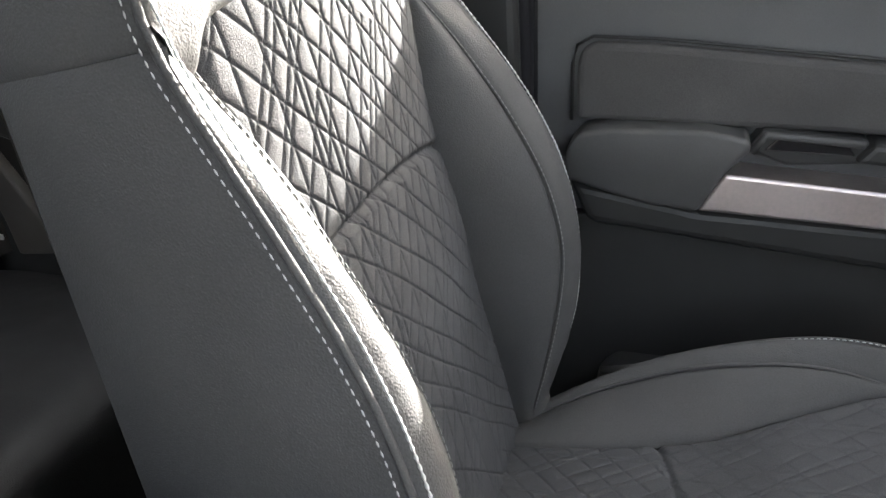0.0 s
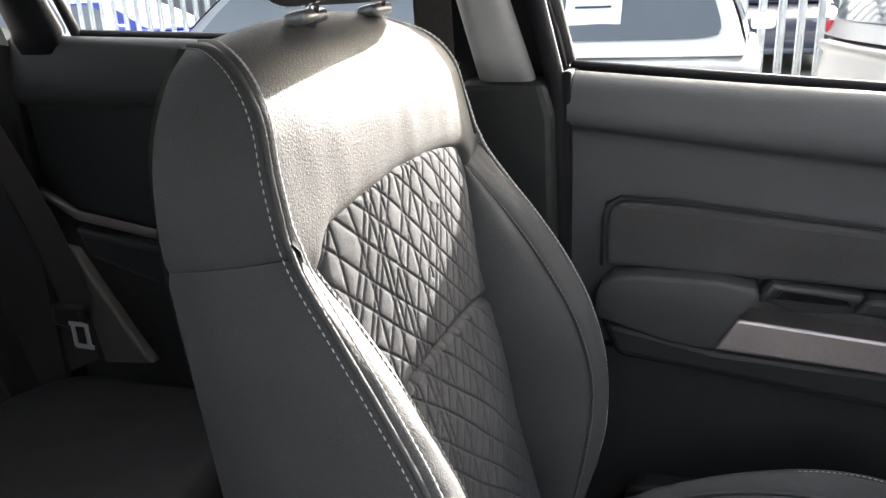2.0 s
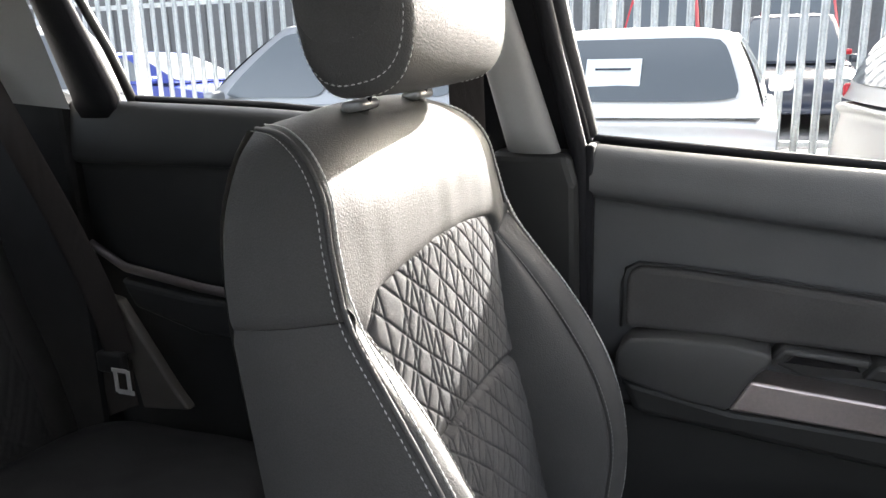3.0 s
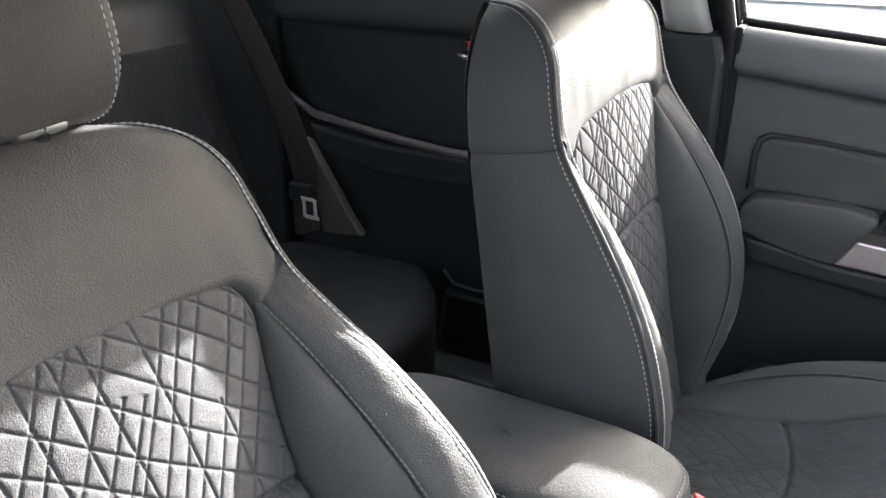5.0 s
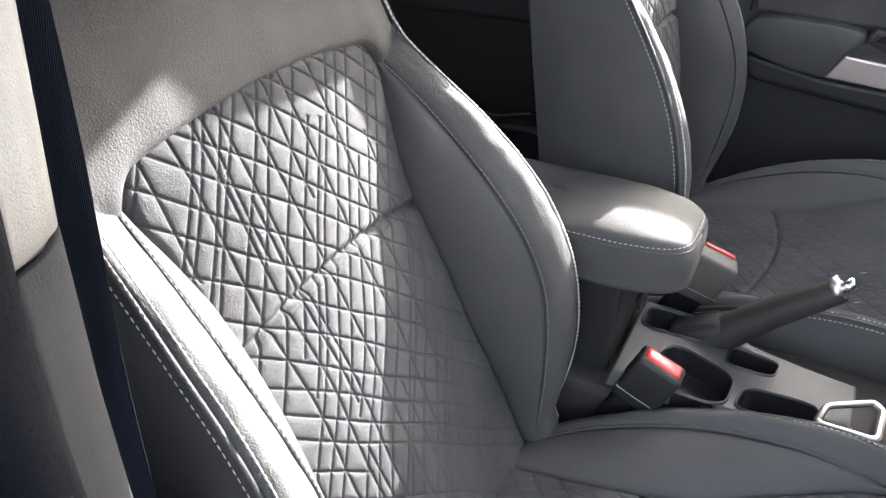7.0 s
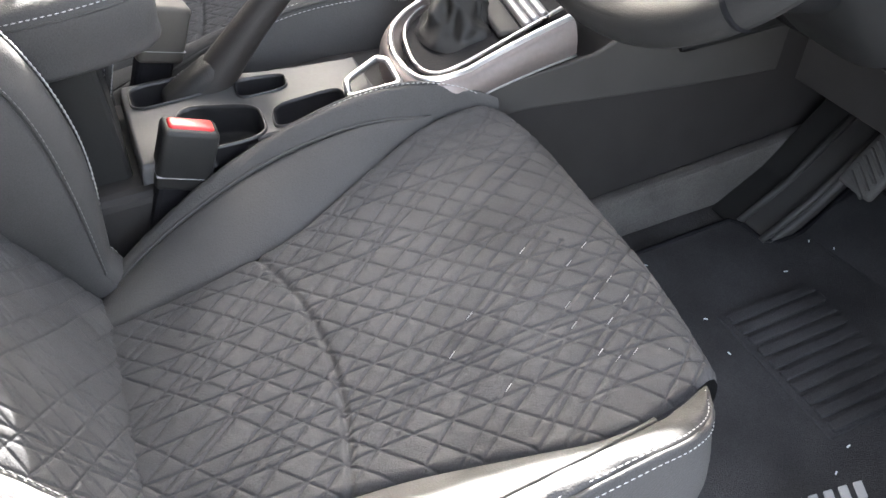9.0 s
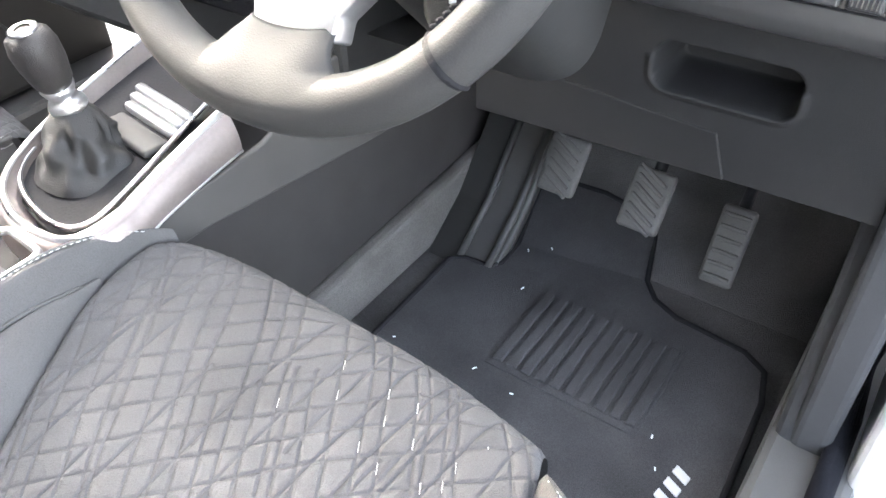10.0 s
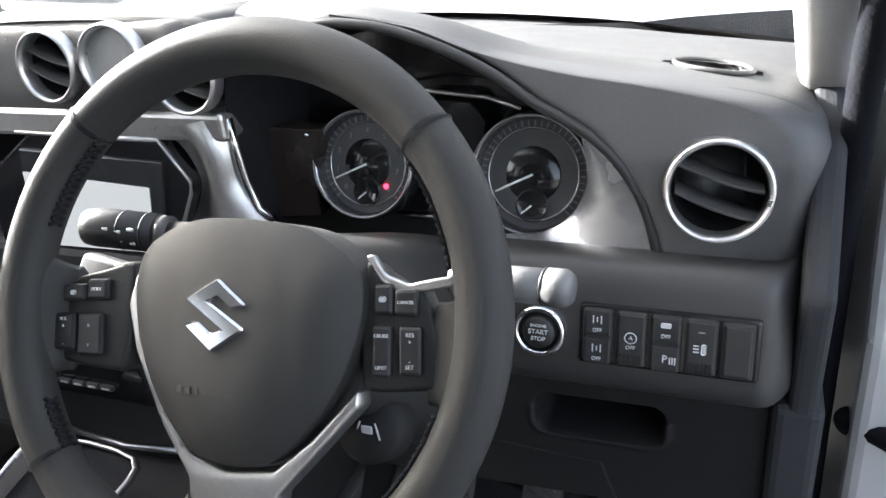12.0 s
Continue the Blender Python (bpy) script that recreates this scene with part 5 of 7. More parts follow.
# ---- dashboard ----
dash = thing("dashboard", "dark grey dashboard with round vents and silver trim", "dashboard")


LIP = [(-0.712, 1.164), (-0.698, 1.184), (-0.655, 1.199), (-0.54, 1.214), (-0.46, 1.228), (-0.385, 1.252), (-0.30, 1.266), (-0.235, 1.258), (-0.19, 1.252),
       (-0.15, 1.266), (0.0, 1.274), (0.15, 1.268), (0.26, 1.236), (0.50, 1.212), (0.735, 1.185)]


def dash_top(s, t):
    y = lerp(-0.712, 0.735, s)
    z0 = table(LIP, y)
    x1 = 1.42 - 0.60 * y * y
    prof = [(0.0, (0.730, z0 - 0.006)), (0.05, (0.738, z0)), (0.16, (0.79, z0 - 0.002)), (0.40, (0.94, lerp(z0, 1.168, 0.6))), (0.75, (lerp(0.94, x1, 0.6), 1.170)), (1.0, (x1, 1.148))]
    p = table(prof, t)
    return Vector((p[0] + 0.03 * max(0, (-0.69 - y) / 0.022) ** 2, y, p[1]))
top_ = sheet("dash_top", dash_top, 190, 90, SOFT_PLASTIC, dash, "", flip=False)

# outer vent housing: a face between the instrument arch and the outer corner
FLANK = [(0.0, (-0.597, 1.040)), (0.15, (-0.580, 1.099)), (0.28, (-0.561, 1.138)), (0.40, (-0.532, 1.170)), (0.52, (-0.488, 1.196)), (0.64, (-0.455, 1.219)), (0.76, (-0.417, 1.238)), (0.88, (-0.368, 1.255)), (1.0, (-0.30, 1.262))]
OUTER = [(0.0, (-0.694, 1.040)), (0.10, (-0.708, 1.075)), (0.28, (-0.710, 1.160)), (0.40, (-0.688, 1.190)), (0.52, (-0.62, 1.2055)), (0.64, (-0.53, 1.217)), (0.76, (-0.46, 1.2285)), (0.88, (-0.385, 1.252)), (1.0, (-0.30, 1.266))]
def pod(s, t):
    a, b = table(FLANK, s), table(OUTER, s)
    q = a.lerp(b, t)
    w = (b - a).length
    e = (1 - t) * w
    r = 0.024 * max(0, 1 - e / 0.030) ** 2.2 * min(1, w / 0.05)
    low = 0.030 * max(0, 1 - (q[1] - 1.040) / 0.018) ** 2
    return Vector((0.710 + 0.010 * max(0, q[1] - 1.15) / 0.06 + r + low + 0.004 * math.exp(-t * w / 0.004), q[0], q[1]))
house = sheet("vent_housing", pod, 130, 90, DASH_LIT, dash, "", flip=True)
punch(house, (0.708, -0.633, 1.130), (-1, -0.04, 0.12), 0.0375)


def round_vent(c, axis, r, mat_ring, label, slats=True):
    ring_ = revolve("air_vent", [(r * 0.86, -0.006), (r * 0.86, 0.006), (r * 0.90, 0.011), (r * 0.96, 0.012), (r, 0.006), (r * 1.02, -0.004)], c, axis, mat_ring, dash, label)
    revolve("vent_throat", [(r * 0.87, 0.004), (r * 0.85, -0.02), (r * 0.8, -0.050), (0.0, -0.051)], c, axis, KEY, ring_)
    if slats:
        z = Vector(axis).normalized()
        u = z.cross(Vector((0, 0, 1))).normalized()
        w = u.cross(z).normalized()
        for k in (0.26, -0.30):
            def slat(s, t, k=k):
                a = (s * 2 - 1)
                half = math.sqrt(max(0.0, 0.70 - k * k)) * r
                g = 2 * math.pi * t
                return Vector(c) + u * a * half + w * (k * r + 0.0038 * math.sin(g) - 0.0030 * (1 - a * a) + 0.26 * r * a) + z * (-0.010 + 0.013 * math.cos(g) - 0.004 * math.sin(g))
            sheet("vent_slat", slat, 16, 14, SOFT_PLASTIC, ring_)
        tube("vent_vane", [Vector(c) - u * 0.50 * r - w * 0.5 * r - z * 0.024, Vector(c) - u * 0.42 * r + w * 0.6 * r - z * 0.024], 0.0012, PLASTIC, ring_, n=6)
    return ring_


round_vent((0.708, -0.633, 1.130), (-1, -0.04, 0.12), 0.0415, SATIN, "round vent with a satin ring")

# centre housing with two vents and a round display
def centre_pod(s, t):
    y = lerp(-0.181, 0.220, s)
    e = abs(s * 2 - 1)
    r = 0.035 * max(0, (e - 0.70) / 0.30) ** 2
    prof = [(0.0, (0.770, 1.162)), (0.10, (0.728, 1.166)), (0.2, (0.716, 1.180)), (0.55, (0.716, 1.225)), (0.8, (0.726, 1.262)), (1.0, (0.76, 1.272))]
    p = table(prof, t)
    return Vector((p[0] + r, y, p[1]))
cpod = sheet("centre_housing", centre_pod, 150, 60, SOFT_PLASTIC, dash, "", flip=True)
for yy, zz in ((0.016, 1.226), (-0.150, 1.216), (-0.068, 1.230)):
    punch(cpod, (0.714, yy, zz), (-1, 0, 0.06), 0.0335)
round_vent((0.714, 0.016, 1.226), (-1, 0, 0.06), 0.037, SATIN, "round vent with a satin ring")
round_vent((0.714, -0.150, 1.216), (-1, 0, 0.06), 0.037, SATIN, "round vent with a satin ring")
disp = round_vent((0.714, -0.068, 1.230), (-1, 0, 0.06), 0.038, SATIN, "round display with a silver ring", slats=False)
revolve("display_face", [(0.0, 0.001), (0.0335, 0.001)], (0.7125, -0.068, 1.230), (-1, 0, 0.06), PEWTER, disp, "pale grey face", n=40)

# instrument binnacle
arch = [(-0.168, 1.030), (-0.170, 1.110), (-0.176, 1.165), (-0.190, 1.215), (-0.230, 1.248), (-0.293, 1.260), (-0.330, 1.260), (-0.370, 1.253), (-0.417, 1.236), (-0.455, 1.217), (-0.488, 1.194), (-0.532, 1.168), (-0.561, 1.138), (-0.580, 1.099), (-0.594, 1.040)]
def arch_at(t):
    return table([(i / (len(arch) - 1), a) for i, a in enumerate(arch)], t)
def hood_inner(s, t):
    a = arch_at(s)
    cx, cz = -0.375, 1.08
    k = lerp(1.0, 0.86, t)
    return Vector((lerp(0.722, 0.832, t), cx + (a[0] - cx) * k, cz + (a[1] - cz) * k))
sheet("hood_lining", hood_inner, 60, 10, RUBBER, dash, "", flip=True)
mesh_part("binnacle", [hood_inner(i / 40, 1.0) for i in range(41)], [tuple(range(41))], GLOSS_BLACK, dash, "black instrument recess", smooth=False)
tube("hood_edge", [Vector((0.714, arch_at(i / 60)[0], arch_at(i / 60)[1])) for i in range(13, 61)], 0.0045, PLASTIC, dash, n=10)


def gauge(yc, zc, r, label, marks, needle, red=False):
    g = revolve("gauge", [(r * 0.97, 0.0), (r * 0.99, 0.014), (r * 1.05, 0.018), (r * 1.09, 0.012), (r * 1.10, -0.010)], (0.792, yc, zc), (-1, 0, 0.30), GAUGE_RING, dash, label)
    ax = Vector((-1, 0, 0.30)).normalized()
    u = Vector((0, -1, 0))
    w = ax.cross(u).normalized() * -1
    if w.z < 0:
        w = -w
    c = Vector((0.792, yc, zc))
    revolve("dial", [(0.0, 0.0), (r * 0.98, 0.0)], c, ax, GAUGE_FACE, g, "dark grey dial", n=48)
    revolve("dial_centre", [(0.0, 0.0015), (r * 0.48, 0.0015), (r * 0.50, 0.0005)], c, ax, GLOSS_BLACK, g, "", n=40)
    revolve("inner_ring", [(r * 0.80, 0.001), (r * 0.82, 0.003), (r * 0.84, 0.001)], c, ax, GAUGE_RING, g, "", n=48)
    for i in range(marks):
        a = radians(225 - 270 * i / (marks - 1))
        p = c + (u * math.cos(a) + w * math.sin(a)) * r * 0.90 + ax * 0.0015
        rot = Matrix((u, w, ax)).transposed() @ Matrix.Rotation(a, 3, 'Z')
        bm = box_bm((r * 0.10, 0.0010 if i % 2 else 0.0018, 0.0006), (0, 0, 0), 0, 1, rot)
        bmesh.ops.translate(bm, vec=p, verts=bm.verts)
        part("mark", bm, DIM_PRINT, g)
    a = radians(needle)
    p0, p1 = c + ax * 0.004, c + (u * math.cos(a) + w * math.sin(a)) * r * 0.74 + ax * 0.004
    tube("needle", [p0, p1], 0.0011, NEEDLE, g, "pale needle", n=6)
    c2 = c - w * r * 0.55 + ax * 0.002
    revolve("sub_dial", [(0.0, 0.0), (r * 0.26, 0.0), (r * 0.28, 0.001), (r * 0.30, 0.0)], c2, ax, GLOSS_BLACK, g, "", n=28)
    tube("sub_needle", [c2 + ax * 0.002, c2 + (u * math.cos(radians(220)) + w * math.sin(radians(220))) * r * 0.22 + ax * 0.002], 0.0008, NEEDLE, g, "", n=6)
    if red:
        revolve("warning_lamp", [(0.0, 0.0), (0.0027, 0.0)], c + u * r * 0.42 - w * r * 0.42 + ax * 0.0025, ax, WARN, g, "small red lit warning lamp", n=16)
    return g, c, u, w, ax


GAUGE_FACE = material("gauge_face", (0.055, 0.056, 0.058), 0.4, vary=0.04)
NEEDLE = material("needle", (0.80, 0.80, 0.80), 0.5)
WARN = material("warning_red", (0.8, 0.02, 0.03), 0.4)
wb = WARN.node_tree.nodes["Principled BSDF"]
wb.inputs["Emission Color"].default_value, wb.inputs["Emission Strength"].default_value = (1, 0.02, 0.05, 1), 1.2


def lettering(name, text, size, place, right, up, mat, parent, depth=0.0003, align='CENTER'):
    """Raised characters in the built-in font."""
    cu = bpy.data.curves.new(name, 'FONT')
    cu.body, cu.size, cu.extrude = text, size, depth
    cu.align_x, cu.align_y = align, 'CENTER'
    tmp = bpy.data.objects.new(name, cu)
    scene.collection.objects.link(tmp)
    dg = bpy.context.evaluated_depsgraph_get()
    me = bpy.data.meshes.new_from_object(tmp.evaluated_get(dg))
    bpy.data.objects.remove(tmp)
    r, u = Vector(right).normalized(), Vector(up).normalized()
    n = r.cross(u)
    m = Matrix((r, u, n)).transposed().to_4x4()
    m.translation = Vector(place)
    me.transform(m)
    me.materials.clear()
    me.materials.append(mat)
    ob = new(name, me)
    ob.parent = parent
    return ob


gl = gauge(-0.288, 1.106, 0.052, "rev counter with a chrome ring", 33, 204, True)
gauge(-0.463, 1.103, 0.054, "speedometer with a chrome ring", 37, 206)
g_, c_, u_, w_, a_ = gl
for i, ch in enumerate("012345678"):
    a = radians(225 - 270 * i / 8)
    lettering("numeral", ch, 0.0075, c_ + (u_ * math.cos(a) + w_ * math.sin(a)) * 0.052 * 0.66 + a_ * 0.002, u_, w_, DIM_PRINT, g_)
prism("info_display", [(-0.350, 1.056), (-0.405, 1.056), (-0.415, 1.150), (-0.400, 1.170), (-0.350, 1.172), (-0.335, 1.15)], 0.800, 0.806, GLOSS_BLACK, dash, "dark information display", axis="x", bevel=0.001)
tube("display_rim", [(0.798, -0.300, 1.172), (0.797, -0.36, 1.182), (0.797, -0.42, 1.176), (0.797, -0.452, 1.166)], 0.0022, SATIN, dash, "", n=6)
tube("display_foot", [(0.796, -0.305, 1.052), (0.795, -0.36, 1.050), (0.796, -0.400, 1.052)], 0.0028, CHROME, dash, "", n=6)
prism("side_gloss_panel", [(-0.150, 1.148), (-0.246, 1.146), (-0.234, 1.090), (-0.232, 1.050), (-0.178, 1.044), (-0.150, 1.070)], 0.776, 0.80, BROWN_GLOSS, dash, "", axis="x", bevel=0.002)
for yy, zz in ((-0.172, 1.149), (-0.233, 1.142)):
    revolve("panel_screw", [(0.0, 0.002), (0.0025, 0.002), (0.0032, 0.0)], (0.771, yy, zz), (-1, 0, 0.1), CHROME, dash, "", n=14)

# bright woven-pattern trim beside the speedometer
WEAVE = material("woven_silver", (0.70, 0.70, 0.71), 0.24, metal=0.9, scale=900, bump=0.00002, vary=0.05, kind="weave")
def crescent(s, t):
    inner = table([(0.0, (-0.525, 1.168)), (0.3, (-0.524, 1.120)), (0.55, (-0.510, 1.084)), (0.8, (-0.482, 1.063)), (1.0, (-0.440, 1.057))], s)
    outer = table([(0.0, (-0.537, 1.166)), (0.25, (-0.561, 1.138)), (0.5, (-0.579, 1.099)), (0.66, (-0.590, 1.060)), (0.74, (-0.584, 1.045)), (1.0, (-0.440, 1.042))], s)
    q = inner.lerp(outer, t)
    flange = 0.010 * max(0.0, 1 - abs(q[1] - 1.046) / 0.012)
    return Vector((lerp(lerp(0.716, 0.752, min(1.0, s / 0.4)), 0.717, t ** 0.8) - 0.006 * math.sin(math.pi * t) - flange * 0.4, q[0], q[1]))
sheet("silver_crescent", crescent, 70, 24, WEAVE, dash, "silver woven-pattern trim", flip=True)
# silver strip on the other side and round the screen
def stack_trim(s, t):
    a = table([(0.0, (-0.178, 1.176)), (0.25, (-0.181, 1.142)), (0.5, (-0.184, 1.106)), (0.8, (-0.209, 1.066)), (1.0, (-0.235, 1.045))], s)
    b = table([(0.0, (-0.060, 1.158)), (0.2, (-0.106, 1.146)), (0.4, (-0.126, 1.104)), (0.75, (-0.100, 1.050)), (1.0, (-0.075, 1.000))], s)
    q = a.lerp(b, t)
    return Vector((0.728 - 0.018 * math.sin(math.pi * t) - 0.008 * math.sin(2 * math.pi * t), q[0], q[1]))
sheet("stack_trim", stack_trim, 24, 14, SATIN, dash, "satin silver trim beside the screen", flip=True)
tube("trim_edge", [(0.724, -0.178, 1.172), (0.722, -0.182, 1.142), (0.722, -0.185, 1.106), (0.722, -0.197, 1.080), (0.724, -0.212, 1.062)], 0.005, CHROME, dash, "", n=8)
prism("upper_trim", [(-0.180, 1.150), (-0.180, 1.180), (0.25, 1.182), (0.25, 1.150)], 0.712, 0.76, SATIN, dash, "", axis="x", bevel=0.006, segs=3)
prism("screen_bezel", [(-0.098, 1.152), (-0.127, 1.108), (-0.125, 1.095), (-0.100, 1.050), (-0.085, 1.010), (0.175, 1.000), (0.165, 1.10), (0.075, 1.156)], 0.712, 0.75, GLOSS_BLACK, dash, "gloss black screen surround", axis="x", bevel=0.004)
bez = [(0.095, 1.1545), (-0.096, 1.1510), (-0.1255, 1.1080), (-0.1235, 1.0955), (-0.0985, 1.0500), (-0.0850, 1.0150)]
tube("bezel_edge", [(0.7125, y, z) for y, z in bez], 0.0022, SATIN, dash, "bright edge round the screen", n=8)
SCREEN = material("screen_glass", (0.02, 0.021, 0.022), 0.12, spec=0.8)
LIT = material("lit_page", (0.05, 0.05, 0.05), 0.2)
lb = LIT.node_tree.nodes["Principled BSDF"]
lb.inputs["Emission Color"].default_value, lb.inputs["Emission Strength"].default_value = (0.93, 0.96, 1.0, 1), 0.075
prism("touch_screen", [(-0.098, 1.128), (-0.080, 1.045), (-0.068, 1.020), (0.115, 1.015), (0.095, 1.136)], 0.7085, 0.716, SCREEN, dash, "dark glossy touch screen", axis="x", bevel=0.001)
prism("lit_page", [(-0.074, 1.100), (-0.064, 1.045), (-0.052, 1.024), (0.108, 1.021), (0.098, 1.110)], 0.7070, 0.7084, LIT, dash, "white lit page of the screen", axis="x", bevel=0.0003)

prism("stack_body", [(-0.112, 0.72), (-0.112, 1.02), (0.21, 1.02), (0.21, 0.72)], 0.705, 0.90, PLASTIC, dash, "", axis="x", bevel=0.010)
prism("climate_panel", [(-0.010, 0.820), (-0.008, 0.925), (0.20, 0.925), (0.20, 0.820)], 0.690, 0.72, GLOSS_BLACK, dash, "gloss black climate panel", axis="x", bevel=0.004)
for yy in (0.028, 0.17):
    revolve("climate_knob", [(0.0, 0.018), (0.011, 0.018), (0.014, 0.014), (0.015, 0.0)], (0.690, yy, 0.893), (-1, 0, 0.2), CHROME, dash, "chrome-edged knob", n=28)
for i in range(5):
    box("climate_key", (0.006, 0.020, 0.007), (0.687, 0.05 + 0.022 * i, 0.842), PLASTIC, dash, "", 0.0015)
    box("key_print", (0.0008, 0.011, 0.0022), (0.6836, 0.05 + 0.022 * i, 0.842), WHITE_PRINT, dash, "", 0)
tube("stack_ledge", [(0.70, -0.03, 0.75), (0.695, 0.06, 0.745), (0.70, 0.17, 0.75)], 0.004, SATIN, dash, "", n=8)

# fascia below the vents, with the start button and switches
def fascia(s, t):
    y = lerp(-0.705, -0.405, s)
    e = max(0, (0.10 - s) / 0.10)
    prof = [(0.0, (0.742, 1.058)), (0.08, (0.715, 1.070)), (0.16, (0.690, 1.074)), (0.24, (0.676, 1.066)), (0.36, (0.668, 1.045)), (0.70, (0.656, 0.988)), (0.84, (0.657, 0.972)), (0.92, (0.666, 0.962)), (1.0, (0.705, 0.958))]
    p = table(prof, t)
    return Vector((p[0] + 0.05 * e * e, y, p[1]))
sheet("fascia", fascia, 50, 40, FASCIA, dash, "", flip=True)


def on_fascia(y, z, out=0.0):
    x = lerp(0.6685, 0.656, (1.047 - z) / 0.062)
    n = Vector((-0.98, 0, 0.196))
    return Vector((x, y, z)) + n * out


FU, FW, FN = Vector((0, -1, 0)), Vector((0.196, 0, 0.98)), Vector((-0.98, 0, 0.196))
frot = Matrix((FU, FW, FN)).transposed()
def fascia_box(name, y, z, w, h, d, mat, parent, label="", out=0.0, bevel=0.0015):
    bm = box_bm((w, h, d), (0, 0, 0), bevel, 2, frot)
    bmesh.ops.translate(bm, vec=on_fascia(y, z, out), verts=bm.verts)
    return part(name, bm, mat, parent, label)


sw = fascia_box("switch_panel", -0.6035, 1.0165, 0.140, 0.052, 0.010, GLOSS_BLACK, dash, "row of five black switches", 0.0, 0.003)
for i, (top_t, low_t) in enumerate((("OFF", "OFF"), ("OFF", ""), ("OFF", "P"), ("", ""), ("", ""))):
    y = -0.5495 - 0.0268 * i
    k = fascia_box("switch", y, 1.0165, 0.0240, 0.0460, 0.010, PLASTIC, sw, "", 0.004, 0.0025)
    if i in (0, 2):
        for zz in (1.0285, 1.0045):
            fascia_box("switch_half", y, zz, 0.0215, 0.0205, 0.003, KEY, k, "", 0.0092, 0.0012)
    elif i == 4:
        fascia_box("switch_blank", y, 1.0165, 0.019, 0.040, 0.002, KEY, k, "", 0.009, 0.001)
    else:
        fascia_box("switch_face", y, 1.0165, 0.0205, 0.0420, 0.002, KEY, k, "", 0.009, 0.001)
    def txt(t_, z, size=0.0044, k=k, y=y):
        lettering("marking", t_, size, on_fascia(y, z, 0.0112), FU, FW, WHITE_PRINT, k)
    if i == 0:
        txt("OFF", 1.0225); txt("OFF", 0.9985)
        for zz in (1.0315, 1.0075):
            for dy in (-0.0032, 0.0, 0.0032):
                fascia_box("icon_bar", y + dy, zz, 0.0010, 0.0065 if dy else 0.0040, 0.0006, WHITE_PRINT, k, "", 0.0112, 0)
    if i == 1:
        txt("OFF", 1.0110); txt("A", 1.0190, 0.0050)
        revolve("icon_ring", [(0.0042, 0.0), (0.0050, 0.0004), (0.0042, 0.0006)], on_fascia(y, 1.0190, 0.0110), FN, WHITE_PRINT, k, n=24)
    if i == 2:
        txt("OFF", 1.0235)
        fascia_box("icon_bar", y, 1.0325, 0.0080, 0.0040, 0.0006, WHITE_PRINT, k, "", 0.0112, 0.001)
        txt("P", 1.0050, 0.0085)
        for dy in (-0.004, -0.006, -0.008):
            fascia_box("icon_bar", y + dy, 1.0040, 0.0010, 0.0045 + dy * -0.2, 0.0006, WHITE_PRINT, k, "", 0.0112, 0)
    if i == 3:
        for zz in (-0.0025, 0.0, 0.0025):
            fascia_box("icon_bar", y + 0.0035, 1.0165 + zz, 0.0045, 0.0009, 0.0006, WHITE_PRINT, k, "", 0.0112, 0)
        fascia_box("icon_bar", y - 0.0022, 1.0165, 0.0042, 0.0082, 0.0006, WHITE_PRINT, k, "", 0.0112, 0.0015)
        fascia_box("indicator", y, 1.0300, 0.0050, 0.0010, 0.0006, PEWTER, k, "", 0.0112, 0)
    for j in range(6):
        if i in (1, 3):
            fascia_box("switch_rib", y - 0.0075 + 0.003 * j, 1.0010, 0.0010, 0.0075, 0.0010, GLOSS_BLACK, k, "", 0.0105, 0)
sc = on_fascia(-0.5005, 1.014, 0.002)
st = revolve("start_button", [(0.0165, 0.0), (0.0165, 0.004), (0.0185, 0.0075), (0.0210, 0.0075), (0.0228, 0.003), (0.0232, -0.004)], sc, FN, CHROME, dash, "round engine start button with a chrome ring", n=48)
revolve("button_face", [(0.0, 0.008), (0.0125, 0.008), (0.0138, 0.006), (0.0145, 0.0), (0.0168, 0.0005)], sc, FN, PLASTIC, st, "", n=40)
for tx, dz, sz in (("ENGINE", 0.0062, 0.0038), ("START", 0.0008, 0.0058), ("STOP", -0.0052, 0.0052)):
    lettering("marking", tx, sz, sc + FN * 0.0084 + FW * dz, FU, FW, WHITE_PRINT, st)

# lower panel with its open tray
def lower_panel(s, t):
    y, z = lerp(-0.686, -0.300, s), lerp(0.806, 0.972, t)
    # rounded tray pushed into the panel
    q = Vector((max(0, abs(y + 0.541) - 0.046), max(0, abs(z - 0.899) - 0.007))).length - 0.0125
    k = max(0.0, min(1.0, (0.0035 - q) / 0.009))
    k = k * k * (3 - 2 * k)
    lip = 0.0035 * math.exp(-((q - 0.004) / 0.004) ** 2) * (z < 0.905)
    return Vector((0.702 + 0.02 * (0.95 - z) + 0.055 * k - lip - 0.004 * math.sin(math.pi * s), y, z))
# the panel's shade is put into its darker base colour
sheet("lower_panel", lower_panel, 190, 110, DARKENED_BLACK, dash, "black lower panel with an open tray", flip=True)
prism("knee_panel", [(-0.560, 0.806), (-0.545, 0.850), (-0.30, 0.862), (-0.30, 0.796)], 0.6985, 0.72, DARKENED_BLACK, dash, "", axis="x", bevel=0.0015)
strip_sheet("under_dash", [[(0.75, y, 0.81) for y in (-0.69, -0.4, -0.10)], [(0.95, y, 0.80) for y in (-0.69, -0.4, -0.10)], [(1.2, y, 0.85) for y in (-0.69, -0.4, -0.10)]], PLASTIC, dash)
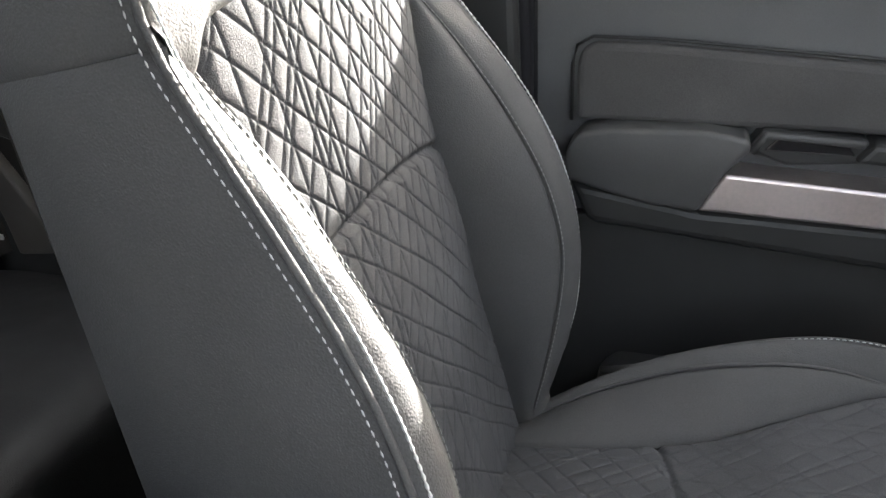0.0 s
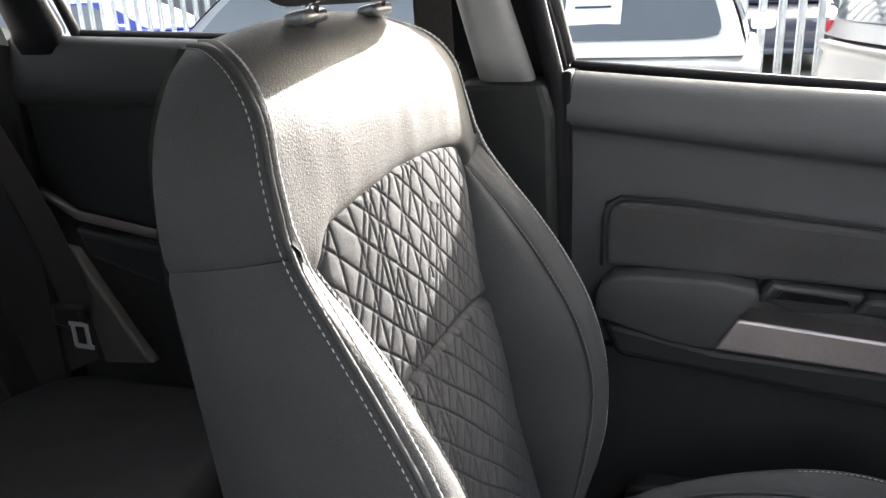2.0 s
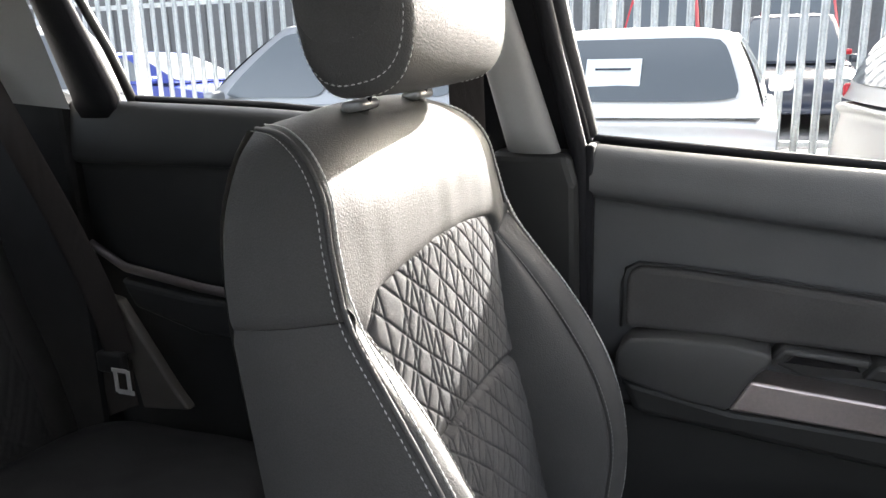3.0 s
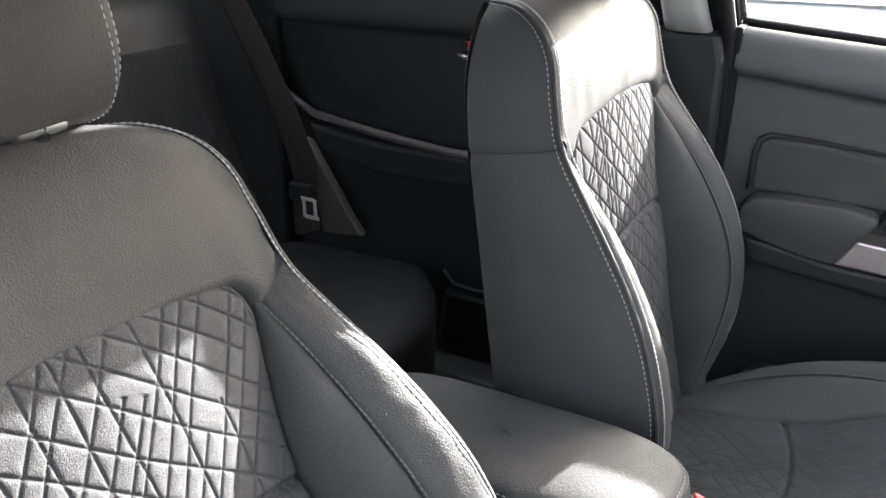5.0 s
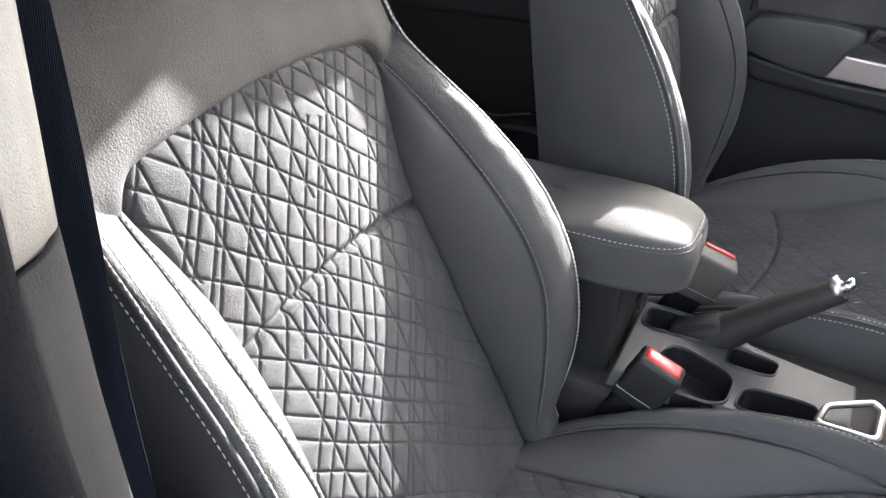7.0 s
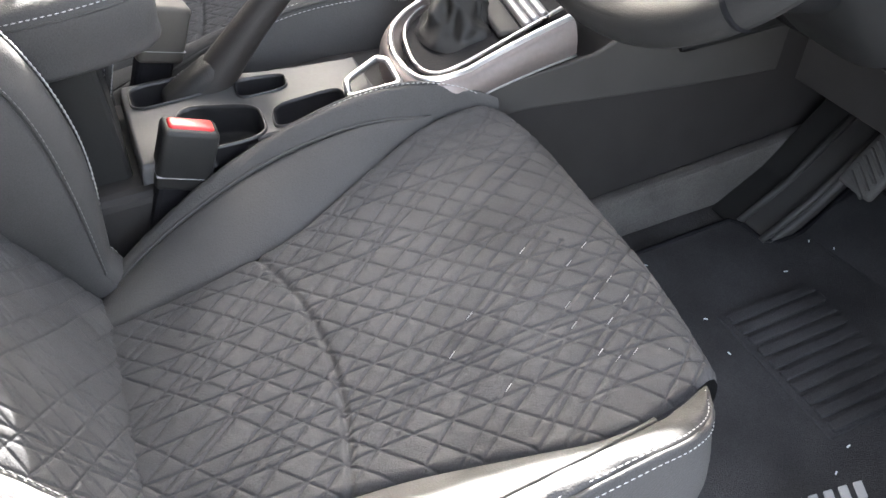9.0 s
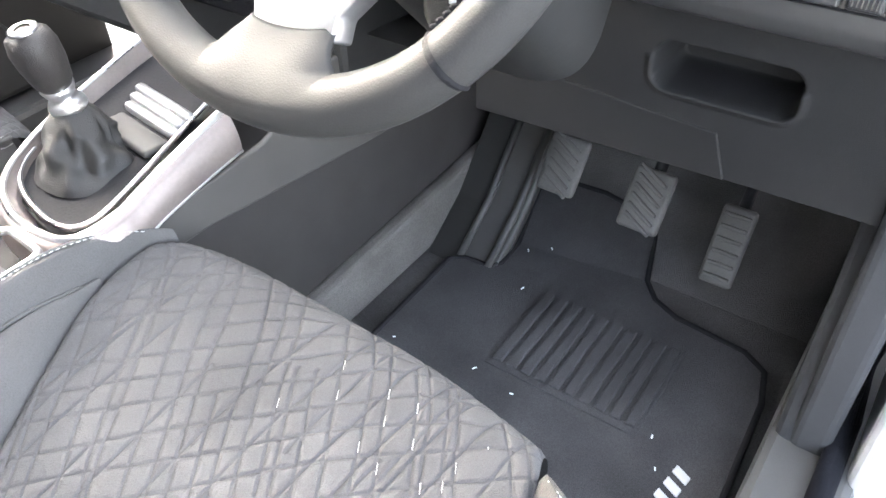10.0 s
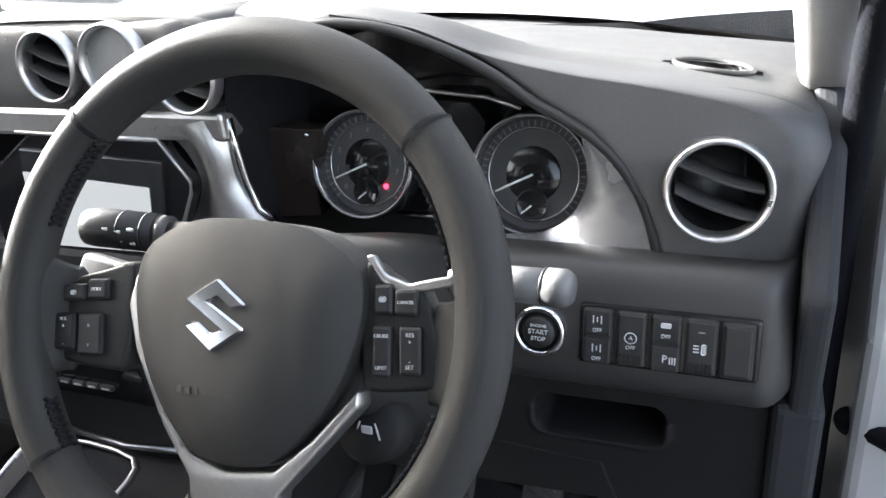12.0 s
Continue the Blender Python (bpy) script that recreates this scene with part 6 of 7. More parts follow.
prism("end_panel", [(0.668, 1.06), (0.690, 0.93), (0.705, 0.81), (0.72, 0.50), (1.05, 0.46), (1.05, 1.16), (0.80, 1.19), (0.735, 1.16)], -0.722, -0.698, TRIM_PLASTIC, dash, "", bevel=0.008, segs=3)
prism("end_trim", [(0.686, 0.952), (0.692, 0.81), (0.712, 0.60), (0.724, 0.46), (0.75, 0.38), (0.85, 0.38), (0.85, 0.952)], -0.728, -0.687, TRIM_PLASTIC, dash, "", bevel=0.010, segs=3)
prism("kick_panel", [(0.72, 0.43), (1.10, 0.43), (1.10, 0.82), (0.74, 0.80)], -0.705, -0.672, TRIM_PLASTIC, dash, "", bevel=0.012, segs=3)
prism("dash_core", [(0.78, 0.86), (1.2, 0.86), (1.2, 1.12), (0.85, 1.14), (0.85, 1.02)], -0.69, 0.72, PLASTIC, dash, "", bevel=0.0)
prism("glove_box", [(0.70, 0.72), (0.71, 1.0), (0.76, 1.15), (0.85, 1.16), (0.9, 0.72)], 0.215, 0.73, SOFT_PLASTIC, dash, "", bevel=0.02, segs=3)
# small demister outlet on the top
def dem_z(x, y):
    z0 = table(LIP, y)
    return lerp(z0 - 0.002, lerp(z0, 1.168, 0.6), (x - 0.79) / 0.15)
DC = (0.822, -0.618)
def dem(a, k, dz):
    x, y = DC[0] + 0.044 * k * math.sin(a) + 0.010 * math.cos(a) * k, DC[1] + 0.033 * k * math.copysign(abs(math.cos(a)) ** 0.8, math.cos(a))
    return Vector((x, y, dem_z(x, y) + dz))
for dx, dy in ((-0.008, -0.012), (-0.004, 0.0), (0.004, 0.0), (0.008, 0.012)):
    punch(top_, (DC[0] + dx, DC[1] + dy, 1.2), (0, 0, 1), 0.029)
dv = tube("demister", [dem(2 * math.pi * i / 32, 1.0, 0.0012) for i in range(33)], 0.0024, SOFT_PLASTIC, dash, "grey oval demister frame", n=8)
sheet("demister_throat", lambda s, t: dem(2 * math.pi * s, lerp(0.95, 0.0, t), -0.030 * min(1, t * 5)), 32, 10, KEY, dv)
for k in (-0.4, 0.05, 0.5):
    tube("demister_vane", [dem(math.pi / 2 + 1.2, 0.75, 0) + Vector((0.012 * k, 0.02 * k, -0.003)), dem(-math.pi / 2 + 0.9, 0.7, 0) + Vector((0.012 * k, 0.02 * k, -0.003))], 0.0015, PLASTIC, dv, n=6)

# ---- steering column, stalks and wheel ----
col = thing("steering_column", "black steering column shroud with two stalks", "steering column")
WC = Vector((0.457, -0.360, 1.138))
TH = radians(28.5)
WV, WN, WU = Vector((math.sin(TH), 0, math.cos(TH))), Vector((-math.cos(TH), 0, math.sin(TH))), Vector((0, 1, 0))
def wp(u, v, n=0.0):
    return WC + WU * u + WV * v + WN * n
def shroud(s, t):
    g = 2 * math.pi * s
    c, d = math.cos(g), math.sin(g)
    c, d = math.copysign(abs(c) ** 0.6, c), math.copysign(abs(d) ** 0.6, d)
    w = lerp(0.062, 0.085, t)
    hgt = lerp(0.055, 0.075, t)
    return wp(c * w, d * hgt - 0.012 - 0.05 * t * (d < 0), -0.045 - 0.24 * t)
sheet("shroud", shroud, 40, 14, PLASTIC, col)
lane = revolve("lane_button_pod", [(0.0, 0.012), (0.020, 0.011), (0.026, 0.006), (0.028, -0.02), (0.02, -0.06)], (0.520, -0.408, 1.000), (-0.85, -0.15, 0.5), DARKENED_BLACK, col, "black pod below the stalk", n=28)
for du in (-0.010, 0.010):
    tube("icon_bar", [Vector((0.508, -0.409 + du, 1.000)), Vector((0.511, -0.409 + du * 0.6, 1.012))], 0.0008, WHITE_PRINT, lane, n=5)
box("icon_bar", (0.002, 0.009, 0.007), (0.509, -0.409, 1.007), WHITE_PRINT, lane, "", 0.001)
sl = tube("left_stalk", [(0.585, -0.268, 1.117), (0.576, -0.235, 1.119), (0.571, -0.212, 1.120)], 0.0105, PLASTIC, col, "black light stalk", n=20)
tube("stalk_ring", [(0.5715, -0.216, 1.1200), (0.5700, -0.206, 1.1207)], 0.0150, SOFT_PLASTIC, sl, "", n=20)
tube("stalk_tip", [(0.5700, -0.206, 1.1207), (0.5640, -0.150, 1.1245), (0.5620, -0.140, 1.1250), (0.5615, -0.1365, 1.1252)], lambda t: 0.0165 if t < 0.6 else (0.0150 if t < 0.9 else 0.010), PLASTIC, sl, "", n=20)
for f in (0.14, 0.52):
    a, b = Vector((0.5700, -0.206, 1.1207)), Vector((0.5640, -0.150, 1.1245))
    tube("stalk_groove", [a.lerp(b, f), a.lerp(b, f + 0.035)], 0.0168, RUBBER, sl, "", n=20)
for k in range(5):
    box("stalk_print", (0.003, 0.0055, 0.0024), (0.5535 - 0.0008 * (k % 3), -0.192 + 0.012 * (k % 3), 1.130 - 0.010 * (k // 3) - 0.002 * (k % 2)), WHITE_PRINT, sl, "", 0.0005)
# wiper stalk: sunlight is in its base colour, unlike the black left one
sr_ = tube("right_stalk", [(0.592, -0.455, 1.094), (0.586, -0.505, 1.097), (0.583, -0.527, 1.099)], 0.0132, STALK_SUNLIT, col, "pale sunlit wiper stalk", n=20)
tube("stalk_tip", [(0.583, -0.527, 1.099), (0.5815, -0.541, 1.1000), (0.5810, -0.546, 1.1003)], lambda t: 0.0138 if t < 0.9 else 0.0105, STALK_SUNLIT, sr_, "", n=20)
tube("stalk_joint", [(0.5832, -0.5262, 1.0990), (0.5829, -0.5280, 1.0991)], 0.0141, PLASTIC, sr_, "", n=20)


def rw(u, v, n=0.0):
    """A place on the rim, whose centre lies a little below that of the hub."""
    return wp(u + 0.004, v - 0.008, n)


wheel = thing("steering_wheel", "black leather steering wheel with silver lower spokes and switch pods", "steering wheel")
R0 = 0.1685
def rim(s, t):
    g, h = 2 * math.pi * s, 2 * math.pi * t
    a, b = math.cos(h), math.sin(h)
    thick = 0.0165 + 0.0015 * max(0, math.cos(2 * (g - math.pi / 2)))
    flat = 0.004 * max(0, -math.sin(g)) ** 6
    rr = R0 + thick * a
    return rw(rr * math.cos(g), rr * math.sin(g) + flat, thick * 1.02 * b)
sheet("rim", rim, 160, 28, WHEEL_LEATHER, wheel)
for ang in (43, 137, 222, 318):
    def band(s, t, ang=ang):
        h = 2 * math.pi * t
        g = radians(ang + (s - 0.5) * 1.4)
        rr = R0 + 0.0172 * math.cos(h) + (0.0006 if 0.3 < s < 0.7 else -0.0008) * math.cos(h)
        return rw(rr * math.cos(g), rr * math.sin(g), 0.0178 * math.sin(h))
    sheet("rim_seam", band, 4, 24, RUBBER, wheel)
# cross stitching on the inner side of the grips
for a0, a1 in ((140, 165), (196, 222), (17, 42), (-42, -27)):
    rows = []
    n = int((a1 - a0) / 1.9)
    for i in range(n):
        for da in (0, 1):
            g0, g1 = radians(a0 + i * 1.9), radians(a0 + (i + 1) * 1.9)
            r = R0 - 0.0168
            z0_, z1_ = (0.0075, -0.0025) if da else (-0.0025, 0.0075)
            rows.append([rw(r * math.cos(g0), r * math.sin(g0), z0_), rw(r * math.cos(g1), r * math.sin(g1), z1_)])
    verts, faces = [], []
    for row in rows:
        v_, f_ = tube_data(row, 0.0015, 5)
        faces += [tuple(k + len(verts) for k in f) for f in f_]
        verts += v_
    tagged(mesh_part("grip_stitching", verts, faces, RUBBER, wheel), kind="stuff")


HN = -0.020
def plate(name, outline_uv, n0, n1, mat, parent, label="", bevel=0.004, segs=3, smooth=True, dome=0.0):
    n0, n1 = n0 + HN, n1 + HN
    bm = bmesh.new()
    lo = [bm.verts.new(wp(u, v, n0)) for u, v in outline_uv]
    hi = [bm.verts.new(wp(u, v, n1)) for u, v in outline_uv]
    m = len(lo)
    bm.faces.new(hi)
    bm.faces.new(lo[::-1])
    for i in range(m):
        j = (i + 1) % m
        bm.faces.new((lo[i], lo[j], hi[j], hi[i]))
    bmesh.ops.recalc_face_normals(bm, faces=bm.faces[:])
    if bevel:
        bmesh.ops.bevel(bm, geom=bm.edges[:], offset=bevel, segments=segs, affect='EDGES', profile=0.5, clamp_overlap=True)
    return part(name, bm, mat, parent, label, smooth)


# airbag pad: a domed shield
HUB = [(0.0, (0.0, 0.052)), (0.08, (0.040, 0.048)), (0.14, (0.070, 0.032)), (0.20, (0.080, 0.010)), (0.30, (0.074, -0.030)), (0.38, (0.055, -0.068)), (0.45, (0.026, -0.098)), (0.5, (0.0, -0.104))]
def hub_edge(s):
    q = s if s <= 0.5 else 1 - s
    p = table(HUB, q)
    return Vector((p[0] if s <= 0.5 else -p[0] - 0.008, p[1]))
def hub(s, t):
    e = hub_edge(s % 1.0)
    c = Vector((-0.004, -0.015))
    k = math.sin(t * math.pi / 2)
    q = c.lerp(e, min(1, k * 1.0))
    dome = 0.016 * (1 - k ** 3.5)
    vert = 0.010 * math.exp(-((abs(q[0] + 0.004) - 0.040) / 0.010) ** 2) * 0.06
    return wp(q[0], q[1], HN + 0.016 + dome - 0.030 * max(0, t - 0.92) / 0.08 - vert)
pad = sheet("airbag_pad", hub, 90, 40, MOULDED, wheel, "grey moulded airbag cover", flip=False)
for k in range(7):
    p = wp(0.026 - 0.006 * k, -0.058 + 0.0004 * k, 0.0305 + HN)
    bm = box_bm((0.0035, 0.0042, 0.0006), (0, 0, 0), 0, 1, Matrix((WU, WV, WN)).transposed())
    bmesh.ops.translate(bm, vec=p, verts=bm.verts)
    part("moulded_bar", bm, MOULDED, pad)
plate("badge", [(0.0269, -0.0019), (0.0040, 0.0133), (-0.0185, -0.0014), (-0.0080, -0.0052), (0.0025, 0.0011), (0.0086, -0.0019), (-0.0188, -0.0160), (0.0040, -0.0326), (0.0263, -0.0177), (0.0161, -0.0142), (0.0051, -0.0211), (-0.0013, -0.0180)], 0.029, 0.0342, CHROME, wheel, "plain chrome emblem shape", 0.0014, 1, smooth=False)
# spokes and switch pods
plate("left_spoke", [(0.0860, 0.0170), (0.0953, 0.0170), (0.1094, 0.0111), (0.1371, 0.0028), (0.1520, -0.0096), (0.1590, -0.0268), (0.1580, -0.0484), (0.1479, -0.0571), (0.1218, -0.0589), (0.0900, -0.0580), (0.0860, -0.0371)], -0.012, 0.010, PLASTIC, wheel, "black switch pod", 0.004)
plate("right_spoke", [(-0.0829, 0.0333), (-0.0897, 0.0293), (-0.1093, 0.0198), (-0.1201, 0.0208), (-0.1302, 0.0031), (-0.1353, -0.0117), (-0.1380, -0.0387), (-0.1013, -0.0451), (-0.0883, -0.0447), (-0.0834, -0.0067)], -0.012, 0.010, PLASTIC, wheel, "black switch pod", 0.004)
plate("right_spoke_bright", [(-0.0830, 0.0350), (-0.0880, 0.0365), (-0.0975, 0.0250), (-0.1127, 0.0208), (-0.1220, 0.0238), (-0.1400, 0.0285), (-0.1400, 0.0225), (-0.1225, 0.0170), (-0.1090, 0.0150), (-0.0950, 0.0200)], 0.004, 0.0118, SATIN, wheel, "satin edge", 0.002)
TURN = radians(5.5)
KR, KV = WV * math.sin(TURN) - WU * math.cos(TURN), WV * math.cos(TURN) + WU * math.sin(TURN)
WM = Matrix((KR, KV, WN)).transposed()
def wheel_key(u, v, w, h, texts, par, out=0.0125):
    bm = box_bm((w, h, 0.006), (0, 0, 0), 0.0022, 2, WM)
    bmesh.ops.translate(bm, vec=wp(u, v, out - 0.001 + HN), verts=bm.verts)
    k = part("switch_key", bm, KEY, par)
    for tx, dv, sz in texts:
        lettering("marking", tx, sz * 0.82, wp(u, v, out + 0.0023 + HN) + KV * dv, KR, KV, WHITE_PRINT, k)
    return k
lp, rp = bpy.data.objects["left_spoke"], bpy.data.objects["right_spoke"]
wheel_key(0.1345, -0.0085, 0.0195, 0.0120, [], lp)
wheel_key(0.1150, -0.0045, 0.0175, 0.0145, [("MODE", 0.0, 0.0040)], lp)
wheel_key(0.1405, -0.0360, 0.0185, 0.0260, [("VOL", 0.0085, 0.0042), ("+", 0.0035, 0.0052), ("-", -0.0085, 0.0056)], lp)
wheel_key(0.1180, -0.0355, 0.0215, 0.0290, [("^", 0.0050, 0.0070), ("v", -0.0070, 0.0056)], lp)
wheel_key(-0.0990, 0.0105, 0.0125, 0.0180, [], rp)
wheel_key(-0.1135, 0.0100, 0.0150, 0.0155, [("CANCEL", 0.0, 0.0034)], rp)
wheel_key(-0.1010, -0.0200, 0.0127, 0.0305, [("CRUISE", 0.0090, 0.0036), ("LIMIT", -0.0095, 0.0040)], rp)
wheel_key(-0.1190, -0.0175, 0.0150, 0.0285, [("RES", 0.0090, 0.0042), ("+", 0.0050, 0.0046), ("-", -0.0060, 0.0050), ("SET", -0.0095, 0.0042)], rp)
for u, v in ((0.1345, -0.0085), (-0.0990, 0.0105)):
    bm = box_bm((0.0045, 0.0035, 0.0006), (0, 0, 0), 0.001, 1, WM)
    bmesh.ops.translate(bm, vec=wp(u, v, 0.0150 + HN), verts=bm.verts)
    part("icon_bar", bm, WHITE_PRINT, lp if u > 0 else rp)
# silver V of the lower spokes
plate("silver_spoke", [(0.084, 0.010), (0.088, -0.012), (0.078, -0.042), (0.050, -0.088), (0.026, -0.116), (0.0225, -0.133), (-0.0405, -0.131), (-0.0405, -0.1165), (-0.059, -0.0935), (-0.0895, -0.0545), (-0.0880, -0.0445), (-0.060, -0.079), (-0.036, -0.102), (-0.002, -0.108), (0.026, -0.102), (0.056, -0.068), (0.074, -0.030), (0.079, 0.010)], -0.006, 0.0135, SATIN, wheel, "satin silver lower spokes", 0.003)
# leather heel of the wheel, running into the rim
def lower_block(s, t):
    a = s * 2 - 1
    r = lerp(0.1220, 0.1780, t)
    half = 0.0340 + 0.046 * t ** 1.6
    u = -0.010 + a * half
    down = math.sqrt(1 - (u / r) ** 2)
    rc = R0 - 0.004 * down ** 7
    thick = 0.0165 + 0.0015 * max(0, 2 * down * down - 1)
    q = min(1, (r - 0.1220) / (rc - 0.1220))
    n = -0.0045 + (thick * 1.02 + 0.0050) * math.sin(q * math.pi / 2) - 0.007 * abs(a) ** 6
    if r >= rc:
        n = 1.02 * math.sqrt(max(0, thick * thick - (r - rc) ** 2)) + 0.0005
    inner = 1.02 * math.sqrt(max(0, thick * thick - (r - rc) ** 2))
    edge = max(abs(a) ** 5 * q, max(0, t - 0.8) / 0.2)
    if abs(r - rc) < thick * 0.9:
        n = max(n, inner + 0.0005)
    n = lerp(n, min(n, inner - 0.002), edge)
    return rw(u, -r * down, n)
blk = sheet("lower_spoke", lower_block, 36, 28, WHEEL_LEATHER, wheel, "leather heel of the wheel", flip=False)
sol = blk.modifiers.new("thickness", 'SOLIDIFY')
sol.thickness, sol.offset = 0.010, -1
# leather webs that carry the switch pods out to the rim
for side, (i0, i1), (o0, o1) in ((1, (0.017, -0.056), (0.044, -0.080)), (-1, (0.020, -0.040), (0.052, -0.074))):
    def web(s, t, side=side, i0=i0, i1=i1, o0=o0, o1=o1):
        v = lerp(lerp(i0, i1, s), lerp(o0, o1, s), t ** 2.2)
        u = lerp(0.134, math.sqrt(R0 * R0 - v * v) + 0.004, t)
        q = t * t * (3 - 2 * t)
        e = abs(2 * s - 1)
        return rw(side * u, v, lerp(-0.011, 0.0168, q) - 0.012 * e ** 8 * (0.4 + 0.6 * t))
    w_ = sheet("spoke_web", web, 30, 18, WHEEL_LEATHER, wheel, "", flip=side > 0)
    sol = w_.modifiers.new("thickness", 'SOLIDIFY')
    sol.thickness, sol.offset = 0.012, -1
plate("upper_web", [(0.090, 0.012), (0.150, 0.020), (0.160, -0.010), (0.156, -0.050), (0.130, -0.062), (0.09, -0.055)], -0.020, -0.004, PLASTIC, wheel, "", 0.005)
plate("hub_back", [(0.07, 0.03), (0.0, 0.045), (-0.08, 0.03), (-0.08, -0.03), (-0.04, -0.09), (0.03, -0.09), (0.07, -0.03)], -0.05, 0.004, PLASTIC, wheel, "", 0.008)

# driver's side door aperture ahead of the camera
prism("pillar_hinge", [(0.70, 0.42), (1.30, 0.42), (1.30, 1.12), (0.98, 1.16), (0.78, 1.20), (0.72, 1.0)], -0.845, -0.752, BODY_PAINT, None, "silver painted hinge pillar in the open doorway", bevel=0.012, segs=3)
tagged(bpy.data.objects["pillar_hinge"], category="pillar", kind="structure")
tube("trim_seal_front", [(0.12, -0.650, 1.66), (0.42, -0.70, 1.47), (0.66, -0.722, 1.315), (0.745, -0.728, 1.20), (0.765, -0.729, 1.05), (0.765, -0.731, 0.7), (0.765, -0.734, 0.52), (0.66, -0.735, 0.495), (0.3, -0.735, 0.495), (-0.06, -0.735, 0.495)], 0.0125, SEAL, None, "black rubber seal round the doorway", n=18)
tagged(bpy.data.objects["trim_seal_front"], category="seal", kind="structure")
stay = thing("door_stay", "black door check strap on the hinge pillar", "door stay")
tube("strap", [(0.738, -0.757, 0.906), (0.722, -0.772, 0.912), (0.690, -0.800, 0.918), (0.62, -0.870, 0.915)], 0.0105, RUBBER, stay, n=10)
revolve("grommet", [(0.0, 0.010), (0.008, 0.010), (0.012, 0.006), (0.013, 0.0)], (0.744, -0.754, 0.905), (-0.6, 0.55, 0.1), RUBBER, stay, "", n=20)


# ---- outside: fence, parked cars, far building ----
fence = thing("palisade_fence", "galvanised steel palisade fence with vertical pales", "fence", group="")
FY = 7.35
pale_v, pale_f = [], []
sec = [(-0.034, 0.0), (-0.022, -0.012), (-0.008, 0.0), (0.008, 0.0), (0.022, -0.012), (0.034, 0.0)]
for z, k in ((0.06, 1.0), (2.18, 1.0), (2.30, 0.25)):
    for x, y in sec:
        pale_v.append((x * k, y, z))
for r in range(2):
    for i in range(5):
        pale_f.append((r * 6 + i, r * 6 + i + 1, (r + 1) * 6 + i + 1, (r + 1) * 6 + i))
pale_mesh = bpy.data.meshes.new("pale")
pale_mesh.from_pydata(pale_v, [], pale_f)
pale_mesh.materials.append(GALVANISED)
for i in range(128):
    ob = new("pale", pale_mesh)
    ob.parent = fence
    ob.location = (-15.0 + 0.155 * i, FY, 0)
for z in (0.45, 1.95):
    box("rail", (20.0, 0.05, 0.05), (-5.1, FY + 0.04, z), GALVANISED, fence, "", 0.004)
for i in range(8):
    box("post", (0.06, 0.10, 2.1), (-14.9 + 2.75 * i, FY + 0.12, 1.05), GALVANISED, fence, "", 0.006)


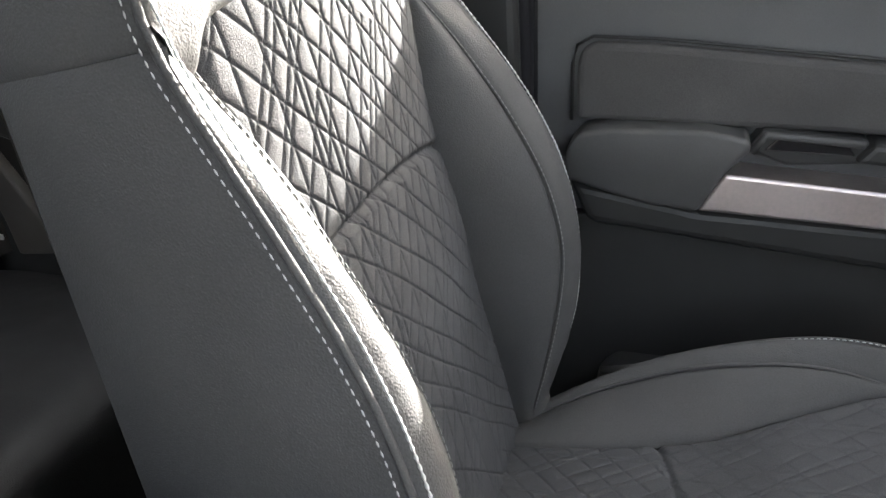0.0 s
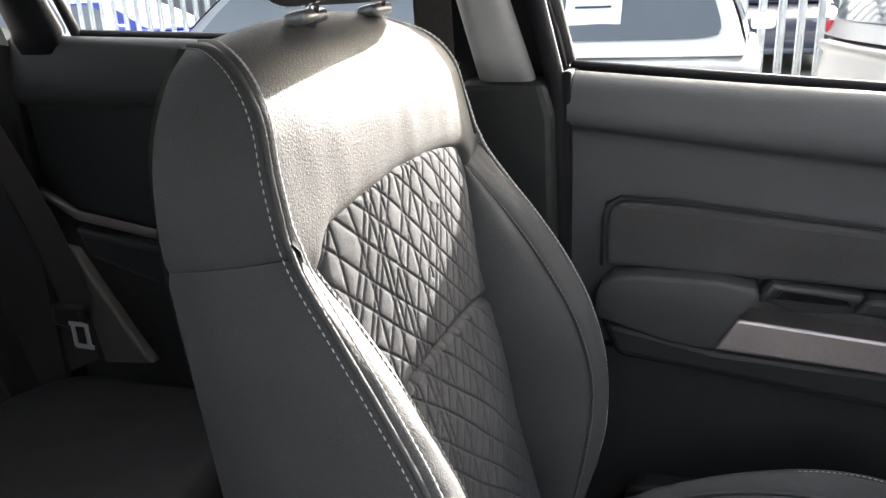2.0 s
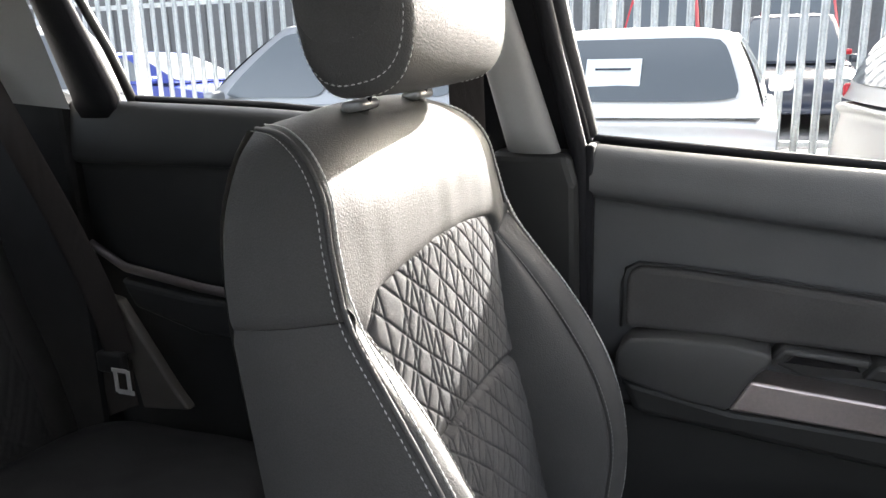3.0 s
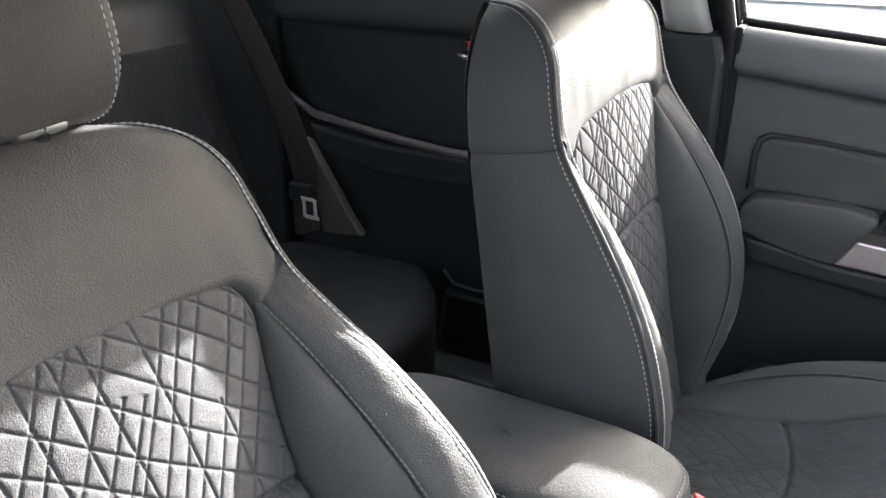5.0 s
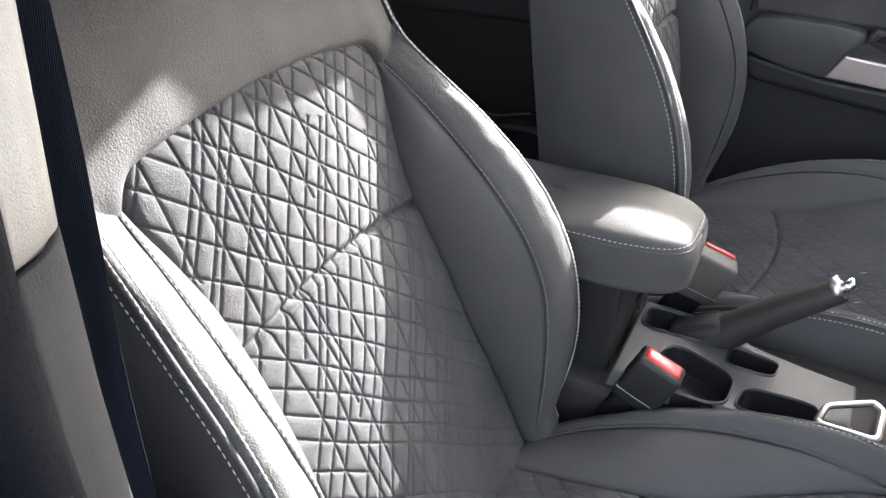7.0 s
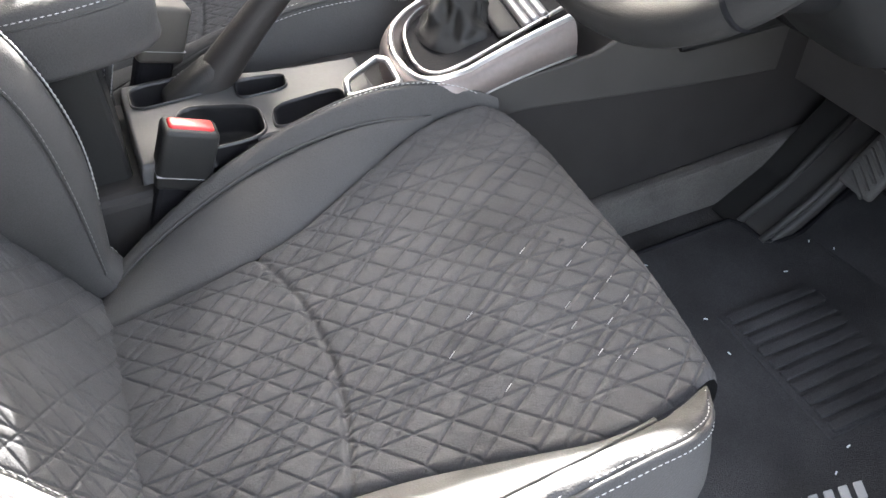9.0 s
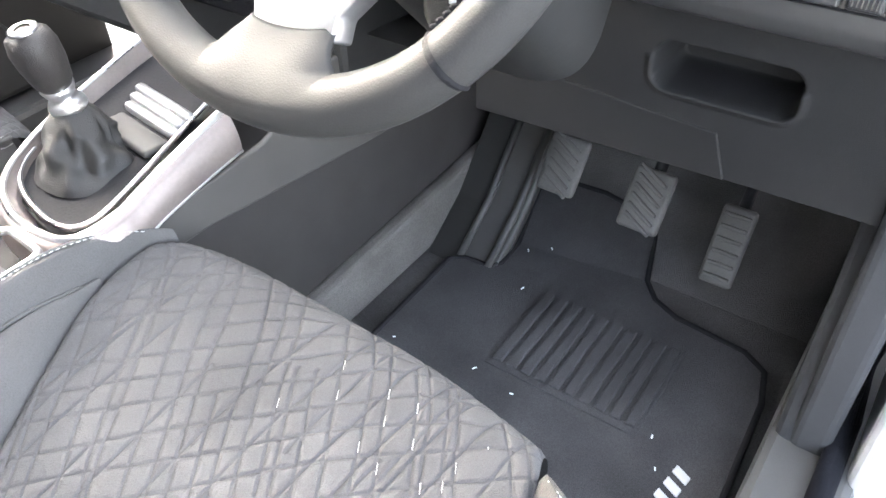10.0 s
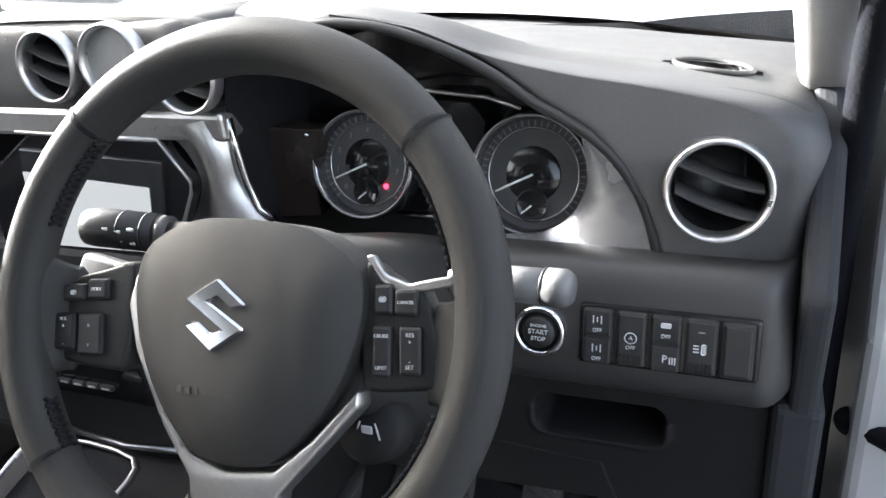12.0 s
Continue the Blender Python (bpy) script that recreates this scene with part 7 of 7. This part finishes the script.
def car(paint, label, place, heading, length=4.0, width=1.72, height=1.48, paper=False, lamp=(0.70, 0.20, 0.16)):
    """A parked car: nose towards +x of its own frame."""
    c = thing("parked_car", label, "car", group="parked cars")
    L_, W2, H = length / 2, width / 2, height
    body = [(-L_, 0.42), (-L_ + 0.02, 0.62), (-L_ + 0.06, 0.86), (-L_ + 0.10, 0.96), (-L_ * 0.5, 1.0), (L_ * 0.30, 0.98), (L_ * 0.80, 0.84), (L_ * 0.98, 0.66), (L_, 0.45), (L_ * 0.97, 0.26), (-L_ * 0.96, 0.26)]
    def hull(s, t):
        # around the side outline, lofted across the width with tumblehome
        k = t * 2 - 1
        n = len(body)
        p = table([(i / n, body[i % n]) for i in range(n + 1)], s)
        shrink = 1 - 0.05 * abs(k) ** 6
        return Vector((p[0] * (1 - 0.035 * abs(k) ** 4), k * W2, 0.26 + (p[1] - 0.26) * shrink))
    sheet("body", hull, 66, 16, paint, c)
    for sg in (1, -1):
        mesh_part("body_side", [hull(i / 66, 0.5 + 0.5 * sg) for i in range(66)], [tuple(range(66)) if sg < 0 else tuple(range(66))[::-1]], paint, c)
    zb = 0.97
    base = ((-L_ + 0.10, W2 - 0.08), (L_ * 0.46, W2 - 0.08))
    roof = ((-L_ + 0.42, W2 - 0.26), (L_ * 0.04, W2 - 0.26))
    def cabin(s, t):
        g = s * 4 % 4
        corners = [(base[0][0], -1), (base[1][0], -1), (base[1][0], 1), (base[0][0], 1)]
        rc = [(roof[0][0], -1), (roof[1][0], -1), (roof[1][0], 1), (roof[0][0], 1)]
        i = int(g) % 4
        f = g - int(g)
        lo = Vector((lerp(corners[i][0], corners[(i + 1) % 4][0], f), lerp(corners[i][1], corners[(i + 1) % 4][1], f) * base[0][1], zb))
        hi = Vector((lerp(rc[i][0], rc[(i + 1) % 4][0], f), lerp(rc[i][1], rc[(i + 1) % 4][1], f) * roof[0][1], H - 0.05))
        side = ((0, -1), (1, 0), (0, 1), (-1, 0))[i]
        bow = 0.07 * math.sin(math.pi * f) ** 0.7 * (1 - t * 0.75) + 0.03 * math.sin(math.pi * t)
        return lo.lerp(hi, t) + Vector((side[0] * bow, side[1] * bow * 0.5, 0.02 * math.sin(math.pi * t)))
    sheet("cabin", cabin, 48, 8, paint, c)
    def top(s, t):
        a, b = s * 2 - 1, t * 2 - 1
        x = lerp(roof[0][0], roof[1][0], s)
        return Vector((x, b * roof[0][1], H - 0.05 * max(abs(a), abs(b)) ** 3))
    sheet("roof", top, 16, 12, paint, c)
    def pane(name, a, b, t0, t1, out):
        def f(s, t):
            # rounded corners
            q, w = abs(s * 2 - 1), abs(t * 2 - 1)
            t = 0.5 + (t - 0.5) * (1 - 0.10 * q ** 8)
            s = 0.5 + (s - 0.5) * (1 - 0.05 * w ** 6)
            return cabin(lerp(a, b, s), lerp(t0, t1, t)) + Vector(out)
        sheet(name, f, 24, 10, CAR_GLASS, c, "dark car window")
    for sg, lo, hi in ((-1, 0.0, 0.25), (1, 0.5, 0.75)):
        for q0, q1 in ((0.06, 0.46), (0.50, 0.92)):
            pane("side_window", lerp(lo, hi, q0), lerp(lo, hi, q1), 0.08, 0.90, (0, sg * 0.012, 0.004))
    pane("front_window", 0.258, 0.492, 0.04, 0.95, (0.014, 0, 0.006))
    pane("rear_window", 0.762, 0.988, 0.16, 0.93, (-0.014, 0, 0.006))
    for x in (-L_ * 0.62, L_ * 0.62):
        for sg in (1, -1):
            w = revolve("wheel", [(0.0, 0.0), (0.20, 0.0), (0.21, 0.02), (0.31, 0.03), (0.32, 0.0), (0.32, -0.17)], (x, sg * (W2 - 0.015), 0.32), (0, sg, 0), TYRE, c, "", n=28)
            revolve("wheel_rim", [(0.0, 0.030), (0.05, 0.034), (0.18, 0.024), (0.205, 0.030), (0.21, 0.015)], (x, sg * (W2 - 0.015), 0.32), (0, sg, 0), SATIN, w, "", n=20)
    for sg in (1, -1):
        part("tail_lamp", box_bm((0.10, lamp[1], lamp[2]), (-L_ + (0.05 if lamp[0] < 0.9 else 0.13), sg * (W2 - 0.16), lamp[0]), 0.024, 3), RED_PAINT, c, "red tail lamp", smooth=True)
        part("head_lamp", box_bm((0.16, 0.30, 0.12), (L_ * 0.90, sg * (W2 - 0.24), 0.72), 0.04, 3), CAR_GLASS, c, "", smooth=True)
        part("mirror", box_bm((0.10, 0.18, 0.12), (L_ * 0.33, sg * (W2 + 0.06), 1.03), 0.035, 3), paint, c, "", smooth=True)
    box("bumper", (0.10, width * 0.9, 0.20), (-L_ + 0.0, 0, 0.45), paint, c, "", 0.04, 3)
    box("plate_bar", (0.012, 0.50, 0.11), (-L_ - 0.055, 0, 0.56), PAPER, c, "", 0.003)
    if paper:
        p = cabin(0.88, 0.50)
        box("window_notice", (0.006, 0.31, 0.17), (p.x - 0.03, 0.04, p.z), PAPER, c, "pale paper notice in the rear window", 0.001, 1, Matrix.Rotation(radians(28), 3, 'Y'))
        for k in range(2):
            box("notice_line", (0.002, 0.20 - 0.04 * k, 0.012), (p.x - 0.036 + 0.016 * k, 0.04, p.z + 0.02 - 0.04 * k), DARK_PAINT, c, "", 0, 1, Matrix.Rotation(radians(28), 3, 'Y'))
        for k in range(9):
            box("model_bar", (0.004, 0.014, 0.030), (-L_ + 0.035, 0.50 - 0.020 * k, 0.90), DARK_PAINT, c)
    c.matrix_basis = pose(place[0], place[1], 0, 0, 0, heading)
    return c


car(WHITE_PAINT, "white hatchback with a paper notice in its rear window", (-0.56, 6.0, 0), 90, 3.7, 1.68, 1.47, paper=True)
car(SILVER_PAINT, "silver car parked beside the fence", (2.85, 5.60, 0), 14, 4.2, 1.78, 1.60, lamp=(1.02, 0.05, 0.10))
car(SILVER_PAINT, "pale silver car parked side-on beside the fence", (-3.25, 5.85, 0), 180, 3.4, 1.66, 1.62)
car(WHITE_PAINT, "white tall car at the end of the row", (-7.7, 4.9, 0), 240, 4.3, 1.8, 1.66)
car(BLUE_PAINT, "blue car behind the fence", (-8.6, 10.0, 0), 0, 4.2, 1.76, 1.45)
car(DARK_PAINT, "dark blue car behind the fence", (0.6, 14.5, 0), -90, 4.2, 1.78, 1.75)
car(RED_PAINT, "tall red van behind the fence", (-1.9, 19.0, 0), -90, 4.6, 1.9, 2.4)
car(RED_PAINT, "tall red van behind the fence", (0.9, 20.0, 0), -90, 4.6, 1.9, 2.4)
car(SILVER_PAINT, "grey car behind the fence", (3.6, 14.0, 0), -90, 4.2, 1.78, 1.55)
car(DARK_PAINT, "dark car behind the fence", (-4.5, 15.5, 0), 0, 4.2, 1.78, 1.55)

building = thing("far_building", "plain grey industrial building beyond the cars", "building")
WALL = material("grey_cladding", (0.13, 0.13, 0.132), 0.7, scale=3, bump=0.002, vary=0.08)
box("wall", (60, 8, 6.0), (-14, 34, 3.0), WALL, building, "", 0.02)
for i in range(60):
    box("cladding_rib", (0.06, 0.05, 5.8), (-43.5 + i * 1.0, 29.98, 3.0), WALL, building, "", 0)
box("roof", (61, 9, 0.25), (-14, 34, 6.1), GALVANISED, building, "", 0.02)
# unseen wall, added to weaken the sky light coming through the windscreen
slab("wall_sky_block", (0.5, 20.0, 4.6), (8.0, -1.0, 2.3), WALL, 0.0, "plain grey wall added ahead of the car to block sky light", "wall")
